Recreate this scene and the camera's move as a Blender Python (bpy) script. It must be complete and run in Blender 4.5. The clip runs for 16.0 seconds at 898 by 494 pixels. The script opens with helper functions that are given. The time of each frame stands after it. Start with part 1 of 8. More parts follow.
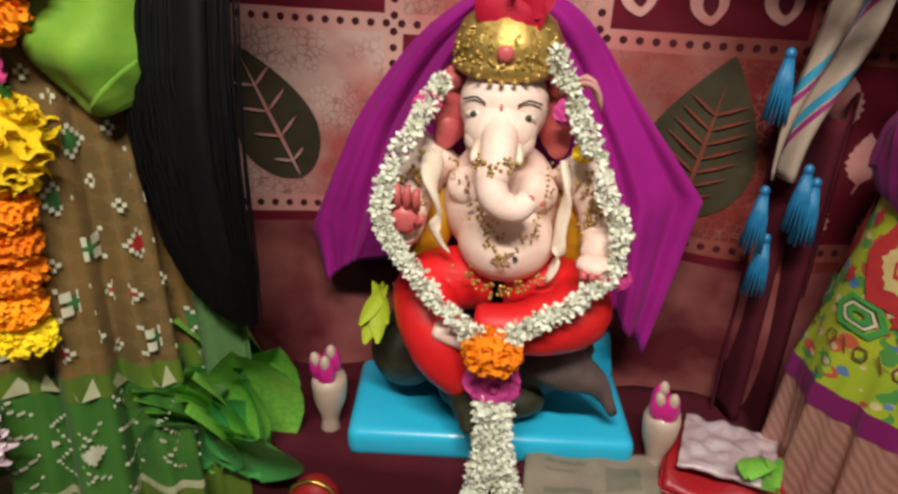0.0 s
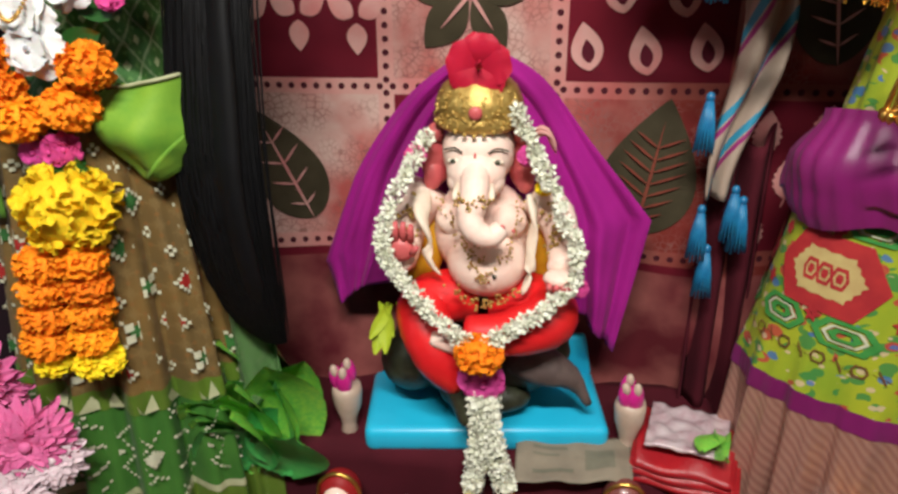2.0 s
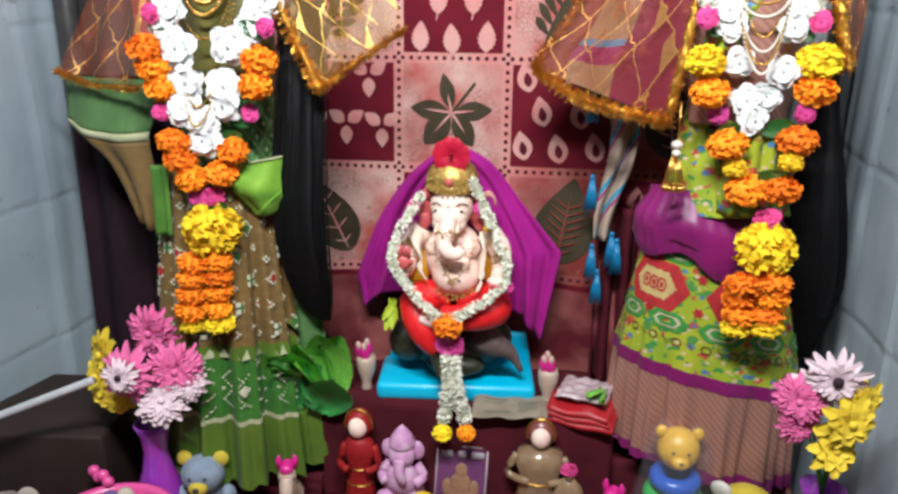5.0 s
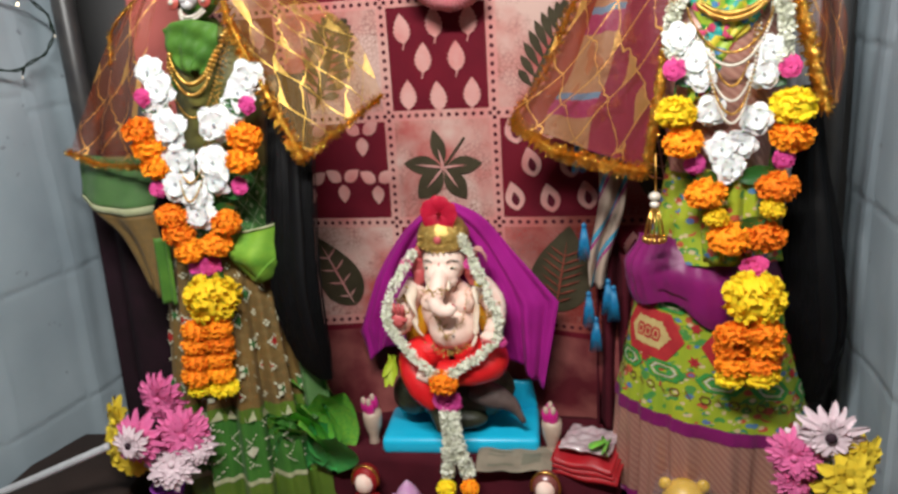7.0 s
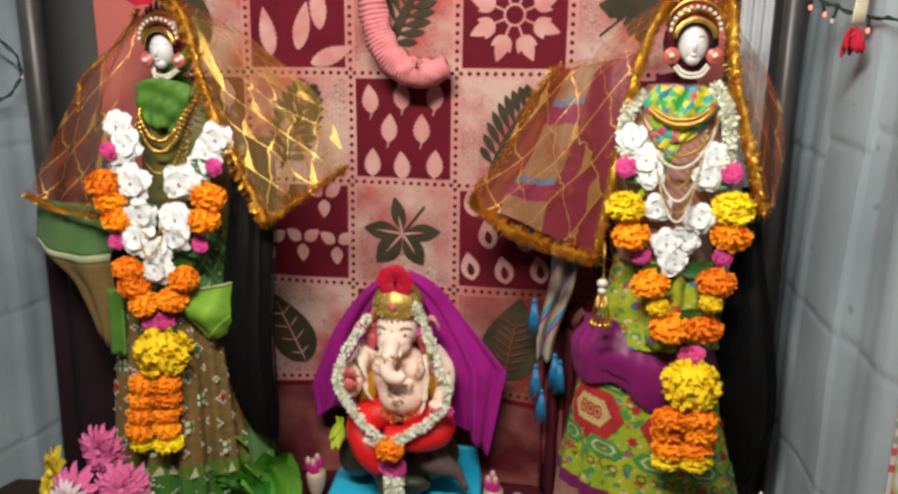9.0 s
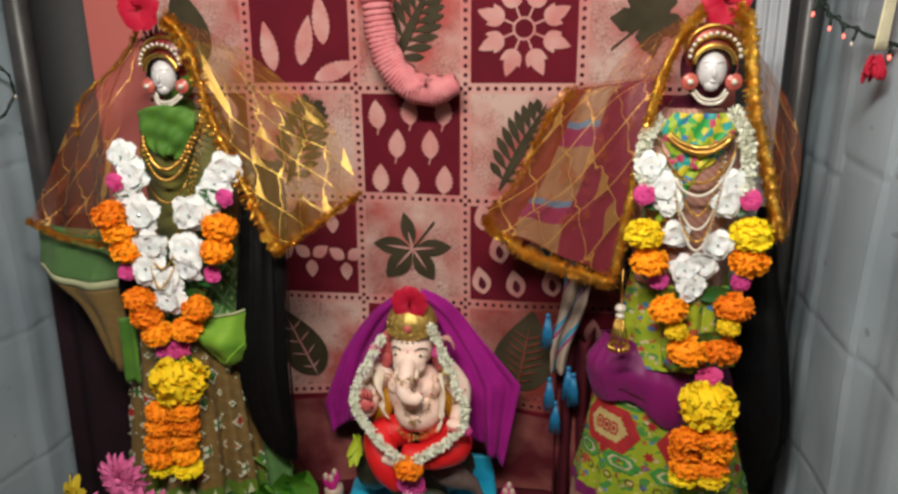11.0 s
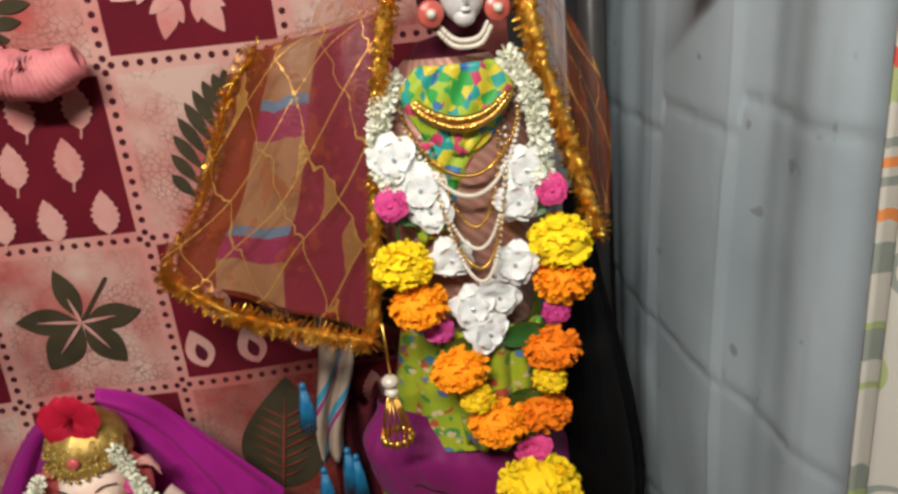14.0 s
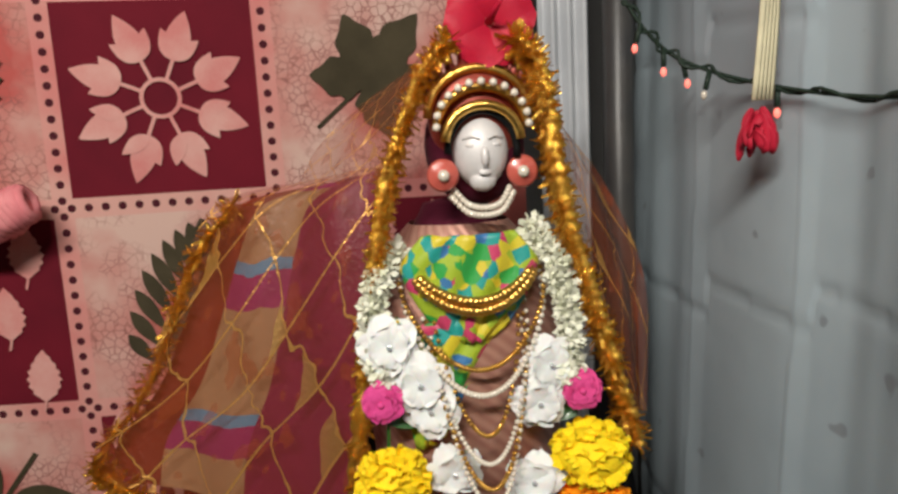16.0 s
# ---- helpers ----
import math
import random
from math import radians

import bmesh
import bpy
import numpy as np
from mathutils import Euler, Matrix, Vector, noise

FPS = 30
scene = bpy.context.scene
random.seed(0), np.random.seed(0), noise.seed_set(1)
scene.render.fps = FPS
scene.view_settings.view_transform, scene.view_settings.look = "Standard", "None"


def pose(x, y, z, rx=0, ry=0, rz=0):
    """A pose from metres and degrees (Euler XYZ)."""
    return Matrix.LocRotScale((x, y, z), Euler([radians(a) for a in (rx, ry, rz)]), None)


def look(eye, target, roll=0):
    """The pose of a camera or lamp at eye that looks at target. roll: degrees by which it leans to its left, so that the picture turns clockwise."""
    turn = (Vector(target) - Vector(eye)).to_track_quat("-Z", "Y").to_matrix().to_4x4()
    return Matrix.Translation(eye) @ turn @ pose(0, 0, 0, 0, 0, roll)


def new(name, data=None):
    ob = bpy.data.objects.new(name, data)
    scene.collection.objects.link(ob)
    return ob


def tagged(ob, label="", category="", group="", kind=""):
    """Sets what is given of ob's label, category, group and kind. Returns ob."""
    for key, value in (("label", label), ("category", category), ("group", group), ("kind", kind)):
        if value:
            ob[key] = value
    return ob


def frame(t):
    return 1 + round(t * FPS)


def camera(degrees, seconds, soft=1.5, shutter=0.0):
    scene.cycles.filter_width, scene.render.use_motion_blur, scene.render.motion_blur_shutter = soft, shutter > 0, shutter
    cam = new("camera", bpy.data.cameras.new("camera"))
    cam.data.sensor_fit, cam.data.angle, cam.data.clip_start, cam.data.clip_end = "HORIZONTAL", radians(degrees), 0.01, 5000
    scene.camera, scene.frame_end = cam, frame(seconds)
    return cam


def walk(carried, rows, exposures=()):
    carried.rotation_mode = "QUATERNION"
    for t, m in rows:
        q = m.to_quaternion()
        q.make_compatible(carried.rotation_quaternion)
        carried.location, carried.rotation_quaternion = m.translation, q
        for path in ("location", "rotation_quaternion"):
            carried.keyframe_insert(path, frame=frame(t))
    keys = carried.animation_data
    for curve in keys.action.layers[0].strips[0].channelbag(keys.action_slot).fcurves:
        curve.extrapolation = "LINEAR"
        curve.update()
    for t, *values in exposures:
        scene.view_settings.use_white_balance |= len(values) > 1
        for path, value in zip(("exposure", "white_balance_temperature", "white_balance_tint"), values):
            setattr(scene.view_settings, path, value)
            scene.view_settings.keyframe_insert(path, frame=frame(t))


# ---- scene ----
cam = camera(64.3, 16.0, soft=2.8)
PATH = [
    (0, (0.048, -0.590, 0.616), (-0.170, 1.200, -0.248), 2.9),
    (0.5, (0.061, -0.614, 0.627), (-0.141, 1.187, -0.218), 2.6),
    (1, (0.068, -0.645, 0.638), (-0.122, 1.162, -0.198), 2.3),
    (1.5, (0.072, -0.662, 0.651), (-0.122, 1.145, -0.183), 0.4),
    (2, (0.076, -0.689, 0.664), (-0.170, 1.126, -0.140), -0.5),
    (2.5, (0.105, -0.768, 0.680), (-0.152, 1.057, -0.096), -0.8),
    (3, (0.151, -0.880, 0.674), (-0.172, 0.935, -0.103), -1.1),
    (3.5, (0.168, -0.965, 0.679), (-0.189, 0.840, -0.104), 0),
    (4, (0.168, -1.041, 0.700), (-0.234, 0.773, -0.038), -0.7),
    (4.5, (0.170, -1.087, 0.717), (-0.119, 0.793, 0.100), 1),
    (7, (0.280, -1.060, 0.787), (-0.200, 0.808, 0.259), -3.7),
    (7.5, (0.293, -1.052, 0.784), (-0.091, 0.821, 0.194), -2.3),
    (8, (0.283, -1.052, 0.801), (-0.068, 0.831, 0.221), 0.7),
    (8.5, (0.287, -1.061, 0.814), (-0.060, 0.840, 0.301), 0.1),
    (9, (0.282, -1.076, 0.842), (-0.075, 0.844, 0.407), 0.7),
    (11.5, (0.232, -1.038, 0.935), (-0.035, 0.848, 0.329), -1.3),
    (12, (0.257, -0.992, 0.936), (0.066, 0.880, 0.261), -2.9),
    (12.5, (0.279, -0.937, 0.926), (0.202, 0.921, 0.190), -4.2),
    (13, (0.297, -0.888, 0.925), (0.342, 0.978, 0.206), -4.7),
    (13.5, (0.315, -0.806, 0.907), (0.429, 1.100, 0.308), -6.9),
    (14, (0.326, -0.701, 0.894), (0.497, 1.179, 0.233), -5.8),
    (14.5, (0.327, -0.649, 0.899), (0.514, 1.248, 0.292), -5.2),
    (15, (0.328, -0.621, 0.899), (0.555, 1.297, 0.378), -3.5),
    (15.5, (0.326, -0.598, 0.901), (0.561, 1.344, 0.487), -2.6),
    (16, (0.332, -0.593, 0.909), (0.551, 1.369, 0.590), -3),
]
EXPOSURES = [(0.0, -0.44, 6500, 10), (2.0, -0.27, 6250, 10), (3.5, -0.03, 5800, 10), (4.5, -0.04, 5700, 10), (7.0, -0.40, 6050, 10), (8.5, -0.48, 6400, 10), (9.0, -0.56, 6500, 10), (11.5, -0.85, 6500, 10), (12.5, -0.70, 6500, 10), (14.0, -0.80, 6500, 10), (15.5, -0.88, 6500, 10), (16.0, -0.98, 6500, 10)]
walk(cam, [(t, look(eye, target, roll)) for t, eye, target, roll in PATH], EXPOSURES)
# ---- world and lamps ----
world = bpy.data.worlds.new("room_air")
scene.world = world
world.use_nodes = True
world.node_tree.nodes["Background"].inputs[0].default_value = (0.9, 0.93, 1.0, 1)
world.node_tree.nodes["Background"].inputs[1].default_value = 0.25


def area_lamp(name, eye, target, power, sx, sy, colour):
    data = bpy.data.lights.new(name, "AREA")
    data.shape, data.size, data.size_y, data.energy, data.color = "RECTANGLE", sx, sy, power, colour
    ob = new(name, data)
    ob.matrix_world = look(eye, target)
    return ob


area_lamp("tube_light", (0.08, -1.02, 1.46), (0.08, -0.14, 0.25), 35, 0.6, 0.06, (1.0, 0.94, 0.85))
# weak unseen fill, added only to lift the dark parts
area_lamp("fill_light", (-0.5, -1.6, 2.2), (0.0, 0.0, 0.5), 1.0, 0.3, 0.3, (1.0, 0.93, 0.82))


# ---- materials ----
def nodes_of(name):
    m = bpy.data.materials.new(name)
    m.use_nodes = True
    nt = m.node_tree
    return m, nt, nt.nodes["Principled BSDF"]


def M(nt, op, a, b=None, c=None):
    n = nt.nodes.new("ShaderNodeMath")
    n.operation = op
    for i, v in enumerate((a, b, c)):
        if v is None:
            continue
        if isinstance(v, (int, float)):
            n.inputs[i].default_value = v
        else:
            nt.links.new(v, n.inputs[i])
    return n.outputs[0]


def MIX(nt, fac, a, b):
    n = nt.nodes.new("ShaderNodeMix")
    n.data_type = "RGBA"
    for i, v in ((0, fac), (6, a), (7, b)):
        if isinstance(v, (int, float)):
            n.inputs[i].default_value = v
        elif isinstance(v, tuple):
            n.inputs[i].default_value = (*v, 1)
        else:
            nt.links.new(v, n.inputs[i])
    return n.outputs[2]


def noise_of(nt, scale, vec=None, detail=4.0):
    n = nt.nodes.new("ShaderNodeTexNoise")
    n.inputs["Scale"].default_value = scale
    n.inputs["Detail"].default_value = detail
    if vec is not None:
        nt.links.new(vec, n.inputs["Vector"])
    return n.outputs["Fac"]


def bump_of(nt, p, height, strength, distance=0.002):
    b = nt.nodes.new("ShaderNodeBump")
    b.inputs["Strength"].default_value = strength
    b.inputs["Distance"].default_value = distance
    nt.links.new(height, b.inputs["Height"])
    nt.links.new(b.outputs[0], p.inputs["Normal"])


def stepped(nt, fac, lo, hi):
    n = nt.nodes.new("ShaderNodeMapRange")
    n.inputs["From Min"].default_value, n.inputs["From Max"].default_value = lo, hi
    nt.links.new(fac, n.inputs["Value"])
    return n.outputs[0]


def plain(name, a, b=None, rough=0.6, metal=0.0, scale=40.0, fine=400.0, bump=0.15, sheen=0.0, coat=0.0, trans=0.0, random=0.0, alpha=1.0, sss=0.0):
    """A two-scale noisy surface between two base colours."""
    m, nt, p = nodes_of(name)
    b = b or tuple(c * 0.72 for c in a)
    co = nt.nodes.new("ShaderNodeTexCoord").outputs["Object"]
    big = stepped(nt, noise_of(nt, scale, co), 0.35, 0.65)
    small = noise_of(nt, fine, co, 2.0)
    col = MIX(nt, M(nt, "MULTIPLY_ADD", small, 0.35, M(nt, "MULTIPLY", big, 0.75)), a, b)
    if random:
        info = nt.nodes.new("ShaderNodeObjectInfo").outputs["Random"]
        hsv = nt.nodes.new("ShaderNodeHueSaturation")
        nt.links.new(col, hsv.inputs["Color"])
        nt.links.new(M(nt, "MULTIPLY_ADD", info, random * 0.08, 0.5 - random * 0.04), hsv.inputs["Hue"])
        nt.links.new(M(nt, "MULTIPLY_ADD", info, random, 1.0 - random / 2), hsv.inputs["Value"])
        col = hsv.outputs[0]
    nt.links.new(col, p.inputs["Base Color"])
    p.inputs["Roughness"].default_value, p.inputs["Metallic"].default_value = rough, metal
    if rough >= 0.5 and not metal:
        p.inputs["Specular IOR Level"].default_value = 0.2
    p.inputs["Sheen Weight"].default_value, p.inputs["Coat Weight"].default_value = sheen, coat
    p.inputs["Transmission Weight"].default_value, p.inputs["Alpha"].default_value = trans, alpha
    if sss:
        p.inputs["Subsurface Weight"].default_value, p.inputs["Subsurface Scale"].default_value = sss, 0.003
    if bump:
        bump_of(nt, p, small, bump, 0.001)
    return m


# ---- mesh helpers ----
def mesh_of(name, bm, mats, smooth=True):
    me = bpy.data.meshes.new(name)
    bm.normal_update()
    bm.to_mesh(me)
    bm.free()
    for m in (mats if isinstance(mats, (list, tuple)) else [mats]):
        me.materials.append(m)
    if smooth:
        me.polygons.foreach_set("use_smooth", [True] * len(me.polygons))
    return me


def part(name, bm, material, parent, label="", smooth=True, at=None):
    ob = new(name, mesh_of(name, bm, material, smooth) if isinstance(bm, bmesh.types.BMesh) else bm)
    ob.parent = parent
    if at is not None:
        ob.matrix_basis = at
    return tagged(ob, label)


def thing(name, label, category, bm=None, material=None, group="", kind="", at=None, smooth=True):
    ob = new(name, mesh_of(name, bm, material, smooth) if bm is not None else None)
    if at is not None:
        ob.matrix_basis = at
    return tagged(ob, label, category, group, kind)


def box(bm, c, size, rz=0.0, bevel=0.0, mi=0, rx=0.0):
    r = bmesh.ops.create_cube(bm, size=1.0, matrix=pose(*c, rx, 0, rz) @ Matrix.Diagonal((*size, 1)))
    faces = list({f for v in r["verts"] for f in v.link_faces})
    for f in faces:
        f.material_index = mi
    if bevel:
        es = list({e for v in r["verts"] for e in v.link_edges})
        res = bmesh.ops.bevel(bm, geom=es, offset=bevel, segments=3, affect="EDGES", profile=0.5)
        for f in res["faces"]:
            f.material_index = mi
    return bm


def ball(bm, c, size, rot=(0, 0, 0), mi=0, sub=3):
    r = bmesh.ops.create_icosphere(bm, subdivisions=sub, radius=1.0, matrix=pose(*c, *rot) @ Matrix.Diagonal((*size, 1)))
    for f in {f for v in r["verts"] for f in v.link_faces}:
        f.material_index = mi
    return r["verts"]


def tube(bm, pts, radii, seg=10, mi=0, cap=True, flat=1.0):
    """A swept round limb through pts, with a radius at each."""
    pts = [Vector(p) for p in pts]
    rings = []
    up = Vector((0.13, 0.31, 0.94))
    for i, p in enumerate(pts):
        d = (pts[min(i + 1, len(pts) - 1)] - pts[max(i - 1, 0)]).normalized()
        a = d.cross(up)
        a = a.normalized() if a.length > 1e-4 else d.cross(Vector((1, 0, 0))).normalized()
        b = d.cross(a).normalized()
        rr = radii[i] if isinstance(radii, (list, tuple)) else radii
        rings.append([bm.verts.new(p + (a * math.cos(2 * math.pi * k / seg) + b * math.sin(2 * math.pi * k / seg) * flat) * rr) for k in range(seg)])
    for r0, r1 in zip(rings, rings[1:]):
        for k in range(seg):
            f = bm.faces.new((r0[k], r0[(k + 1) % seg], r1[(k + 1) % seg], r1[k]))
            f.material_index = mi
    if cap:
        for r in (rings[0][::-1], rings[-1]):
            f = bm.faces.new(r)
            f.material_index = mi
    return bm


def spline(pts, n):
    """n points on a smooth line through pts."""
    pts = [Vector(p) for p in pts]
    out = []
    for i in range(n):
        t = i / (n - 1) * (len(pts) - 1)
        k = min(int(t), len(pts) - 2)
        t -= k
        p0, p1, p2, p3 = pts[max(k - 1, 0)], pts[k], pts[k + 1], pts[min(k + 2, len(pts) - 1)]
        out.append(0.5 * ((2 * p1) + (p2 - p0) * t + (2 * p0 - 5 * p1 + 4 * p2 - p3) * t * t + (3 * p1 - p0 - 3 * p2 + p3) * t ** 3))
    return out


def lathe(bm, prof, c=(0, 0, 0), seg=48, sy=1.0, wob=None, mi=0, a0=0.0, a1=360.0, uv=True):
    """A turned shape from (radius, z) rows; wob(angle, row fraction) scales the radius. UV: metres along and up."""
    n = seg + (0 if a1 - a0 >= 360 else 1)
    rows = []
    for i, (r, z) in enumerate(prof):
        row = []
        for k in range(n):
            th = radians(a0 + (a1 - a0) * k / seg)
            q = r * (wob(th, i / (len(prof) - 1)) if wob else 1.0)
            row.append(bm.verts.new((c[0] + q * math.cos(th), c[1] + q * math.sin(th) * sy, c[2] + z)))
        rows.append(row)
    lay = bm.loops.layers.uv.verify() if uv else None
    for i in range(len(rows) - 1):
        for k in range(seg):
            k1 = (k + 1) % n
            f = bm.faces.new((rows[i][k], rows[i][k1], rows[i + 1][k1], rows[i + 1][k]))
            f.material_index = mi
            if uv:
                rad = prof[0][0]
                for lo, (kk, ii) in zip(f.loops, ((k, i), (k + 1, i), (k + 1, i + 1), (k, i + 1))):
                    lo[lay].uv = (radians(a0 + (a1 - a0) * kk / seg) * max(rad, 0.05), prof[ii][1])
    return rows


def cloth(bm, fn, nu, nv, thick=0.0, mi=0):
    """A sheet fn(u, v) over the unit square, with UV; thick gives it a back."""
    lay = bm.loops.layers.uv.verify()
    g = [[bm.verts.new(fn(i / nu, j / nv)) for i in range(nu + 1)] for j in range(nv + 1)]
    for j in range(nv):
        for i in range(nu):
            f = bm.faces.new((g[j][i], g[j][i + 1], g[j + 1][i + 1], g[j + 1][i]))
            f.material_index = mi
            for lo, (a, b) in zip(f.loops, ((i, j), (i + 1, j), (i + 1, j + 1), (i, j + 1))):
                lo[lay].uv = (a / nu, b / nv)
    if thick:
        bm.normal_update()
        bmesh.ops.solidify(bm, geom=bm.faces[:], thickness=thick)
    return g

# ---- the setting ----
plaster = plain("plaster", (0.16, 0.16, 0.16), (0.12, 0.12, 0.12), 0.8, scale=3, fine=90)
floor_mat = plain("floor_tile", (0.32, 0.29, 0.26), (0.24, 0.22, 0.2), 0.5, scale=6, fine=120)
for nm, c, sz in (("wall_back", (0, 0.3, 0.95), (3.6, 0.1, 3.1)), ("wall_far_right", (1.8, -1.2, 0.95), (0.1, 3.1, 3.1)),
                  ("wall_far_left", (-1.8, -1.2, 0.95), (0.1, 3.1, 3.1)), ("wall_behind", (0, -2.7, 0.95), (3.6, 0.1, 3.1)),
                  ("ceiling", (0, -1.2, 2.55), (3.8, 3.3, 0.1)), ("floor", (0, -1.2, -0.65), (3.8, 3.3, 0.1))):
    thing(nm, "plain painted room surface" if nm != "floor" else "worn stone floor of the room", nm.split("_")[0], box(bmesh.new(), c, sz),
          floor_mat if nm == "floor" else plaster, kind="structure", smooth=False)


def tarp_mat():
    m, nt, p = nodes_of("tarp")
    co = nt.nodes.new("ShaderNodeTexCoord").outputs["Object"]
    big = stepped(nt, noise_of(nt, 5, co), 0.3, 0.7)
    spots = stepped(nt, noise_of(nt, 34, co, 2.0), 0.70, 0.74)
    col = MIX(nt, big, (0.37, 0.44, 0.48), (0.27, 0.33, 0.37))
    col = MIX(nt, M(nt, "MULTIPLY", spots, 0.5), col, (0.12, 0.12, 0.13))
    nt.links.new(col, p.inputs["Base Color"])
    p.inputs["Roughness"].default_value = 0.33
    bump_of(nt, p, noise_of(nt, 22, co, 3.0), 0.25, 0.004)
    return m


tarp = tarp_mat()


def side_sheet(name, plan, z0, z1, seams, sign):
    """A creased plastic sheet hung along a plan line, with folded seams."""
    pts = spline([(x, y, 0) for x, y in plan], 90)

    def fn(u, v):
        k = u * 89
        a = pts[int(k)].lerp(pts[min(int(k) + 1, 89)], k - int(k))
        z = z0 + (z1 - z0) * v
        off = 0.004 * math.sin(u * 19 + z * 2) + 0.010 * noise.noise(Vector((u * 6, z * 3, 1.3)))
        saw = (u * 4.4 + 0.03 * math.sin(z * 4) + 0.02) % 1.0
        off += 0.0022 * saw ** 2 if saw < 0.85 else 0.0022 * (1 - saw) / 0.15
        off += 0.0012 * math.sin(u * 70 + 2 * math.sin(z * 2.5)) * max(0, math.sin(u * 11 + z))
        for s in seams:
            d = z - s - 0.016 * math.floor(u * 4.4 + 0.02) * (1 if s > 0.6 else -0.6) + 0.012 * (saw - 0.5)
            off += 0.0012 * math.exp(-max(0.0, d) / 0.05) * (d > 0) - 0.0014 * math.exp(-(d / 0.005) ** 2)
        return (a.x - sign * off, a.y, z)

    bm = bmesh.new()
    cloth(bm, fn, 200, 420)
    return thing(name, "creased grey white plastic sheet hung as a wall", "sheet", bm, tarp, kind="structure")


side_sheet("wall_right", [(0.590, 0.06), (0.585, -0.04), (0.592, -0.14), (0.604, -0.21), (0.622, -0.31), (0.70, -0.55), (0.80, -1.0)], -0.3, 1.7, (0.955, 0.764, 0.57, 0.36), 1)
side_sheet("wall_left", [(-0.665, 0.06), (-0.672, -0.05), (-0.705, -0.18), (-0.76, -0.34), (-0.86, -0.6), (-0.98, -1.0)], -0.3, 1.7, (1.0, 0.74, 0.46, 0.22), -1)

pole_mat = plain("black_pole", (0.03, 0.03, 0.033), (0.05, 0.048, 0.045), 0.4, scale=30)
for nm, x in (("pole", 0.552), ("pole", -0.628)):
    thing(nm, "dark painted upright pole at the edge of the backdrop", "pole", tube(bmesh.new(), [(x, 0.01, -0.3), (x, 0.01, 1.7)], 0.013 if x > 0 else 0.019, 16), pole_mat, group="backdrop poles")

# striped table cloth over the low table
def striped_mat():
    m, nt, p = nodes_of("striped_cloth")
    co = nt.nodes.new("ShaderNodeTexCoord").outputs["Object"]
    sep = nt.nodes.new("ShaderNodeSeparateXYZ")
    nt.links.new(co, sep.inputs[0])
    warp = M(nt, "MULTIPLY_ADD", noise_of(nt, 9, co, 2.0), 0.012, sep.outputs[1])
    v = M(nt, "FRACT", M(nt, "MULTIPLY_ADD", warp, 1 / 0.135, 10.46))
    ramp = nt.nodes.new("ShaderNodeValToRGB")
    ramp.color_ramp.interpolation = "CONSTANT"
    nt.links.new(v, ramp.inputs[0])
    stops = [(0.0, (0.16, 0.012, 0.03)), (0.18, (0.45, 0.10, 0.05)), (0.30, (0.16, 0.012, 0.03)), (0.46, (0.30, 0.22, 0.10)), (0.50, (0.02, 0.16, 0.09)), (0.60, (0.38, 0.16, 0.12)), (0.70, (0.14, 0.010, 0.03)), (0.90, (0.02, 0.14, 0.09)), (0.94, (0.35, 0.2, 0.1))]
    while len(ramp.color_ramp.elements) < len(stops):
        ramp.color_ramp.elements.new(0.5)
    for e, (q, c) in zip(ramp.color_ramp.elements, stops):
        e.position, e.color = q, (*c, 1)
    nt.links.new(ramp.outputs[0], p.inputs["Base Color"])
    p.inputs["Roughness"].default_value = 0.85
    bump_of(nt, p, noise_of(nt, 500, co, 2.0), 0.4, 0.001)
    return m


maroon_cloth = plain("maroon_cloth", (0.085, 0.008, 0.016), (0.05, 0.005, 0.01), 0.9, scale=12, fine=700, bump=0.4)
bm = bmesh.new()
box(bm, (0, -0.25, -0.31), (1.16, 0.60, 0.60))
table = thing("table", "low wooden table under the striped cloth", "table", bm, plain("table_wood", (0.14, 0.07, 0.035), rough=0.5), smooth=False)
bm = bmesh.new()


def top_cloth(u, v):
    x, s = -0.60 + 1.2 * u, v * 0.95
    w = 0.002 * math.sin(x * 23) + 0.003 * noise.noise(Vector((x * 9, s * 9, 0)))
    if s < 0.62:
        return (x, 0.04 - s, -0.002 + w)
    return (x, -0.58 - 0.02 + 0.01 * math.sin(x * 30), -0.002 - (s - 0.62) + w)


cloth(bm, top_cloth, 120, 90, 0.0)
thing("table_cloth", "maroon cloth with green and orange woven stripes", "cloth", bm, striped_mat())


def draped_step(x0, x1, y0, y1, z, seed):
    """A raised step under a draped dark cloth."""
    bm = bmesh.new()

    def fn(u, v):
        x = x0 + (x1 - x0) * u
        w = 0.004 * noise.noise(Vector((x * 14, v * 6, seed)))
        if v < 0.5:
            return (x, y1 + (y0 - y1) * v * 2, z + w * 0.3)
        d = (v - 0.5) * 2
        return (x, y0 - 0.004 - 0.010 * d * (1 + 0.6 * math.sin(x * 60 + seed)) + w, z - d * z + 0.002)

    cloth(bm, fn, 70, 24, 0.004)
    for sx in (x0, x1):
        box(bm, (sx, (y0 + y1) / 2, z / 2), (0.004, y1 - y0, z - 0.004))
    return thing("step", "raised step covered with a dark maroon cloth", "step", bm, maroon_cloth)


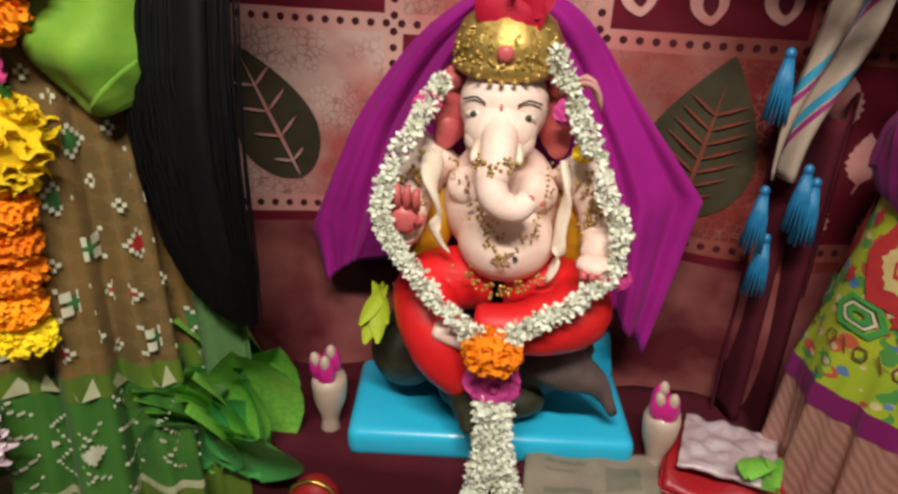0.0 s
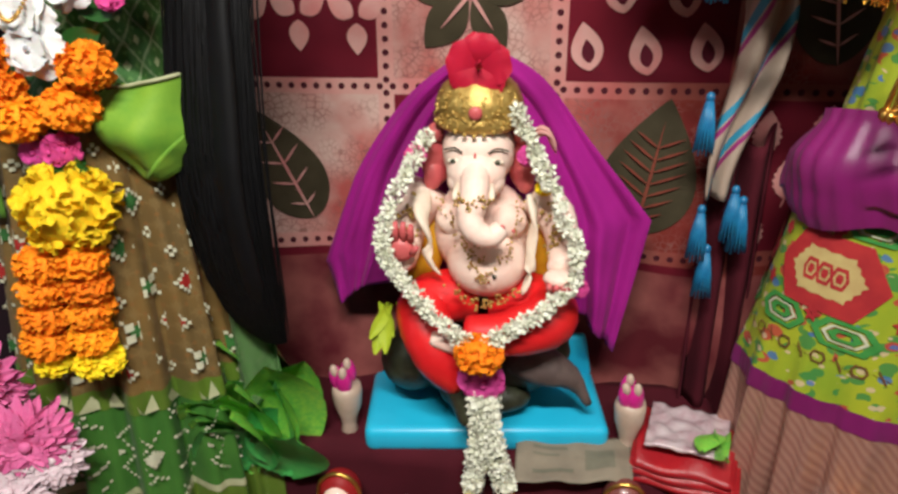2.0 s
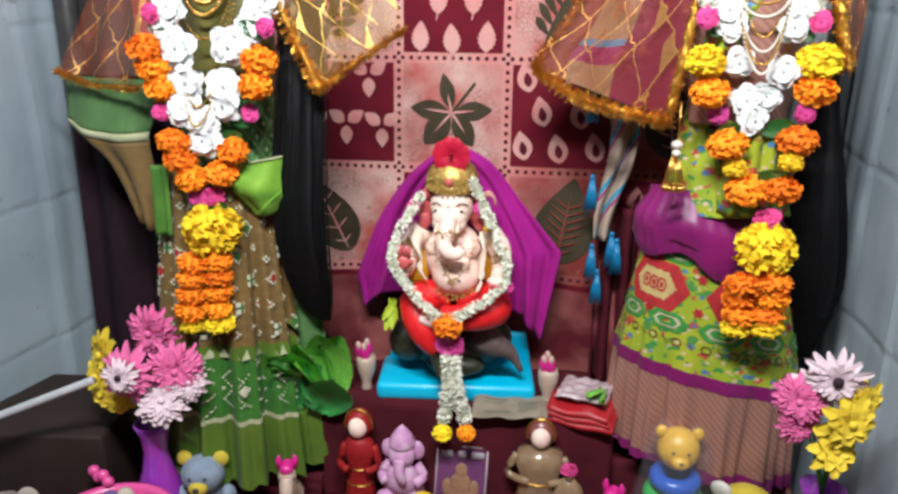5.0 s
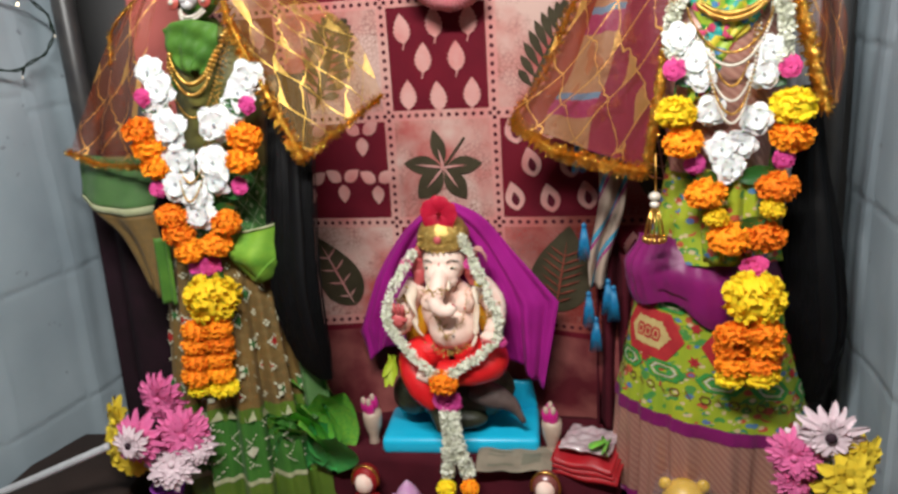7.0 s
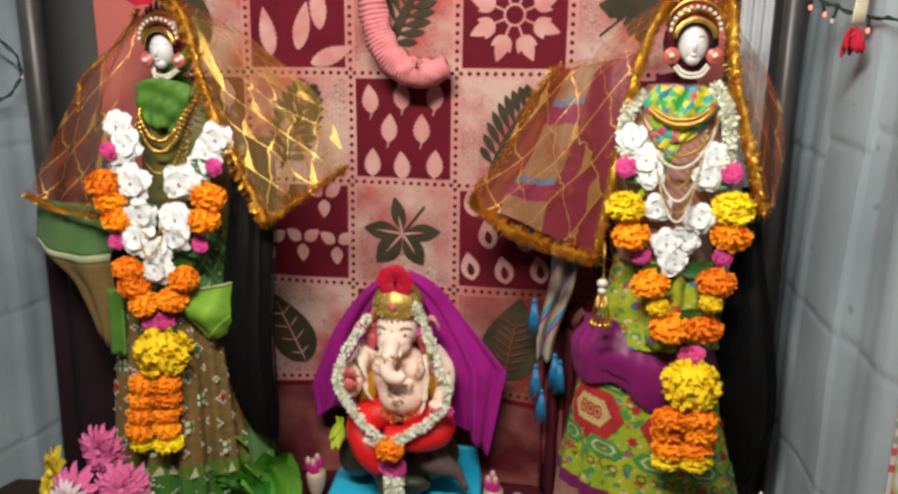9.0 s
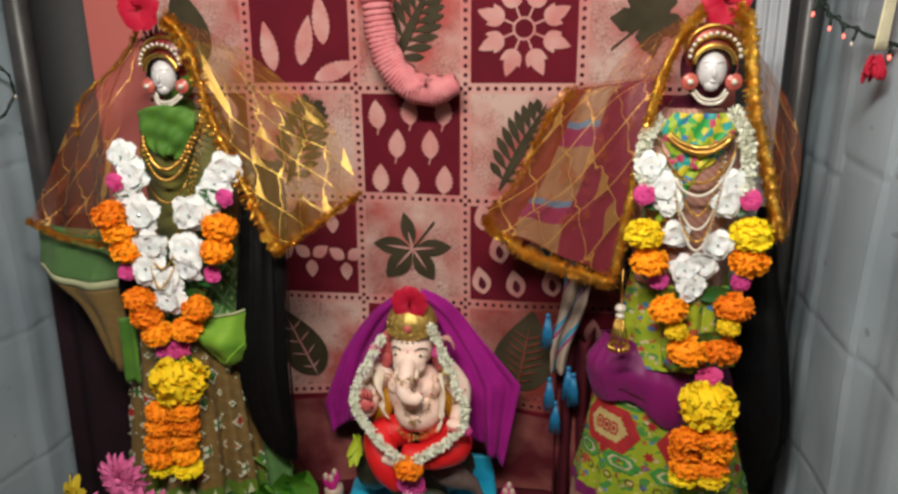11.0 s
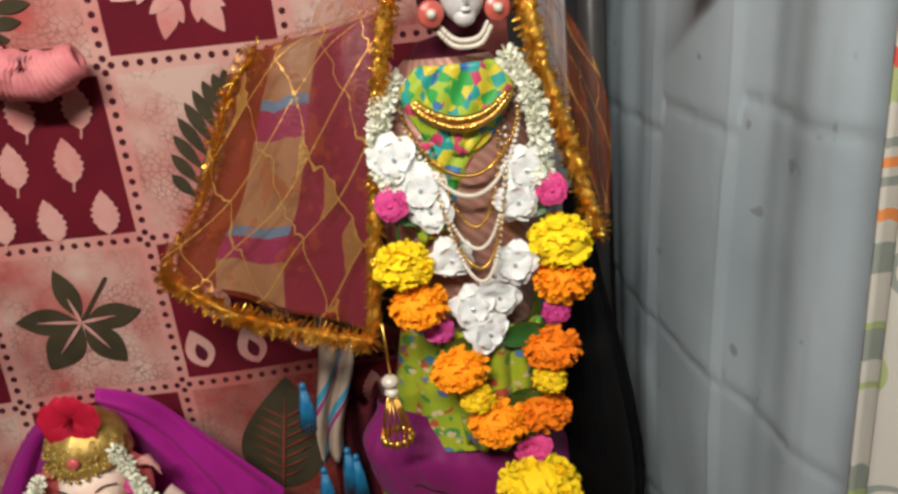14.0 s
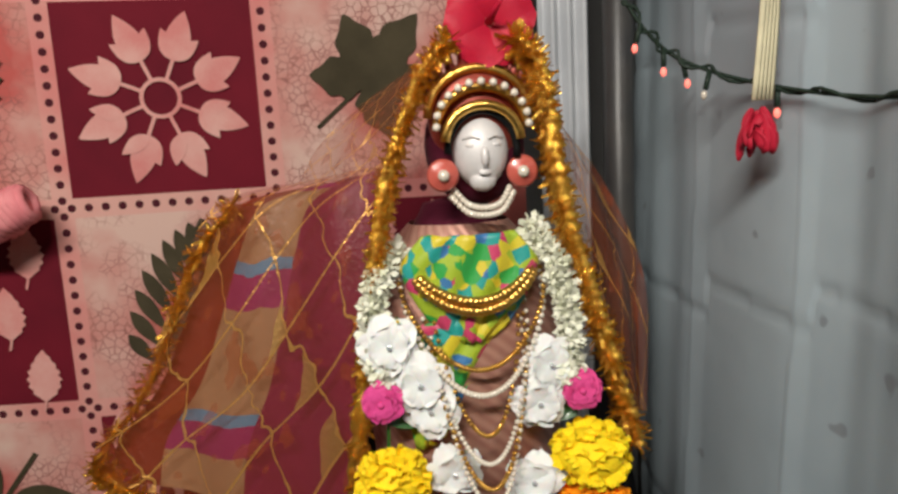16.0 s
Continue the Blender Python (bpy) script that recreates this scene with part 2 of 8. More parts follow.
draped_step(-0.175, 0.272, -0.122, 0.02, 0.186, 1.0)
draped_step(0.276, 0.53, -0.10, 0.02, 0.105, 2.0)
draped_step(-0.50, -0.179, -0.13, 0.02, 0.035, 3.0)

# ---- the printed backdrop ----
S, CX, CZ, SY = 0.1695, -0.082, 0.863, 0.020


def wrinkle(x, z):
    """Depth of the hanging sheet at a place."""
    w = 0.003 * math.sin(x * 17 + z * 4) + 0.005 * noise.noise(Vector((x * 5, z * 3, 4.0)))
    low = max(0.0, 0.55 - z)
    w += low * 0.05 * math.sin(x * 26 + z * 14) - low * 0.03
    return SY + w


def sheet_mat():
    m, nt, p = nodes_of("batik_sheet")
    co = nt.nodes.new("ShaderNodeTexCoord").outputs["Object"]
    sep = nt.nodes.new("ShaderNodeSeparateXYZ")
    nt.links.new(co, sep.inputs[0])
    u = M(nt, "DIVIDE", M(nt, "SUBTRACT", sep.outputs[0], CX), S)
    w = M(nt, "DIVIDE", M(nt, "SUBTRACT", CZ, sep.outputs[2]), S)
    par = M(nt, "FLOORED_MODULO", M(nt, "ADD", M(nt, "FLOOR", u), M(nt, "FLOOR", w)), 2.0)

    def away(q):
        return M(nt, "SUBTRACT", 0.5, M(nt, "ABSOLUTE", M(nt, "SUBTRACT", M(nt, "FRACT", q), 0.5)))

    au, aw = away(u), away(w)
    band = M(nt, "LESS_THAN", M(nt, "MINIMUM", au, aw), 0.047)

    def dots(a, q):
        f = M(nt, "SUBTRACT", M(nt, "FRACT", M(nt, "MULTIPLY", q, 13.0)), 0.5)
        f = M(nt, "DIVIDE", f, 13.0)
        return M(nt, "LESS_THAN", M(nt, "ADD", M(nt, "MULTIPLY", f, f), M(nt, "MULTIPLY", a, a)), 0.019 ** 2)

    dot = M(nt, "MAXIMUM", dots(au, w), dots(aw, u))
    stain = stepped(nt, noise_of(nt, 11, co), 0.38, 0.62)
    light = MIX(nt, stain, (0.53, 0.36, 0.31), (0.40, 0.085, 0.075))
    # red dye low at right, its colour deepened for the shade lying there
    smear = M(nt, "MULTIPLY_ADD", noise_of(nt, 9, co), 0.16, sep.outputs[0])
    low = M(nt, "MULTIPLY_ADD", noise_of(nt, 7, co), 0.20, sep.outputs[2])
    dye_shade = M(nt, "MULTIPLY", stepped(nt, smear, 0.15, 0.26), M(nt, "SUBTRACT", 1.0, stepped(nt, low, 0.64, 0.76)))
    light = MIX(nt, dye_shade, light, MIX(nt, stain, (0.21, 0.034, 0.024), (0.13, 0.016, 0.014)))
    vor = nt.nodes.new("ShaderNodeTexVoronoi")
    vor.feature = "DISTANCE_TO_EDGE"
    vor.inputs["Scale"].default_value = 150
    nt.links.new(co, vor.inputs["Vector"])
    crack = M(nt, "MULTIPLY", M(nt, "LESS_THAN", vor.outputs["Distance"], 0.06), stepped(nt, noise_of(nt, 24, co), 0.40, 0.55))
    light = MIX(nt, M(nt, "MULTIPLY", crack, 0.75), light, (0.22, 0.09, 0.08))
    dark = MIX(nt, stepped(nt, noise_of(nt, 16, co), 0.3, 0.7), (0.135, 0.007, 0.017), (0.095, 0.005, 0.013))
    col = MIX(nt, par, dark, light)
    col = MIX(nt, band, col, MIX(nt, stain, (0.54, 0.30, 0.26), (0.50, 0.16, 0.15)))
    # the pale borders take the same red with shade mixed in
    col = MIX(nt, M(nt, "MULTIPLY", M(nt, "MULTIPLY", dye_shade, band), 0.9), col, (0.20, 0.035, 0.025))
    col = MIX(nt, dot, col, (0.055, 0.008, 0.014))
    ends = M(nt, "MAXIMUM", M(nt, "GREATER_THAN", sep.outputs[0], 0.428), M(nt, "LESS_THAN", sep.outputs[0], -0.425))
    col = MIX(nt, ends, col, (0.52, 0.14, 0.12))
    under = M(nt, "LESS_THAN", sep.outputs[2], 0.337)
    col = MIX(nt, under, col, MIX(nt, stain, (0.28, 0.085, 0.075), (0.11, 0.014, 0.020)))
    nt.links.new(col, p.inputs["Base Color"])
    p.inputs["Roughness"].default_value = 0.8
    p.inputs["Specular IOR Level"].default_value = 0.15
    bump_of(nt, p, noise_of(nt, 900, co, 1.0), 0.3, 0.0006)
    return m


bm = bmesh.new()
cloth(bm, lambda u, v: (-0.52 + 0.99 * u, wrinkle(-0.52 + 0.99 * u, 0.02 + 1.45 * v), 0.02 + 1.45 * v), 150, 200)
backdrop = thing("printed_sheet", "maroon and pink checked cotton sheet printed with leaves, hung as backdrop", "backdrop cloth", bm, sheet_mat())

print_pale = plain("print_pale", (0.58, 0.34, 0.30), (0.50, 0.17, 0.16), 0.8, scale=25, fine=600)
print_olive = plain("print_olive", (0.060, 0.048, 0.026), (0.035, 0.028, 0.014), 0.8, scale=30, fine=600)
print_dark = plain("print_dark", (0.10, 0.008, 0.02), (0.07, 0.006, 0.014), 0.8, scale=30, fine=600)


def leaf_line(length, width, teeth=0, n=26, tip=0.8):
    """Outline of a leaf along +z from the stem."""
    right = []
    for i in range(n + 1):
        t = i / n
        wv = width / 2 * math.sin(math.pi * t ** tip) ** 0.9
        if teeth:
            wv *= 0.76 + 0.24 * abs(((t * teeth) % 1.0) * 2 - 1)
        right.append((wv, length * t))
    return right + [(-a, b) for a, b in right[-2:0:-1]]


def stamp(bm, line, cx, cz, turn=0.0, lift=0.0016):
    """One printed shape laid on the sheet."""
    c, s = math.cos(radians(turn)), math.sin(radians(turn))
    mx, mz = sum(a for a, b in line) / len(line), sum(b for a, b in line) / len(line)
    rings = []
    for k in (0.0, 0.5, 1.0):
        row = []
        for a, b in (line if k else [(mx, mz)]):
            a, b = mx + (a - mx) * k, mz + (b - mz) * k
            x, z = cx + a * c - b * s, cz + a * s + b * c
            row.append(bm.verts.new((x, wrinkle(x, z) - lift, z)))
        rings.append(row)
    n = len(line)
    for i in range(n):
        bm.faces.new((rings[0][0], rings[1][i], rings[1][(i + 1) % n]))
        bm.faces.new((rings[1][i], rings[2][i], rings[2][(i + 1) % n], rings[1][(i + 1) % n]))


def stalk(a, b, w):
    d = Vector((b[0] - a[0], b[1] - a[1]))
    q = Vector((-d.y, d.x)).normalized() * w / 2
    return [(a[0] + q.x, a[1] + q.y), (b[0] + q.x, b[1] + q.y), (b[0] - q.x, b[1] - q.y), (a[0] - q.x, a[1] - q.y)]


def cell(i, j, fx=0.5, fz=0.5):
    return CX + (i + fx) * S, CZ - (j + fz) * S


def motif(name, build, material, apart=False):
    bm = bmesh.new()
    build(bm)
    if not apart:
        part(name, bm, material, backdrop)
        return
    seen = set()
    for v in bm.verts:
        if v in seen:
            continue
        todo, mine = [v], []
        seen.add(v)
        while todo:
            q = todo.pop()
            mine.append(q)
            for e in q.link_edges:
                o = e.other_vert(q)
                if o not in seen:
                    seen.add(o)
                    todo.append(o)
        one = bmesh.new()
        new_v = {q: one.verts.new(q.co) for q in mine}
        for f in {f for q in mine for f in q.link_faces}:
            one.faces.new([new_v[q] for q in f.verts])
        part(name, one, material, backdrop)
    bm.free()


def many_leaves(i, j):
    def build(bm):
        for fx, fz in ((0.2, 0.24), (0.5, 0.2), (0.8, 0.2), (0.36, 0.5), (0.68, 0.5), (0.2, 0.82), (0.5, 0.84), (0.8, 0.82)):
            x, z = cell(i, j, fx, fz)
            stamp(bm, leaf_line(0.045, 0.030, 7), x, z - 0.021, random.uniform(-8, 8))
            stamp(bm, stalk((0, -0.009), (0, 0.003), 0.002), x, z - 0.021, -15)
    return build


def sprigs(i, j):
    def build(bm):
        for fx, fz in ((0.72, 0.16), (0.22, 0.16), (0.5, 0.6), (0.0 + 0.95, 0.62), (0.12, 0.62)):
            x, z = cell(i, j, min(max(fx, 0.16), 0.84), fz)
            for a in (55, -55, 180):
                stamp(bm, leaf_line(0.030, 0.020), x + 0.004 * math.sin(radians(-a)), z + 0.004 * math.cos(radians(a)), a)
    return build


def outlined(i, j, material):
    for k, (fx, fz) in enumerate(((0.2, 0.15), (0.5, 0.12), (0.82, 0.15), (0.34, 0.45), (0.68, 0.47), (0.18, 0.76), (0.5, 0.78), (0.83, 0.76))):
        x, z = cell(i, j, fx, fz)
        pale, inner = bmesh.new(), bmesh.new()
        stamp(pale, leaf_line(0.046, 0.030), x, z - 0.022, 12)
        stamp(inner, leaf_line(0.022, 0.012), x - 0.001, z - 0.014, 12, 0.0028)
        q = part("leaf_print", pale, material, backdrop)
        part("leaf_middle", inner, print_dark, q)


def wheel(i, j):
    def build(bm):
        x, z = cell(i, j)
        ring = [(0.0165 * math.cos(k / 24 * 2 * math.pi), 0.0165 * math.sin(k / 24 * 2 * math.pi)) for k in range(24)]
        for k in range(24):
            a, b = ring[k], ring[(k + 1) % 24]
            stamp(bm, [a, b, (b[0] * 0.8, b[1] * 0.8), (a[0] * 0.8, a[1] * 0.8)], x, z)
        for k in range(8):
            t = 22 + 45 * k
            stamp(bm, stalk((0, 0.016), (0, 0.034), 0.003), x, z, t)
            c, s = math.cos(radians(t)), math.sin(radians(t))
            bx, bz = x - 0.032 * s, z + 0.032 * c
            stamp(bm, leaf_line(0.040, 0.020), bx, bz, t + 4)
            stamp(bm, leaf_line(0.026, 0.013), bx, bz, t + 38, 0.0019)
            stamp(bm, leaf_line(0.026, 0.013), bx, bz, t - 34, 0.0022)
    return build


def star_leaf(i, j, n=6, r=0.062):
    def build(bm):
        x, z = cell(i, j, 0.5, 0.48)
        for k, (t, l, w) in enumerate(((14, 0.92, 0.024), (84, 1.0, 0.030), (138, 1.02, 0.038), (214, 0.92, 0.034), (276, 0.95, 0.028))):
            stamp(bm, leaf_line(r * l, w, tip=0.95), x + 0.004 * math.sin(radians(-t)), z + 0.004 * math.cos(radians(t)), t, 0.0016 + 0.0002 * k)
        stamp(bm, stalk((0, 0), (0, 0.058), 0.004), x, z, 322)
    return build


def fern(i, j, turn=-28.0):
    def build(bm):
        x, z = cell(i, j, 0.30, 0.90)
        for k in range(9):
            for side in (1, -1):
                q = 0.018 + 0.0138 * k
                bx, bz = x - q * math.sin(radians(turn)), z + q * math.cos(radians(turn))
                stamp(bm, leaf_line(0.052 * math.sin(0.75 + k * 0.235), 0.0125, tip=1.5), bx, bz, turn + side * (64 - 3 * k), 0.0016 + 0.0002 * k)
        stamp(bm, leaf_line(0.15, 0.014), x, z, turn, 0.0036)
    return build


def big_leaf(i, j, turn, l=0.13, w=0.075):
    def build(bm):
        x, z = cell(i, j, 0.5, 0.85)
        stamp(bm, leaf_line(l, w, 0, 40, 0.7), x, z, turn)
    return build


def long_leaves(i, j):
    def build(bm):
        for fx, fz, t in ((0.25, 0.85, 10), (0.5, 0.80, -12), (0.72, 0.62, 5), (0.62, 0.92, -70)):
            x, z = cell(i, j, fx, fz)
            stamp(bm, leaf_line(0.075, 0.030, 9), x, z, t, 0.0016)
    return build


def ivy(i, j):
    def build(bm):
        x, z = cell(i, j, 0.5, 0.45)
        for k, (t, r) in enumerate(((0, 0.065), (60, 0.055), (-60, 0.06), (125, 0.05), (-125, 0.05))):
            stamp(bm, leaf_line(r, 0.04, 3), x, z, t - 40, 0.0016 + 0.0002 * k)
        stamp(bm, stalk((0, 0), (0, 0.06), 0.003), x, z, 130)
    return build


many_dark = [(0, 0), (2, 0), (-2, 0), (2, 2), (-2, 2)]
for i, j in many_dark:
    motif("leaf_print", many_leaves(i, j), print_pale, True)
for i, j in ((-1, 1), (1, -3), (2, -2)):
    motif("leaf_print", sprigs(i, j), print_pale, True)
outlined(1, 1, print_pale)
outlined(-2, -2, print_pale)
for i, j in ((1, -1),):
    motif("wheel_print", wheel(i, j), print_pale, True)
motif("leaf_print", long_leaves(-1, -1), print_pale, True)
motif("leaf_print", long_leaves(0, -2), print_pale, True)
for i, j in ((0, 1), (-2, 1)):
    motif("star_print", star_leaf(i, j), print_olive)
for i, j in ((1, 0), (0, -1)):
    motif("fern_print", fern(i, j), print_olive)
motif("fern_print", fern(-1, 0, -20), print_olive)
motif("ivy_print", ivy(2, -1), print_olive)
motif("ivy_print", ivy(-1, -2), print_olive)
motif("ivy_print", ivy(1, -2), print_olive)
motif("leaf_print", big_leaf(-1, 2, 25), print_olive)
motif("leaf_print", big_leaf(1, 2, -10, 0.14, 0.095), print_olive)
motif("leaf_print", big_leaf(-2, -1, 10), print_olive)
motif("leaf_print", big_leaf(2, 1, 10), print_olive)


def veins(i, j, fx, fz, turn, l, side, n):
    """Pale midrib and curved side veins over a leaf print."""
    def build(bm):
        x, z = cell(i, j, fx, fz)
        stamp(bm, leaf_line(l, 0.0034), x, z, turn, 0.0042)
        for k in range(n):
            q = l * (0.15 + 0.62 * k / max(1, n - 1))
            bx, bz = x - q * math.sin(radians(turn)), z + q * math.cos(radians(turn))
            for s in (1, -1):
                stamp(bm, leaf_line(side * math.sin(0.7 + 1.9 * k / n), 0.0026), bx, bz, turn + s * 62, 0.0046)
    return build


motif("leaf_vein", veins(-1, 2, 0.5, 0.85, 25, 0.12, 0.028, 4), print_pale)
motif("leaf_vein", veins(1, 2, 0.5, 0.85, -10, 0.12, 0.038, 7), plain("print_rust", (0.20, 0.05, 0.03), (0.14, 0.03, 0.02), 0.8, scale=30, fine=600))
motif("leaf_vein", veins(2, 1, 0.5, 0.85, 10, 0.12, 0.03, 5), print_pale)
for i, j in ((0, 1), (-2, 1)):
    for t, l in ((14, 0.030), (84, 0.046), (138, 0.044), (214, 0.040), (276, 0.038)):
        motif("leaf_vein", lambda bm: stamp(bm, leaf_line(l, 0.0036, tip=0.6), *cell(i, j, 0.5, 0.48), t, 0.0042), print_pale)

# ---- flowers ----
orange_petal = plain("marigold_orange", (0.95, 0.34, 0.010), (0.88, 0.24, 0.006), 0.7, scale=60, fine=300, random=0.25, sss=0.15)
yellow_petal = plain("marigold_yellow", (0.92, 0.72, 0.020), (0.86, 0.58, 0.010), 0.7, scale=60, fine=300, random=0.2, sss=0.15)
white_petal = plain("white_petal", (0.86, 0.86, 0.84), (0.76, 0.77, 0.76), 0.55, scale=50, fine=300, sss=0.1)
pink_petal = plain("pink_petal", (0.70, 0.08, 0.32), (0.55, 0.05, 0.22), 0.6, scale=60, fine=300, random=0.3)
jasmine = plain("jasmine", (0.86, 0.86, 0.76), (0.68, 0.70, 0.54), 0.6, scale=160, fine=600)
leaf_green = plain("leaf_green", (0.03, 0.13, 0.02), (0.015, 0.07, 0.012), 0.4, scale=40, coat=0.2)
gold = plain("gold_metal", (0.80, 0.50, 0.13), (0.62, 0.34, 0.07), 0.28, 1.0, scale=90, fine=900, bump=0.3)
tinsel = plain("gold_tinsel", (0.92, 0.56, 0.10), (0.66, 0.32, 0.03), 0.20, 0.9, scale=300, fine=1500, bump=0.6)
pearl = plain("pearl", (0.75, 0.70, 0.60), (0.65, 0.58, 0.48), 0.25, 0.1, scale=80, coat=0.5)
silver = plain("silver_face", (0.74, 0.72, 0.71), (0.62, 0.60, 0.60), 0.45, 0.15, scale=40, bump=0.05)
crystal = plain("crystal", (0.85, 0.87, 0.9), (0.6, 0.65, 0.7), 0.08, 0.6, scale=50, bump=0)


def marigold_mesh(name, material, seed, tall=0.8):
    """A ruffled marigold head of radius 1: short curled petals grown from the edges of a small core."""
    rnd = random.Random(seed)
    bm = bmesh.new()
    ball(bm, (0, 0, 0), (0.78, 0.76, 0.78 * tall), sub=3)
    for e in list(bm.edges):
        if rnd.random() > 0.34:
            continue
        a, b = e.verts
        mid = (a.co + b.co) / 2
        d = Vector((mid.x, mid.y, mid.z / tall)).normalized()
        s = (b.co - a.co) * rnd.uniform(0.75, 1.15)
        u = d.cross(s).normalized()
        if u.z > 0:
            u = -u
        l = rnd.uniform(0.13, 0.27)
        lean = u * rnd.uniform(-0.10, 0.14)
        c = mid + d * l * 0.7 + lean * 0.4
        t = mid + d * l + lean
        row1 = [bm.verts.new(c - s * 0.75), bm.verts.new(c + u * rnd.uniform(-0.035, 0.035)), bm.verts.new(c + s * 0.75)]
        row2 = [bm.verts.new(t - s * 0.5 + u * 0.04), bm.verts.new(t + d * 0.03 - u * 0.03), bm.verts.new(t + s * 0.5 + u * 0.04)]
        for f in ((a, b, row1[2], row1[1], row1[0]), (row1[0], row1[1], row2[1], row2[0]), (row1[1], row1[2], row2[2], row2[1])):
            bm.faces.new(f)
    return mesh_of(name, bm, material, False)


def open_flower_mesh(name, petals, centre, n, layers, wide, cr, ruffle=0.04):
    """An open flower of radius 1 facing -y: rounded cupped petals from one heart, with a round middle."""
    rnd = random.Random(n * 7 + layers)
    bm = bmesh.new()
    heart = bm.verts.new((0, 0.02, 0))
    for q in range(layers):
        for k in range(n):
            th = 2 * math.pi * (k + 0.5 * q) / n + rnd.uniform(-0.08, 0.08)
            o = Vector((math.cos(th), 0.16 - 0.80 / layers * q + rnd.uniform(-0.1, 0.1), math.sin(th))).normalized()
            s = Vector((-math.sin(th), 0, math.cos(th)))
            l = (0.98 - 0.7 / layers * q) * rnd.uniform(0.88, 1.10)
            last = None
            for i in range(1, 6):
                t = i / 5
                w = wide * 0.55 * math.sin(math.pi * (0.10 + 0.78 * t)) ** 0.75
                row = [bm.verts.new(o * l * t * (1 - 0.06 * abs(c)) + s * w * c + Vector((0, 0.10 * t * t - 0.06 * c * c * t + ruffle * math.sin(c * 5 + k * 2 + q) * t, 0))) for c in (-1, -0.5, 0, 0.5, 1)]
                for j in range(4):
                    bm.faces.new((last[j], last[j + 1], row[j + 1], row[j]) if last else (heart, row[j + 1], row[j]))
                last = row
    ball(bm, (0, -0.12, 0), (cr, cr * 0.7, cr), mi=1, sub=2)
    return mesh_of(name, bm, [petals, centre], True)


mesh_orange = [marigold_mesh("marigold", orange_petal, k) for k in range(3)]
mesh_yellow = [marigold_mesh("marigold", yellow_petal, k + 5) for k in range(2)]
mesh_ball = marigold_mesh("marigold", yellow_petal, 9, 0.95)
mesh_white = open_flower_mesh("white_flower", white_petal, crystal, 5, 2, 0.92, 0.09, 0.10)
mesh_pink = open_flower_mesh("pink_rose", pink_petal, pink_petal, 6, 3, 1.0, 0.15, 0.12)


def leaf_mesh(name, material, bend=0.15):
    bm = bmesh.new()

    def fn(u, v):
        w = 0.5 * math.sin(math.pi * (0.03 + 0.94 * v)) ** 0.8
        return ((u - 0.5) * w, -abs(u - 0.5) * 0.12 - bend * v * v, v)

    cloth(bm, fn, 4, 8)
    return mesh_of(name, bm, material)


mesh_leaf = leaf_mesh("leaf", leaf_green)


def put(mesh, name, parent, p, r, spin=0.0, tip=0.0, yaw=0.0, sx=1.0, sz=1.0):
    ob = new(name, mesh)
    ob.parent = parent
    ob.matrix_basis = pose(*p, tip, spin, yaw) @ Matrix.Diagonal((r * sx, r, r * sz, 1))
    return ob


def anchor(name, p, label, category, group=""):
    ob = new(name, None)
    ob.matrix_basis = pose(*p)
    ob.empty_display_size = 0.02
    return tagged(ob, label, category, group)


def rel(p, o):
    return (p[0] - o[0], p[1] - o[1], p[2] - o[2])


def flower_garland(o, sets, leaves, label, squash=0.84):
    g = anchor("garland", o, label, "garland", "flower garlands on the figures")
    rnd = random.Random(int(abs(o[0]) * 1000))
    for kind, r, v, pts in sets:
        for x, z in pts:
            mesh = {"orange": mesh_orange[rnd.randrange(3)], "yellow": mesh_ball if r > 0.03 else mesh_yellow[rnd.randrange(2)], "white": mesh_white, "pink": mesh_pink}[kind]
            nm = {"orange": "orange_marigold", "yellow": "yellow_marigold", "white": "white_flower", "pink": "pink_rose"}[kind]
            head = kind in ("orange", "yellow")
            put(mesh, nm, g, rel((x, v + rnd.uniform(-0.004, 0.004), z), o), r * rnd.uniform(0.94, 1.06), rnd.uniform(-9, 9) if head else rnd.uniform(0, 360),
                rnd.uniform(-12, 12), rnd.uniform(-12, 12), rnd.uniform(1.0, 1.12) if head else 1.0, squash if head and z < 0.44 else 1.0)
    for x, v, z, t in leaves:
        put(mesh_leaf, "leaf", g, rel((x, v, z), o), 0.045, t, -15)
    bm = bmesh.new()
    pts = [(rel((x, o[1] + 0.012, z), o)) for x, z in sets[-1][3]]
    tube(bm, spline(pts, 40), 0.0012, 6)
    part("string", bm, leaf_green, g)
    return g


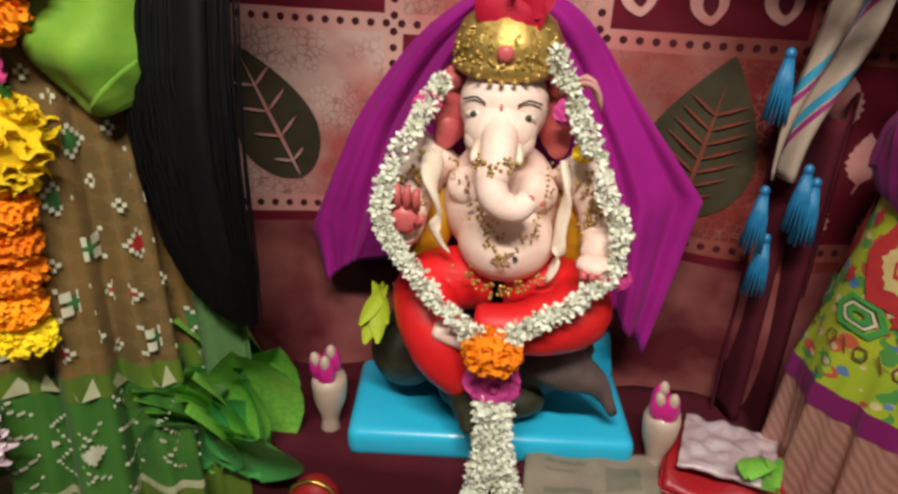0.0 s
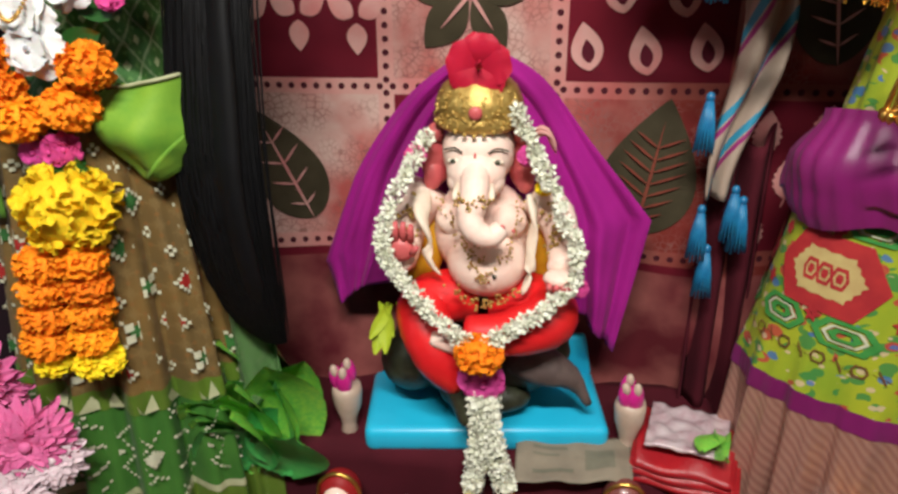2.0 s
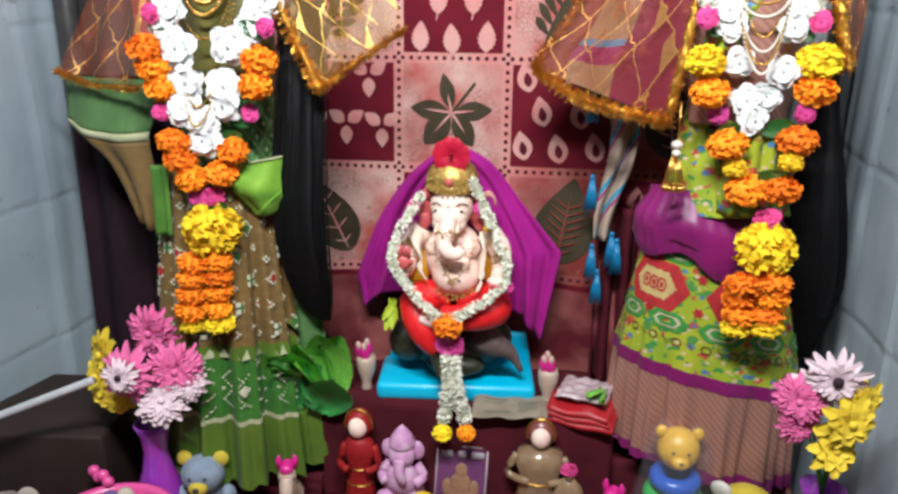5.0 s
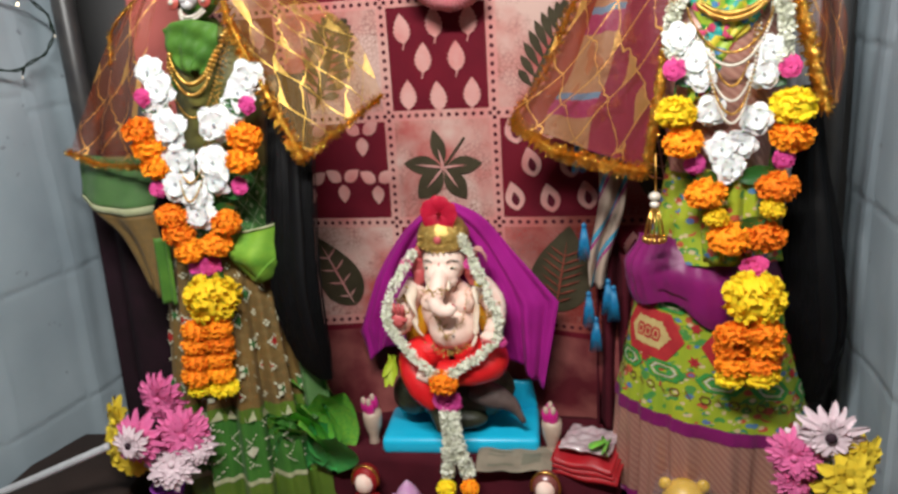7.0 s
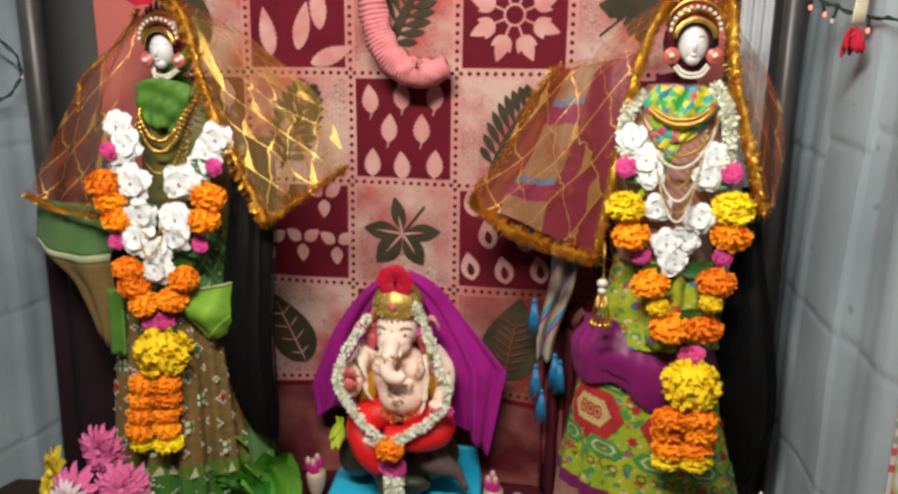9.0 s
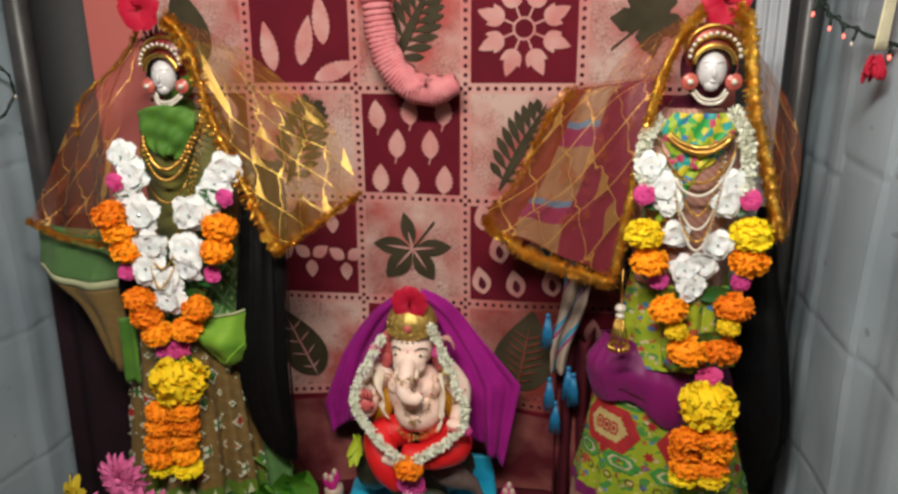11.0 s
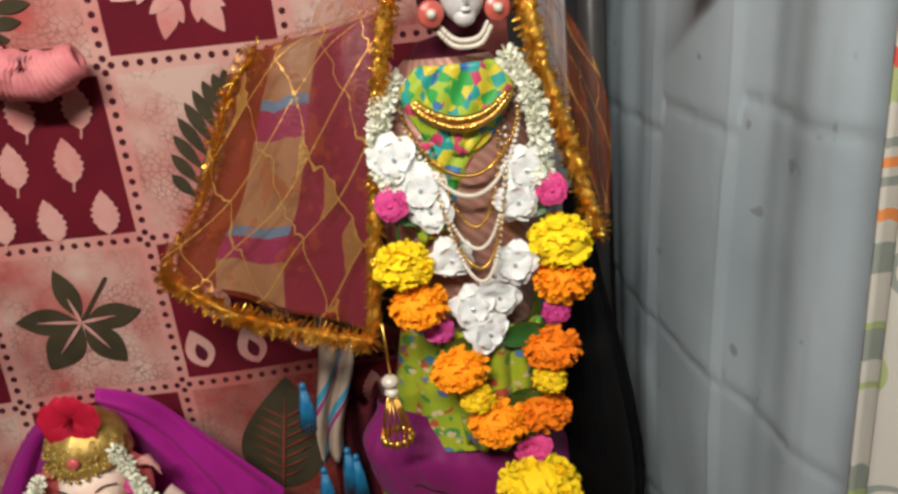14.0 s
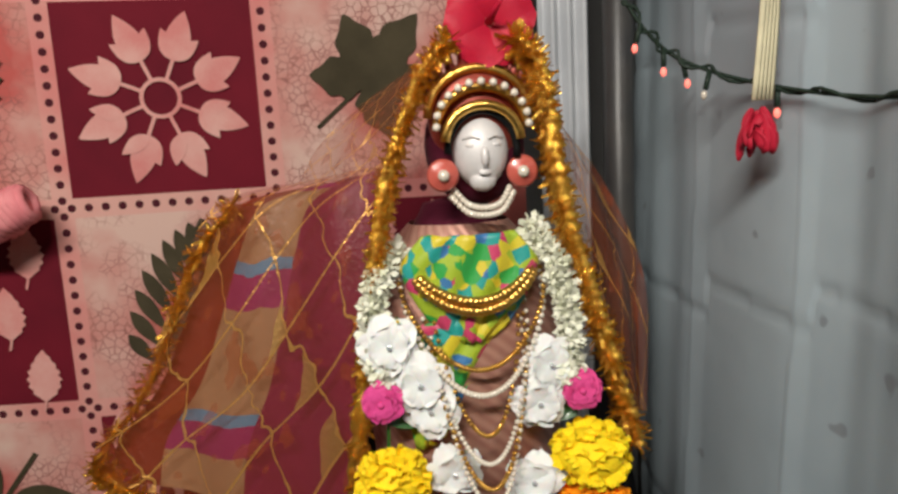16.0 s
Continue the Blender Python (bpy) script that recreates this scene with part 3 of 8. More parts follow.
# ---- patterned silk ----
def woven_mat(name, base, base2, line, line2, step, rough=0.55, sheen=0.04, band=0.12, spot=(0.45, 0.03, 0.03), motif_w=False):
    """Silk with a woven lattice of dotted diamonds and small crosses."""
    m, nt, p = nodes_of(name)
    uv = nt.nodes.new("ShaderNodeUVMap").outputs[0]
    sep = nt.nodes.new("ShaderNodeSeparateXYZ")
    nt.links.new(uv, sep.inputs[0])
    warp = noise_of(nt, 25, uv, 2.0)
    x = M(nt, "MULTIPLY_ADD", warp, 0.12, M(nt, "DIVIDE", sep.outputs[0], step))
    z = M(nt, "MULTIPLY_ADD", warp, 0.12, M(nt, "DIVIDE", sep.outputs[1], step))
    a, b = M(nt, "ADD", x, z), M(nt, "SUBTRACT", x, z)

    def near(q, w):
        return M(nt, "LESS_THAN", M(nt, "ABSOLUTE", M(nt, "SUBTRACT", M(nt, "FRACT", q), 0.5)), w)

    broken = M(nt, "GREATER_THAN", M(nt, "SINE", M(nt, "MULTIPLY", M(nt, "ADD", x, M(nt, "MULTIPLY", z, 1.7)), 60.0)), -0.35)
    lat = M(nt, "MULTIPLY", M(nt, "MAXIMUM", near(a, band * 0.5), near(b, band * 0.5)), broken)
    if motif_w:
        cx = M(nt, "ABSOLUTE", M(nt, "SUBTRACT", M(nt, "FRACT", x), 0.5))
        cz = M(nt, "ABSOLUTE", M(nt, "SUBTRACT", M(nt, "FRACT", M(nt, "MULTIPLY_ADD", M(nt, "FLOOR", x), 0.5, z)), 0.5))
        arm = M(nt, "MAXIMUM", M(nt, "LESS_THAN", M(nt, "MINIMUM", cx, cz), 0.045), M(nt, "LESS_THAN", M(nt, "ABSOLUTE", M(nt, "SUBTRACT", cx, cz)), 0.05))
        ring = M(nt, "LESS_THAN", M(nt, "ABSOLUTE", M(nt, "SUBTRACT", M(nt, "ADD", cx, cz), 0.26)), 0.035)
        stitch = M(nt, "GREATER_THAN", M(nt, "MULTIPLY", M(nt, "SINE", M(nt, "MULTIPLY", x, 62.0)), M(nt, "SINE", M(nt, "MULTIPLY", z, 62.0))), -0.15)
        inside = M(nt, "LESS_THAN", M(nt, "ADD", cx, cz), 0.42)
        lat = M(nt, "MULTIPLY", M(nt, "MULTIPLY", M(nt, "MAXIMUM", arm, ring), inside), stitch)
    cross = M(nt, "MULTIPLY", M(nt, "MAXIMUM", near(M(nt, "MULTIPLY", x, 2.0), 0.09), near(M(nt, "MULTIPLY", z, 2.0), 0.09)), M(nt, "MULTIPLY", near(a, 0.30), near(b, 0.30)))
    dotm = M(nt, "MULTIPLY", near(M(nt, "ADD", a, 0.5), 0.12), near(M(nt, "ADD", b, 0.5), 0.12))
    col = MIX(nt, stepped(nt, noise_of(nt, 18, uv), 0.35, 0.65), base, base2)
    col = MIX(nt, M(nt, "MULTIPLY", lat, 0.62), col, line)
    col = MIX(nt, M(nt, "MULTIPLY", cross, 0.0 if motif_w else 0.75), col, line2)
    col = MIX(nt, dotm, col, spot)
    nt.links.new(col, p.inputs["Base Color"])
    p.inputs["Roughness"].default_value, p.inputs["Sheen Weight"].default_value = rough, sheen
    p.inputs["Specular IOR Level"].default_value = 0.25
    bump_of(nt, p, noise_of(nt, 700, uv, 1.0), 0.4, 0.0006)
    return m


brown_silk = woven_mat("brown_silk", (0.175, 0.105, 0.030), (0.13, 0.085, 0.03), (0.22, 0.15, 0.06), (0.34, 0.36, 0.24), 0.019, motif_w=True, spot=(0.20, 0.10, 0.03))
green_silk = woven_mat("green_silk", (0.045, 0.15, 0.025), (0.03, 0.10, 0.02), (0.34, 0.42, 0.24), (0.10, 0.22, 0.06), 0.036, band=0.12, spot=(0.30, 0.38, 0.2))
olive_satin = plain("olive_satin", (0.12, 0.20, 0.02), (0.07, 0.13, 0.015), 0.35, scale=14, fine=900, sheen=0.04)
green_satin = plain("green_satin", (0.11, 0.25, 0.03), (0.05, 0.14, 0.02), 0.55, scale=20, fine=800, sheen=0.04)
cream_cord = plain("cream_cord", (0.45, 0.46, 0.28), (0.34, 0.36, 0.2), 0.7, scale=60)
purple_silk = plain("purple_silk", (0.22, 0.010, 0.13), (0.15, 0.008, 0.085), 0.36, scale=16, fine=800, sheen=0.04)
magenta_cloth = plain("magenta_cloth", (0.36, 0.012, 0.24), (0.27, 0.009, 0.175), 0.55, scale=18, fine=900, sheen=0.04, bump=0.25)
maroon_velvet = plain("maroon_velvet", (0.10, 0.006, 0.025), (0.06, 0.004, 0.015), 0.8, scale=30, sheen=0.04)


def zari_mat():
    m, nt, p = nodes_of("zari_silk")
    uv = nt.nodes.new("ShaderNodeUVMap").outputs[0]
    wv = nt.nodes.new("ShaderNodeTexWave")
    wv.bands_direction = "DIAGONAL"
    wv.inputs["Scale"].default_value, wv.inputs["Distortion"].default_value = 60, 1.0
    nt.links.new(uv, wv.inputs["Vector"])
    col = MIX(nt, wv.outputs["Fac"], (0.46, 0.25, 0.19), (0.36, 0.17, 0.13))
    nt.links.new(col, p.inputs["Base Color"])
    p.inputs["Roughness"].default_value, p.inputs["Metallic"].default_value = 0.42, 0.35
    bump_of(nt, p, wv.outputs["Fac"], 0.3, 0.0008)
    return m


zari = zari_mat()


def floral_mat(name, size):
    """Lime silk with patches of green, red and blue weave."""
    m, nt, p = nodes_of(name)
    co = nt.nodes.new("ShaderNodeTexCoord").outputs["Object"]
    col = MIX(nt, stepped(nt, noise_of(nt, 20, co), 0.35, 0.65), (0.34, 0.38, 0.02), (0.22, 0.32, 0.02))
    for k, (sc, c, lim) in enumerate(((70, (0.03, 0.20, 0.05), 0.30), (52, (0.42, 0.03, 0.04), 0.20), (88, (0.55, 0.42, 0.25), 0.2), (61, (0.05, 0.14, 0.35), 0.15))):
        mp = nt.nodes.new("ShaderNodeMapping")
        mp.inputs["Location"].default_value = (k * 3.1, k * 1.7, k)
        mp.inputs["Scale"].default_value = (1, 1, 1.5)
        nt.links.new(co, mp.inputs["Vector"])
        vor = nt.nodes.new("ShaderNodeTexVoronoi")
        sc *= size
        vor.inputs["Scale"].default_value = sc
        nt.links.new(mp.outputs[0], vor.inputs["Vector"])
        pick = M(nt, "MULTIPLY", M(nt, "LESS_THAN", vor.outputs["Distance"], lim + 0.12), M(nt, "GREATER_THAN", noise_of(nt, sc * 0.8, mp.outputs[0], 1.0), 0.47))
        col = MIX(nt, M(nt, "MULTIPLY", pick, 0.85), col, c)
    nt.links.new(col, p.inputs["Base Color"])
    p.inputs["Roughness"].default_value, p.inputs["Sheen Weight"].default_value = 0.5, 0.04
    p.inputs["Specular IOR Level"].default_value = 0.25
    bump_of(nt, p, noise_of(nt, 800, co, 1.0), 0.4, 0.0006)
    return m


floral = floral_mat("floral_silk", 0.8)


def mosaic_mat():
    """Small bright woven patches in lime, yellow, teal, rose and green."""
    m, nt, p = nodes_of("mosaic_silk")
    co = nt.nodes.new("ShaderNodeTexCoord").outputs["Object"]
    vor = nt.nodes.new("ShaderNodeTexVoronoi")
    vor.inputs["Scale"].default_value = 120
    nt.links.new(co, vor.inputs["Vector"])
    sep = nt.nodes.new("ShaderNodeSeparateColor")
    nt.links.new(vor.outputs["Color"], sep.inputs[0])
    ramp = nt.nodes.new("ShaderNodeValToRGB")
    ramp.color_ramp.interpolation = "CONSTANT"
    nt.links.new(sep.outputs[0], ramp.inputs[0])
    stops = [(0.0, (0.32, 0.44, 0.03)), (0.34, (0.60, 0.50, 0.03)), (0.56, (0.02, 0.30, 0.27)), (0.68, (0.52, 0.05, 0.13)), (0.80, (0.03, 0.32, 0.06)), (0.93, (0.04, 0.16, 0.36))]
    while len(ramp.color_ramp.elements) < len(stops):
        ramp.color_ramp.elements.new(0.5)
    for e, (q, c) in zip(ramp.color_ramp.elements, stops):
        e.position, e.color = q, (*c, 1)
    nt.links.new(ramp.outputs[0], p.inputs["Base Color"])
    p.inputs["Roughness"].default_value = 0.45
    bump_of(nt, p, noise_of(nt, 700, co, 1.0), 0.3, 0.0006)
    return m


floral_big = mosaic_mat()


def net_mat(name, colour, line, step, dens, foil):
    """See-through net cloth with a lattice of gold thread."""
    m, nt, p = nodes_of(name)
    uv = nt.nodes.new("ShaderNodeUVMap").outputs[0]
    sep = nt.nodes.new("ShaderNodeSeparateXYZ")
    nt.links.new(uv, sep.inputs[0])
    w = noise_of(nt, 6, uv, 2.0)
    x = M(nt, "MULTIPLY_ADD", w, 0.5, M(nt, "MULTIPLY", sep.outputs[0], step))
    z = M(nt, "MULTIPLY_ADD", w, 0.5, M(nt, "MULTIPLY", sep.outputs[1], step))

    def near(q):
        return M(nt, "LESS_THAN", M(nt, "ABSOLUTE", M(nt, "SUBTRACT", M(nt, "FRACT", q), 0.5)), 0.018)

    a, b = M(nt, "ADD", x, z), M(nt, "SUBTRACT", x, z)
    lat = M(nt, "MAXIMUM", near(a), near(b))
    cellv = nt.nodes.new("ShaderNodeCombineXYZ")
    for i, q in enumerate((a, b)):
        nt.links.new(M(nt, "FLOOR", M(nt, "ADD", q, 0.5)), cellv.inputs[i])
    wn = nt.nodes.new("ShaderNodeTexWhiteNoise")
    nt.links.new(cellv.outputs[0], wn.inputs["Vector"])
    fa, fb = M(nt, "FRACT", M(nt, "ADD", a, 0.5)), M(nt, "FRACT", M(nt, "ADD", b, 0.5))
    half = M(nt, "LESS_THAN", M(nt, "ADD", fa, fb), M(nt, "MULTIPLY_ADD", wn.outputs["Value"], 1.0 / foil, 0.45))
    leaf = M(nt, "MULTIPLY", M(nt, "LESS_THAN", wn.outputs["Value"], foil), half)
    shine = M(nt, "MAXIMUM", lat, leaf)
    patch = M(nt, "GREATER_THAN", noise_of(nt, 9, uv, 2.0), 0.60)
    nt.links.new(MIX(nt, shine, colour, line), p.inputs["Base Color"])
    al = M(nt, "MAXIMUM", M(nt, "MAXIMUM", M(nt, "MULTIPLY", lat, 0.85), M(nt, "MULTIPLY", leaf, 0.62)), M(nt, "MULTIPLY_ADD", patch, 0.25, dens))
    nt.links.new(al, p.inputs["Alpha"])
    nt.links.new(M(nt, "MULTIPLY", shine, 0.7), p.inputs["Metallic"])
    p.inputs["Roughness"].default_value = 0.36
    bump_of(nt, p, noise_of(nt, 60, uv, 2.0), 0.5, 0.003)
    return m


net_orange = net_mat("net_orange", (0.26, 0.050, 0.010), (0.75, 0.40, 0.1), 3.4, 0.31, 0.13)
net_gold = net_mat("net_gold", (0.40, 0.20, 0.02), (0.70, 0.45, 0.10), 4.0, 0.22, 0.20)


def fringe(bm, pts, r, n, l, seed=1):
    """A tinsel trim: a ragged core with short spikes all round."""
    rnd = random.Random(seed)
    line = spline(pts, max(12, n // 12))
    fine_line = spline(pts, 160)
    tube(bm, fine_line, [r * rnd.uniform(0.72, 1.2) for _ in fine_line], 7, flat=0.4)
    for k in range(n):
        t = rnd.random() * (len(line) - 1)
        i = min(int(t), len(line) - 2)
        p = line[i].lerp(line[i + 1], t - i)
        d = Vector((rnd.gauss(0, 1), rnd.gauss(-0.5, 0.8), rnd.gauss(-0.2, 1))).normalized()
        s = d.cross(Vector((rnd.random(), rnd.random(), rnd.random()))).normalized() * 0.0011
        e = p + d * (r + l * rnd.uniform(0.5, 1.2))
        a = p + d * r * 0.4
        f = bm.faces.new([bm.verts.new(q) for q in (a - s, a + s, e + s * 0.6, e - s * 0.6)])
    return bm


def chain(bm, pts, r, n):
    for p in spline(pts, n):
        ball(bm, p, (r, r, r), sub=1)
    return bm


def skirt(name, label, c, sy, radius, bands, n_pleat, depth, phase, zs, low=False, lean=0.0):
    """A pleated skirt in bands from the hem up; radius(z) is the cloth's mean radius."""
    g = anchor(name, (c[0], c[1], bands[0][0]), label, "skirt", "silk skirts")
    zlo, zhi = bands[0][0], bands[-1][1]
    for k, (z0, z1, nm, material, lab, grow) in enumerate(bands):
        bm = bmesh.new()
        n = max(2, int((z1 - z0) / 0.012))
        prof = [(radius(z0 + (z1 - z0) * i / n) + grow, z0 + (z1 - z0) * i / n - bands[0][0]) for i in range(n + 1)]

        def wob(th, f, z0=z0, z1=z1):
            q = (z0 + (z1 - z0) * f - zlo) / (zhi - zlo)
            a = depth * (max(0.0, 1.0 - 1.75 * q) if low else 1.0 - 0.70 * q)
            q2 = n_pleat * th + phase + 0.8 * math.sin(3 * th)
            return 1 + a * (1.6 * abs(math.sin(q2 * 0.5)) - 1.0 + 0.35 * math.sin(2.3 * q2 + 1))

        lathe(bm, prof, (0, 0, 0), 220, sy, wob)
        if k == 0:
            for vv in bm.verts:
                if vv.co.z < 0.001:
                    vv.co.z += zs * vv.co.x + 0.004 * math.sin(30 * math.atan2(vv.co.y, vv.co.x))
        for vv in bm.verts:
            vv.co.z += lean * vv.co.x
        part(nm, bm, material, g, lab)
    return g


def hair(name, line, n, label, seed):
    """A long fall of black strands; line: rows of (x of one edge, x of the other, y, z) from the top down."""
    rnd = random.Random(seed)
    bm = bmesh.new()
    mid, half = spline([((a + b) / 2, y, z) for a, b, y, z in line], 40), spline([((b - a) / 2, 0, 0) for a, b, y, z in line], 40)
    core = [(p, h.x) for p, h in zip(mid, half)][:36]
    tube(bm, [p for p, h in core], [h * 0.86 * min(1.0, (36 - k) / 7) for k, (p, h) in enumerate(core)], 20, flat=0.42)
    for k in range(n):
        a, d = rnd.uniform(-1, 1), rnd.uniform(-1, 1)
        stray = 1.0 + (rnd.uniform(0.05, 0.28) if rnd.random() < 0.10 else 0.0)
        e = rnd.uniform(0.86, 1.0)
        ph = rnd.uniform(0, 6)
        pts = []
        for i in range(9):
            f = i / 8 * e * 39
            j = min(int(f), 38)
            p, h = mid[j].lerp(mid[j + 1], f - j), half[j].lerp(half[j + 1], f - j).x
            pts.append(p + Vector((a * h * stray + 0.0015 * math.sin(i * 0.9 + ph), -math.sqrt(max(0.0, 1 - a * a)) * h * 0.42 * (1 + 0.15 * d), 0)))
        tube(bm, pts, [0.0010] * 6 + [0.0009, 0.0007, 0.0003], 3, cap=False)
    return thing(name, label, "hair", bm, hair_mat, group="long black hair falls")


hair_mat = plain("black_hair", (0.003, 0.003, 0.004), (0.002, 0.002, 0.002), 0.55, scale=60, bump=0.1)


def figure(name, c, zf, body, label):
    """A plain standing figure with a silver face."""
    bm = bmesh.new()
    z0 = c[2]
    lathe(bm, [(0.0, z0), (0.07, z0), (0.07, z0 + 0.01), (0.02, z0 + 0.03), (0.02, 0.45), (0.055, 0.52), (0.052, 0.60), (0.056, 0.70), (0.060, 0.78), (0.055, zf - 0.075), (0.030, zf - 0.05), (0.022, zf - 0.035), (0.0, zf - 0.03)],
          (c[0], c[1], 0), 36, 0.75, uv=False)
    fx, fy = c[0] + c[3], c[1] - 0.035
    ball(bm, (fx, fy + 0.012, zf + 0.004), (0.033, 0.026, 0.040), mi=0)
    ball(bm, (fx, fy - 0.010, zf), (0.0175, 0.016, 0.0225), mi=1)
    ball(bm, (fx, fy - 0.0265, zf - 0.003), (0.0026, 0.0035, 0.0065), mi=1, sub=2)
    ball(bm, (fx, fy - 0.016, zf - 0.017), (0.009, 0.008, 0.008), mi=1, sub=2)
    ball(bm, (fx, fy - 0.0245, zf - 0.0125), (0.0042, 0.0025, 0.0020), mi=1, sub=2)
    for s in (1, -1):
        ball(bm, (fx + s * 0.0068, fy - 0.0222, zf + 0.004), (0.0042, 0.0026, 0.0020), mi=1, sub=2)
        tube(bm, spline([(fx + s * 0.0025, fy - 0.0255, zf + 0.0075), (fx + s * 0.007, fy - 0.0245, zf + 0.0095), (fx + s * 0.012, fy - 0.020, zf + 0.0075)], 6), 0.0009, 5, 1)
    return thing(name, label, "statue", bm, [body, silver])


def head_ornaments(c, zf, label, tone):
    """A tall gilt crown with beads, round ear ornaments and a pearl collar."""
    x, y = c
    g = anchor("crown", (x, y, zf), label, "crown", "crowns of the figures")
    g.matrix_basis = pose(x, y + 0.002, zf) @ Matrix.Diagonal((1.1, 1.1, 1.12, 1))
    bm = bmesh.new()
    for k, (r, dz, dy) in enumerate(((0.021, 0.012, -0.030), (0.025, 0.018, -0.026), (0.029, 0.025, -0.020))):
        arc = [(r * math.cos(radians(a)), dy, dz - 0.006 + r * 0.9 * math.sin(radians(a))) for a in range(0, 181, 12)]
        tube(bm, arc, 0.0028, 8)
    part("crown_arch", bm, gold, g)
    bm = bmesh.new()
    tube(bm, [(0.0195 * math.cos(radians(a)), -0.026, 0.0 + 0.022 * math.sin(radians(a))) for a in range(-10, 191, 12)], 0.0022, 8)
    bm2 = bmesh.new()
    ball(bm2, (0, -0.010, 0.020), (0.0285, 0.014, 0.030), sub=3)
    part("crown_cap", bm2, tone, g)
    part("hair_line", bm, hair_mat, g, "black hair round the face")
    bm = bmesh.new()
    for a in range(15, 170, 15):
        q = radians(a)
        tube(bm, [(0.028 * math.cos(q), -0.018, 0.020 + 0.026 * math.sin(q)), (0.036 * math.cos(q), -0.012, 0.024 + 0.040 * math.sin(q))], [0.004, 0.0008], 6)
    part("crown_rim", bm, tone, g)
    bm = bmesh.new()
    for a in range(0, 181, 15):
        q = radians(a)
        ball(bm, (0.0255 * math.cos(q), -0.031, 0.014 + 0.023 * math.sin(q)), (0.0026,) * 3, sub=1)
    part("bead_row", bm, pearl, g)
    ear_pink = plain("enamel_pink", (0.55, 0.12, 0.09), (0.45, 0.08, 0.06), 0.3, scale=60, coat=0.5)
    for s in (1, -1):
        bm = bmesh.new()
        lathe(bm, [(0.0, -0.002), (0.011, -0.002), (0.012, 0.0), (0.010, 0.002), (0.007, 0.002), (0.006, 0.0035), (0.0, 0.004)], (0, 0, 0), 24, uv=False)
        e = part("earring", bm, ear_pink, g, at=pose(s * 0.0225, -0.024, -0.012, 90, 0, 0) @ Matrix.Diagonal((0.76, 0.76, 0.76, 1)))
        bm = bmesh.new()
        ball(bm, (0, 0, 0.004), (0.0045,) * 3, sub=2)
        part("earring_pearl", bm, pearl, e)
    bm = bmesh.new()
    chain(bm, [(-0.016, -0.018, -0.021), (-0.009, -0.026, -0.0285), (0, -0.029, -0.0305), (0.009, -0.026, -0.0285), (0.016, -0.018, -0.021)], 0.0021, 19)
    chain(bm, [(-0.018, -0.018, -0.024), (-0.010, -0.027, -0.0325), (0, -0.030, -0.0345), (0.010, -0.027, -0.0325), (0.018, -0.018, -0.024)], 0.0021, 21)
    part("pearl_collar", bm, pearl, g)
    return g


def necklaces(c, rows, label):
    g = anchor("necklace", c, label, "necklace", "gold necklaces")
    for w, drop, dy, r, n, material in rows:
        bm = bmesh.new()
        pts = [(-w, 0.018, 0.0), (-w * 0.92, -0.018 + dy * 0.4, -drop * 0.45), (-w * 0.5, -0.026 + dy * 0.8, -drop * 0.86), (0, -0.028 + dy, -drop), (w * 0.5, -0.026 + dy * 0.8, -drop * 0.86), (w * 0.92, -0.018 + dy * 0.4, -drop * 0.45), (w, 0.018, 0.0)]
        chain(bm, pts, r, n)
        part("bead_strand", bm, material, g)
    return g


# ---- figure in green ----
GL = (-0.315, -0.105)
figure("standing_idol", (-0.315, -0.09, 0.037, 0.012), 0.888, green_satin, "standing goddess statue with a silver face, dressed in green")
head_ornaments((-0.300, -0.118), 0.888, "gilt crown with red spikes and pearl ear ornaments", plain("ruby_paint", (0.22, 0.015, 0.02), rough=0.35, scale=60))
border_silk = plain("border_silk", (0.060, 0.185, 0.028), (0.035, 0.125, 0.020), 0.5, scale=16, fine=900, sheen=0.04)
gsk = skirt("skirt", "brown and green woven silk skirt with a plain olive hem", GL, 0.82, lambda z: 0.135 - 0.085 * max(0, z - 0.05),
      [(0.062, 0.170, "hem_band", olive_satin, "plain olive satin hem", 0.0), (0.168, 0.176, "piping", cream_cord, "", 0.0015), (0.174, 0.272, "border_panel", border_silk, "green panel with pale woven hearts", 0.001),
       (0.270, 0.290, "trim_band", olive_satin, "", 0.002), (0.288, 0.535, "brown_panel", brown_silk, "", 0.001)], 14, 0.17, 0.5, 0.05)


def on_green(s, z, lift):
    """A place on the pleated skirt: s metres round it from its front, at height z."""
    th = -math.pi / 2 + s / 0.115
    q = (z - 0.062) / 0.473
    q2 = 14 * th + 0.5 + 0.8 * math.sin(3 * th)
    r = (0.135 - 0.085 * max(0, z - 0.05) + 0.002) * (1 + 0.17 * (1 - 0.7 * q) * (1.6 * abs(math.sin(q2 * 0.5)) - 1.0 + 0.35 * math.sin(2.3 * q2 + 1))) + lift
    return (r * math.cos(th), 0.82 * r * math.sin(th), z - 0.062)


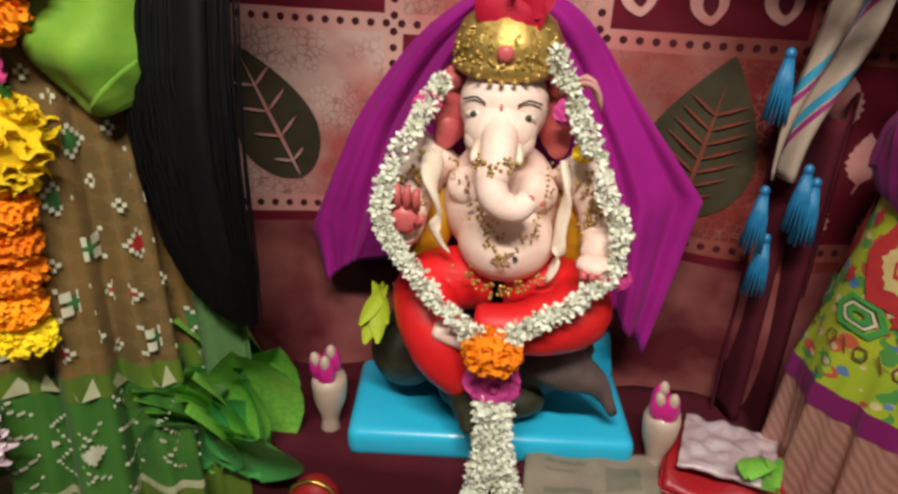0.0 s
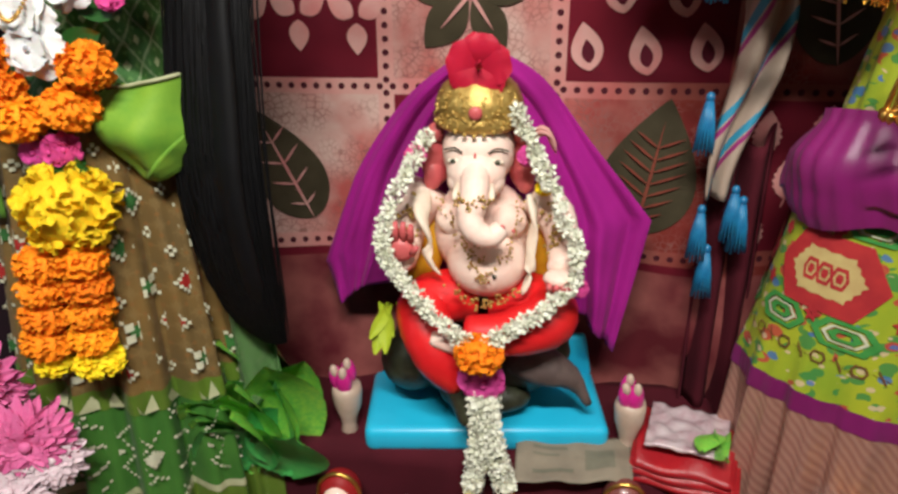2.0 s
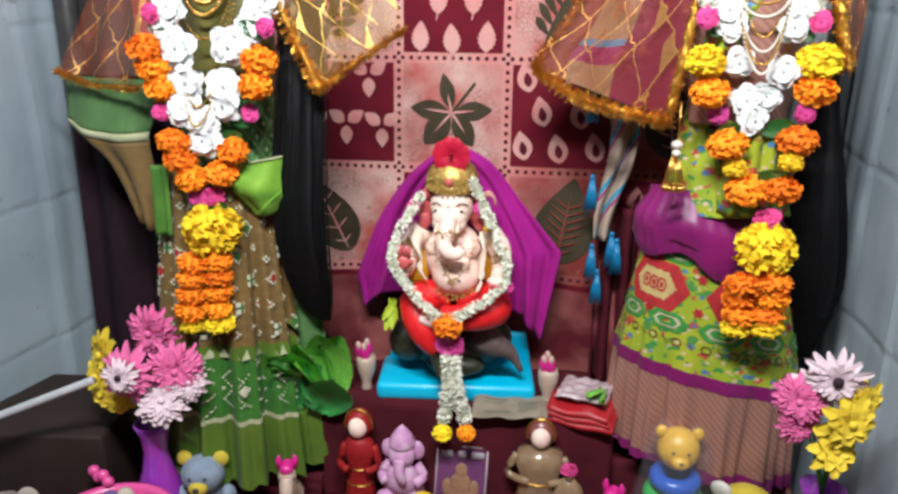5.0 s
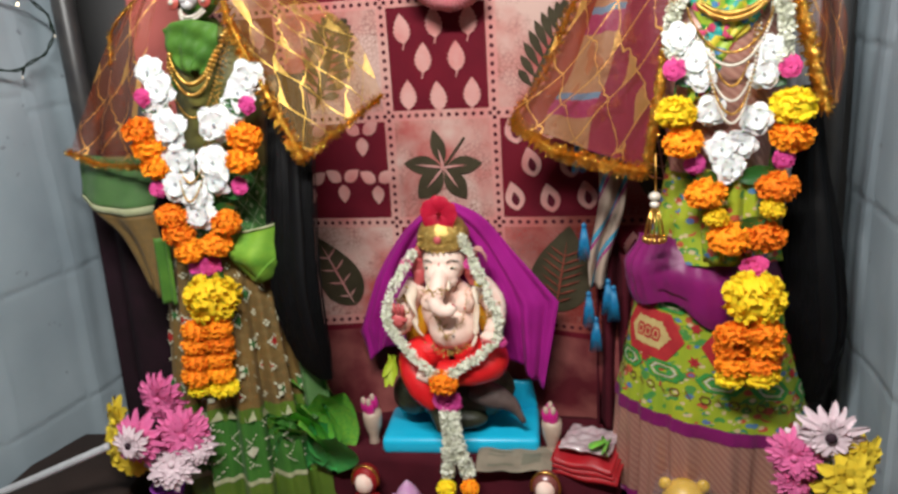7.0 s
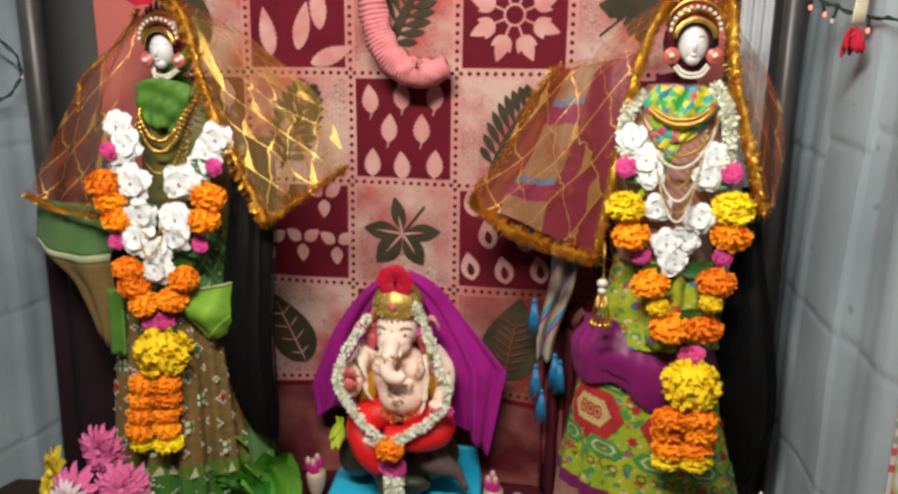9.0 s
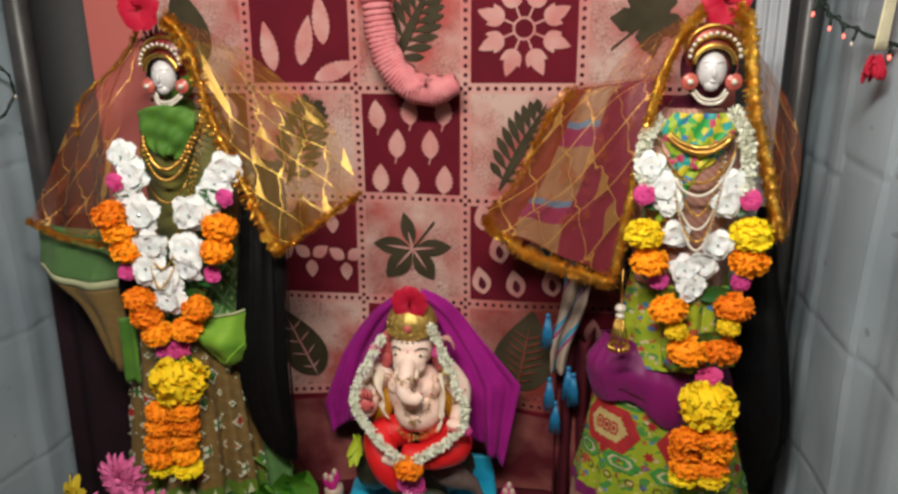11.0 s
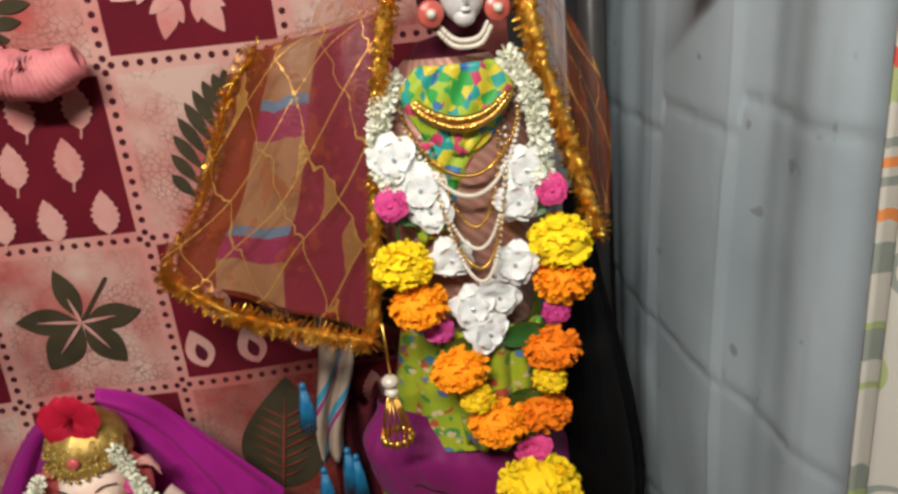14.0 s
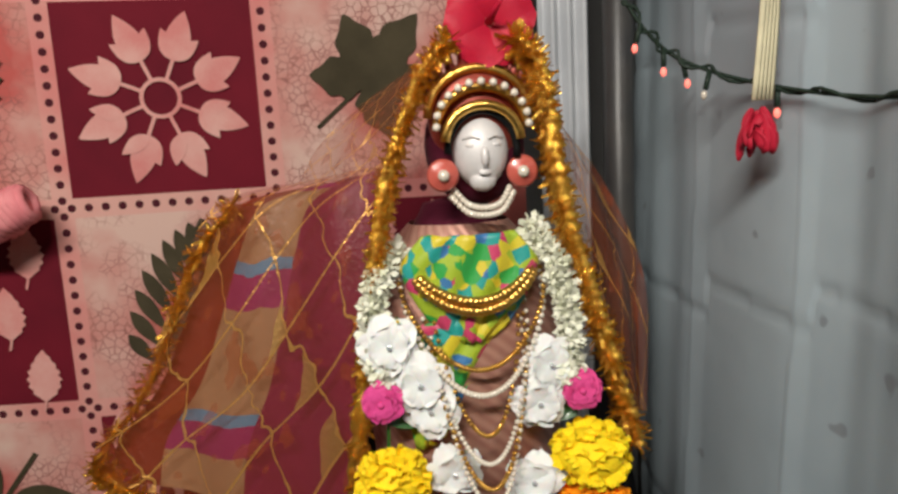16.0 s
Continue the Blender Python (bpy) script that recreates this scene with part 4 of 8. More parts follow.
def stitches(cells, s, z, size, material, lift=0.0012):
    """Square stitches on a grid, one mesh a motif."""
    bm = bmesh.new()
    for a, c in cells:
        bm.faces.new([bm.verts.new(on_green(s + (a + d) * size, z + (c + e) * size, lift)) for d, e in ((-0.5, -0.5), (0.5, -0.5), (0.5, 0.5), (-0.5, 0.5))])
    bmesh.ops.remove_doubles(bm, verts=bm.verts[:], dist=0.00002)
    part("woven_motif", bm, material, gsk)


thread_white = plain("thread_white", (0.60, 0.60, 0.44), (0.48, 0.48, 0.34), 0.7, scale=80, fine=600)
thread_red = plain("thread_red", (0.42, 0.03, 0.02), (0.32, 0.02, 0.02), 0.7, scale=80, fine=600)
thread_green = plain("thread_green", (0.05, 0.17, 0.04), (0.03, 0.11, 0.03), 0.7, scale=80, fine=600)
rosette = [(a, c) for a in range(-3, 4) for c in range(-3, 4) if (abs(a) == abs(c) and a) or (abs(a) + abs(c) in (3, 4) and abs(abs(a) - abs(c)) == 1)]
diamond = [(a, c) for a in range(-3, 4) for c in range(-3, 4) if abs(a) + abs(c) == 3]
blossom = [(0, 1), (0, -1), (1, 0), (-1, 0)]
filled = [(a, c) for a in range(-2, 3) for c in range(-2, 3) if abs(a) + abs(c) <= 2]
for j in range(6):
    z = 0.312 + 0.038 * j
    for i in range(-6, 7):
        s = 0.034 * i + (0.017 if j % 2 else 0.0)
        if abs(s) > 0.2:
            continue
        if (i + 2 * j) % 3 == 0:
            stitches(rosette, s, z, 0.0036, thread_white)
            stitches([(0, 0), (1, 0), (-1, 0), (0, 1), (0, -1)], s, z, 0.0036, thread_green)
        elif (i + 2 * j) % 3 == 1:
            stitches(diamond, s, z, 0.0034, thread_white)
            stitches(filled, s, z, 0.0030, thread_red if (i + j) % 2 else thread_green, 0.0010)
        else:
            stitches(blossom, s - 0.006, z + 0.008, 0.0034, thread_white)
            stitches(blossom, s + 0.008, z - 0.008, 0.0034, thread_white)
for i in range(-11, 12):
    s = 0.0175 * i
    bm = bmesh.new()
    bm.faces.new([bm.verts.new(on_green(s + a, z, 0.0014)) for a, z in ((-0.0086, 0.2715), (0.0086, 0.2715), (0.0, 0.2865))])
    part("woven_triangle", bm, cream_cord, gsk)
heart = [(0.0068 * math.sin(q) ** 3 * 2.4, (0.0130 * math.cos(q) - 0.005 * math.cos(2 * q) - 0.002 * math.cos(3 * q) - 0.001 * math.cos(4 * q)) * 1.25) for q in (2 * math.pi * k / 40 for k in range(40))]
for i in range(-2, 4):
    s0 = 0.076 * i - 0.018
    stitches([(-b / 0.0031, a / 0.0031) for a, b in heart], s0 + 0.012, 0.222, 0.0031, thread_white)
    stitches([(a, c) for a in range(-3, 4) for c in range(-3, 4) if abs(a) + abs(c) <= 3], s0 - 0.013, 0.224, 0.0026, thread_white)
    for sg in (1, -1):
        stitches([(k * 1.35, sg * k * 1.5) for k in range(-11, 12)], s0 + 0.047, 0.222, 0.0028, thread_white)
        stitches([(k * 1.35, sg * (8 - abs(k) * 1.2)) for k in range(-4, 5)], s0 + 0.047, 0.222 + sg * 0.012, 0.0024, thread_white)
# wrap, waist fold and shoulder drape
bm = bmesh.new()
lathe(bm, [(0.092, 0.0), (0.088, 0.03), (0.075, 0.06), (0.068, 0.10), (0.066, 0.14)], (0, 0, 0), 96, 0.78, lambda th, f: 1 + 0.035 * math.sin(9 * th + 5 * f) + 0.02 * math.sin(23 * th))
w = thing("waist_wrap", "green satin waist wrap with tight folds", "wrap", bm, green_silk, at=pose(GL[0] + 0.01, GL[1], 0.50))
bm = bmesh.new()


def pouch(u, v):
    """A bulging sheer fold, gathered at its top edge and rounded below."""
    left = -0.264 - 0.021 * math.sin(math.pi * min(1.0, v * 1.15)) + 0.016 * v * v
    x = left + (-0.203 - left) * u
    z = (0.555 + 0.012 * u) * (1 - v) + (0.486 + 0.012 * u - 0.006 * math.sin(math.pi * u)) * v
    y = -0.152 - 0.036 * math.sin(math.pi * (0.10 + 0.80 * u)) * (0.65 + 0.45 * math.sin(math.pi * v)) + 0.0022 * math.sin(u * 13 + v * 4) + 0.003 * noise.noise(Vector((u * 4, v * 3, 2.0))) + 0.0025 * math.sin(u * 5 - v * 9)
    return Vector((x + 0.305, y + 0.105, z - 0.50))


sheer_green = plain("sheer_green", (0.26, 0.42, 0.035), (0.10, 0.27, 0.025), 0.62, scale=26, fine=900, sheen=0.04)
cloth(bm, pouch, 34, 40, 0.003)
part("tucked_fold", bm, sheer_green, w, "bulging tucked fold of sheer green satin")
bm = bmesh.new()
cloth(bm, lambda u, v: pouch(0.32 + 0.68 * u, 0.98 - 0.30 * u * (1 - v) - 0.02 * (1 - v)) + Vector((0, -0.006 * (1 - v) - 0.002, 0)), 20, 10, 0.002)
part("turned_lip", bm, sheer_green, w)
bm = bmesh.new()
tube(bm, [pouch(k / 16, 0.02) + Vector((0, -0.004, 0.001)) for k in range(17)], 0.0028, 8, flat=0.6)
part("pale_stripe", bm, cream_cord, w)
bm = bmesh.new()
cloth(bm, lambda u, v: (0.080 + 0.056 * u + 0.010 * v, -0.030 + 0.010 * math.sin(u * 9) - 0.01 * v, -0.155 - 0.115 * v * (1 - 0.35 * u)), 20, 20, 0.002)
part("back_flap", bm, green_silk, w, "green woven back edge of the sari")
bm = bmesh.new()
cloth(bm, lambda u, v: (-0.02 + 0.03 * u, -0.004 * math.sin(u * 9) - 0.003 * v, -0.10 * v), 12, 14, 0.0012)
part("hanging_end", bm, green_satin, w, at=pose(-0.068, -0.075, 0.05, 0, 0, -10))
bm = bmesh.new()


def arm_drape(u, v):
    """The sari's end falling over an arm and narrowing down to the skirt."""
    A, B = ARM_OUT[round(v * 30)], ARM_IN[round(v * 30)]
    p = A.lerp(B, u)
    return p + Vector((0, -0.022 * math.sin(math.pi * u) * (1 - 0.6 * v) + 0.006 * math.sin(u * 13 + v * 3) * (0.3 + v), -0.014 * math.sin(math.pi * u) * (1 - v) * (v > 0.05)))


ARM_OUT = spline([(-0.575, -0.080, 0.665), (-0.572, -0.090, 0.620), (-0.568, -0.095, 0.590), (-0.512, -0.095, 0.545), (-0.468, -0.095, 0.450), (-0.445, -0.095, 0.350)], 31)
ARM_IN = spline([(-0.420, -0.100, 0.660), (-0.418, -0.115, 0.610), (-0.425, -0.125, 0.575), (-0.420, -0.125, 0.520), (-0.415, -0.130, 0.440), (-0.412, -0.135, 0.340)], 31)


def drape_band(v0, v1, lift=0.0):
    b = bmesh.new()
    k0, k1 = round(v0 * 30), round(v1 * 30)
    cloth(b, lambda u, v: arm_drape(u, (k0 + (k1 - k0) * v) / 30) + Vector((0, -lift, 0)), 30, k1 - k0, 0.003)
    return b


bm.free()
sl = anchor("shoulder_drape", (0, 0, 0), "green and brown sari end draped over an arm", "drape")
part("green_band", drape_band(0.0, 1 / 3), green_silk, sl, "dark green woven band")
part("pale_stripe", drape_band(1 / 3, 0.4, 0.002), cream_cord, sl)
part("hanging_end", drape_band(0.4, 0.8), brown_silk, sl, "brown woven end hanging down")
bm = bmesh.new()
lathe(bm, [(0.058, 0.0), (0.066, 0.06), (0.066, 0.12), (0.062, 0.155), (0.048, 0.185), (0.030, 0.20)], (0, 0, 0), 60, 0.72, lambda th, f: 1 + 0.03 * math.sin(7 * th + 6 * f))
bl = thing("bodice", "olive and green silk bodice with crossed folds", "bodice", bm, plain("olive_silk", (0.16, 0.14, 0.03), (0.10, 0.10, 0.02), 0.45, scale=30, fine=700, sheen=0.04), at=pose(GL[0] + 0.014, -0.095, 0.64))
bm = bmesh.new()
cloth(bm, lambda u, v: ((u - 0.5) * 0.086 * math.sqrt(max(0.04, 1 - v * v)), -0.050 - 0.008 * math.cos((u - 0.5) * 3) + 0.003 * math.sin(u * 16 + v * 8) + 0.002 * math.sin(v * 14 - u * 6), 0.200 + 0.010 * math.cos((u - 0.5) * 3) - 0.066 * v), 24, 16, 0.002)
part("chest_cloth", bm, green_satin, bl, "bright green folded chest cloth")

flower_garland((-0.295, -0.195, 0.55), [
    ("orange", 0.0225, -0.198, [(-0.368, 0.707), (-0.361, 0.684), (-0.351, 0.657), (-0.214, 0.694), (-0.219, 0.664), (-0.340, 0.587), (-0.333, 0.562), (-0.258, 0.577), (-0.275, 0.547), (-0.320, 0.538)]),
    ("orange", 0.0215, -0.213, [(-0.324, 0.421), (-0.287, 0.425), (-0.326, 0.399), (-0.286, 0.403), (-0.329, 0.375), (-0.288, 0.380), (-0.331, 0.351), (-0.290, 0.357)]),
    ("yellow", 0.0210, -0.214, [(-0.331, 0.328), (-0.289, 0.334)]),
    ("yellow", 0.0390, -0.200, [(-0.295, 0.466)]),
    ("pink", 0.014, -0.200, [(-0.360, 0.752), (-0.202, 0.736), (-0.354, 0.627), (-0.232, 0.627), (-0.315, 0.511), (-0.288, 0.514), (-0.300, 0.512)]),
    ("white", 0.027, -0.200, [(-0.325, 0.709), (-0.252, 0.712), (-0.316, 0.666), (-0.264, 0.661), (-0.323, 0.634), (-0.298, 0.615), (-0.266, 0.637), (-0.298, 0.590)]),
    ("white", 0.024, -0.185, [(-0.337, 0.760), (-0.352, 0.785), (-0.347, 0.735), (-0.220, 0.751), (-0.205, 0.770), (-0.232, 0.730)]),
    ("yellow", 0.001, -0.200, [(-0.352, 0.785), (-0.366, 0.70), (-0.340, 0.587), (-0.300, 0.512), (-0.296, 0.34)]),
], [(-0.365, -0.19, 0.735, 70), (-0.20, -0.19, 0.725, -70), (-0.35, -0.19, 0.645, 100), (-0.225, -0.19, 0.615, -80), (-0.32, -0.2, 0.50, 85), (-0.27, -0.2, 0.50, -85), (-0.245, -0.19, 0.60, -110)],
    "long garland of orange and yellow marigolds with white cloth flowers")
necklaces((-0.300, -0.135, 0.835), [(0.038, 0.070, 0.0, 0.0042, 34, gold), (0.040, 0.085, -0.003, 0.0032, 40, gold), (0.044, 0.115, -0.008, 0.0020, 56, gold), (0.047, 0.165, -0.022, 0.0018, 70, gold), (0.042, 0.200, -0.040, 0.0018, 76, gold), (0.036, 0.225, -0.048, 0.0018, 76, gold)], "stack of gold bead necklaces over green silk")
hair("hair_fall", [(-0.215, -0.165, -0.105, 0.77), (-0.208, -0.152, -0.125, 0.70), (-0.212, -0.150, -0.145, 0.60), (-0.216, -0.148, -0.160, 0.50), (-0.206, -0.145, -0.165, 0.42), (-0.188, -0.144, -0.160, 0.355), (-0.165, -0.146, -0.155, 0.325)], 1500, "long straight black hair fall with feathered ends", 3)

# veil of the green figure
veil = anchor("veil", (-0.30, -0.11, 0.93), "orange net veil with gold lattice and tinsel edging", "veil", "net veils")
VO = (-0.30, -0.11, 0.93)


def loft(a, b, nu, nv, wave, oy):
    """Cloth between two edge lines."""
    A, B = spline([rel(p, oy) for p in a], nv + 1), spline([rel(p, oy) for p in b], nv + 1)
    bm = bmesh.new()
    cloth(bm, lambda u, v: A[round(v * nv)].lerp(B[round(v * nv)], u) + Vector((0, wave * math.sin(u * 14 + v * 5), 0)), nu, nv)
    return bm


part("net_panel", loft([(-0.262, -0.150, 0.935), (-0.225, -0.160, 0.83), (-0.180, -0.170, 0.74), (-0.140, -0.175, 0.660)],
                       [(-0.230, -0.06, 0.925), (-0.115, -0.09, 0.849), (-0.068, -0.11, 0.805), (-0.033, -0.145, 0.737)], 24, 24, 0.006, VO), net_gold, veil, "gold diamond net")
part("net_panel", loft([(-0.345, -0.11, 0.940), (-0.370, -0.14, 0.85), (-0.395, -0.15, 0.75), (-0.410, -0.155, 0.655)],
                       [(-0.375, -0.08, 0.935), (-0.470, -0.08, 0.850), (-0.530, -0.09, 0.740), (-0.567, -0.11, 0.672)], 24, 24, 0.010, VO), net_orange, veil, "orange net")
part("hood", loft([(-0.262, -0.145, 0.935), (-0.275, -0.12, 0.955), (-0.300, -0.11, 0.965), (-0.330, -0.11, 0.955), (-0.345, -0.11, 0.940)],
                  [(-0.23, -0.06, 0.915), (-0.26, -0.06, 0.94), (-0.30, -0.055, 0.95), (-0.345, -0.06, 0.94), (-0.375, -0.08, 0.925)], 8, 24, 0.003, VO), net_orange, veil)
part("gold_trim", fringe(bmesh.new(), [rel(p, VO) for p in [(-0.285, -0.15, 0.962), (-0.258, -0.153, 0.930), (-0.225, -0.163, 0.83), (-0.180, -0.175, 0.74), (-0.140, -0.18, 0.660)]], 0.0085, 1200, 0.006, 1), tinsel, veil, "thick glittering gold tinsel")
part("gold_trim", fringe(bmesh.new(), [rel(p, VO) for p in [(-0.140, -0.178, 0.660), (-0.090, -0.165, 0.695), (-0.033, -0.148, 0.735)]], 0.0035, 600, 0.007, 2), tinsel, veil)
part("gold_trim", fringe(bmesh.new(), [rel(p, VO) for p in [(-0.567, -0.112, 0.672), (-0.50, -0.13, 0.655), (-0.41, -0.157, 0.652)]], 0.003, 500, 0.006, 3), tinsel, veil)
part("gold_trim", fringe(bmesh.new(), [rel(p, VO) for p in [(-0.350, -0.112, 0.945), (-0.39, -0.10, 0.905), (-0.470, -0.085, 0.850), (-0.48, -0.09, 0.80)]], 0.0025, 300, 0.005, 4), tinsel, veil)

# ---- figure in lime and purple ----
GR = (0.398, -0.085)
figure("standing_idol", (0.392, -0.105, 0.107, 0.012), 0.896, maroon_velvet, "standing goddess statue with a silver face and maroon hood")
head_ornaments((0.404, -0.133), 0.896, "gilt arched crown with pearls and pink ear ornaments", plain("gilt_red", (0.35, 0.06, 0.04), rough=0.35, metal=0.4, scale=60))
def lime_radius(z):
    return 0.128 - 0.16 * max(0.0, z - 0.28)


sk = skirt("skirt", "lime floral silk skirt with a pink gold border", GR, 0.60, lime_radius,
           [(0.124, 0.140, "purple_edge", purple_silk, "", 0.001), (0.139, 0.266, "zari_border", zari, "pink gold zari border", 0.0), (0.264, 0.284, "purple_band", purple_silk, "", 0.0015), (0.282, 0.50, "floral_panel", floral, "lime silk with bright motifs", 0.0005)], 13, 0.13, 2.2, -0.04, True, -0.17)


def on_skirt(s, z, lift):
    """A place on the skirt: s metres round it from its front, at height z."""
    th = s / 0.110
    r = lime_radius(z) + 0.0022 + lift
    return (r * math.sin(th), -0.60 * r * math.cos(th), z - 0.124 - 0.17 * r * math.sin(th))


def skirt_patch(name, pts, cx, cz, lift, material, hole=0.02):
    bm = bmesh.new()
    rings = [[bm.verts.new(on_skirt(cx + a * k, cz + b * k, lift)) for a, b in pts] for k in (hole, hole + (1 - hole) * 0.4, hole + (1 - hole) * 0.7, 1.0)]
    for r0, r1 in zip(rings, rings[1:]):
        for i in range(len(pts)):
            bm.faces.new((r0[i], r0[(i + 1) % len(pts)], r1[(i + 1) % len(pts)], r1[i]))
    if hole < 0.1:
        bm.faces.new(rings[0])
    part(name, bm, material, sk)


def hexagon(rx, rz, n=4):
    """A long hexagon with points at its ends, edges split n times."""
    c = [(rx, 0), (rx * 0.6, rz), (-rx * 0.6, rz), (-rx, 0), (-rx * 0.6, -rz), (rx * 0.6, -rz)]
    return [(p[0] + (q[0] - p[0]) * k / n, p[1] + (q[1] - p[1]) * k / n) for p, q in zip(c, c[1:] + c[:1]) for k in range(n)]


def toothed(pts, t):
    return [(a * (1 - t * (k % 2)), b * (1 - t * (k % 2))) for k, (a, b) in enumerate(pts)]


def starry(rx, rz, n, dent):
    return [((rx * math.cos(2 * math.pi * k / (2 * n))) * (1 - dent * (k % 2)), rz * math.sin(2 * math.pi * k / (2 * n)) * (1 - dent * (k % 2))) for k in range(2 * n)]


red_weave = plain("red_weave", (0.40, 0.03, 0.03), (0.30, 0.02, 0.025), 0.6, scale=60, fine=700)
sand_weave = plain("sand_weave", (0.50, 0.40, 0.16), (0.42, 0.30, 0.12), 0.6, scale=60, fine=700)
green_weave = plain("green_weave", (0.06, 0.28, 0.06), (0.04, 0.21, 0.04), 0.6, scale=60, fine=700)
brown_weave = plain("brown_weave", (0.16, 0.07, 0.02), (0.11, 0.05, 0.02), 0.6, scale=60, fine=700)
white_weave = plain("white_weave", (0.55, 0.55, 0.42), (0.45, 0.48, 0.3), 0.6, scale=60, fine=700)
for k in range(-1, 3):
    c = -0.098 + 0.132 * k
    skirt_patch("woven_medallion", hexagon(0.056, 0.033), c, 0.392, 0.0006, red_weave)
    skirt_patch("woven_medallion", toothed(hexagon(0.038, 0.020, 6), 0.07), c, 0.392, 0.0012, sand_weave)
    for d in (-0.014, 0.0, 0.014):
        skirt_patch("woven_motif", hexagon(0.0085, 0.0095, 2), c + d, 0.392, 0.0018, red_weave, 0.66)
        skirt_patch("woven_motif", hexagon(0.0035, 0.004, 2), c + d, 0.392, 0.0018, red_weave)
    for d, z in ((-0.032, 0.346), (0.031, 0.346), (-0.032, 0.441), (0.031, 0.441)):
        skirt_patch("woven_motif", hexagon(0.029, 0.0125), c + d, z, 0.0010, green_weave, 0.74)
        skirt_patch("woven_motif", hexagon(0.019, 0.0075), c + d, z, 0.0012, white_weave, 0.82)
        skirt_patch("woven_motif", hexagon(0.014, 0.005), c + d, z, 0.0010, green_weave, 0.5)
    for d, z in ((-0.063, 0.415), (-0.063, 0.369), (0.0, 0.356), (0.0, 0.430), (-0.063, 0.470), (0.0, 0.474)):
        skirt_patch("woven_motif", starry(0.0085, 0.0085, 6, 0.45), c + d, z, 0.0010, red_weave)
    for d in (-0.048, -0.016, 0.016, 0.048):
        skirt_patch("woven_motif", hexagon(0.007, 0.0055, 2), c + d, 0.321, 0.0010, brown_weave, 0.7)
        for q in (-35, 35):
            e, f = 0.007 * math.cos(radians(55 + q * 2)), 0.007 * math.sin(radians(55 + q * 2))
            skirt_patch("woven_motif", [(e, f), (e + 0.0018, f), (-e + 0.0009, -f), (-e - 0.0009, -f)], c + d + 0.016, 0.321, 0.0010, brown_weave)

def gathered(th, f):
    """Soft horizontal gathers and a puckered lower lip."""
    return 1 + 0.030 * math.sin(3 * th + 1.0) * (1 - f) + 0.014 * math.sin(7 * th + 4 * f) + 0.018 * abs(math.sin(6 * th + 1.5 * f)) + 0.008 * math.sin(f * 13 + 2.2 * math.sin(2 * th)) + 0.008 * math.sin(31 * th + 5 * f)


bm = bmesh.new()
lathe(bm, [(0.092 + 0.014 * math.sin(math.pi * min(1.0, 0.10 + k / 26)) - 0.022 * max(0.0, k / 26 - 0.6), -0.060 + 0.090 * k / 26) for k in range(27)], (0, 0, 0), 200, 0.64, gathered)
for vv in bm.verts:
    th = math.atan2(vv.co.y, vv.co.x)
    vv.co.z += 0.012 * math.sin(th * 2 + 0.4) - 0.05 * vv.co.x + (0.008 * math.sin(th * 5) if vv.co.z < -0.04 else 0.0)
sash = thing("sash", "shiny purple satin sash wrapped round the waist", "sash", bm, purple_silk, at=pose(0.384, -0.092, 0.496))
bm = bmesh.new()
lathe(bm, [(0.086, 0.0), (0.080, 0.03), (0.072, 0.07), (0.064, 0.11), (0.058, 0.15)], (0, 0, 0), 90, 0.72, lambda th, f: 1 + 0.025 * math.sin(9 * th + 4 * f) + 0.012 * math.sin(21 * th))
part("hip_wrap", bm, floral, sash, "lime floral silk wrapped over the hips", at=pose(0.010, -0.005, 0.012))
bm = bmesh.new()
cloth(bm, lambda u, v: ((u - 0.5) * (0.085 - 0.02 * v), -0.012 * math.cos((u - 0.5) * 3) + 0.005 * math.sin(u * 22), -0.115 * v), 34, 14, 0.003)
part("tucked_pleats", bm, floral, sash, "lime pleats tucked over the sash", at=pose(0.022, -0.066, 0.135))
bm = bmesh.new()
lathe(bm, [(0.058, 0.0), (0.064, 0.06), (0.068, 0.12), (0.066, 0.17), (0.052, 0.205), (0.034, 0.225)], (0, 0, 0), 60, 0.74, lambda th, f: 1 + 0.02 * math.sin(6 * th + 5 * f))
bl = thing("bodice", "dusty pink silk bodice under a bright floral chest cloth", "bodice", bm, zari, at=pose(0.392, -0.118, 0.625))
bm = bmesh.new()
cloth(bm, lambda u, v: ((u - 0.5) * 0.088 * math.sqrt(max(0.03, 1 - v * v)) * (0.66 + 0.34 * min(1.0, v * 3.5)), -0.054 + 0.030 * (u - 0.5) ** 2 + 0.002 * math.sin(u * 22 + v * 9), 0.222 - 0.066 * v), 24, 20, 0.002)
part("chest_cloth", bm, floral_big, bl, "lime, blue and red floral cloth")
bm = bmesh.new()
cloth(bm, lambda u, v: (-0.052 + 0.075 * u * (1 - 0.75 * v) + 0.012 * v, -0.050 + 0.018 * (u - 0.6) ** 2 + 0.002 * math.sin(u * 18 + v * 7), 0.165 - 0.080 * v + 0.010 * u), 20, 14, 0.002)
part("side_wrap", bm, floral_big, bl)

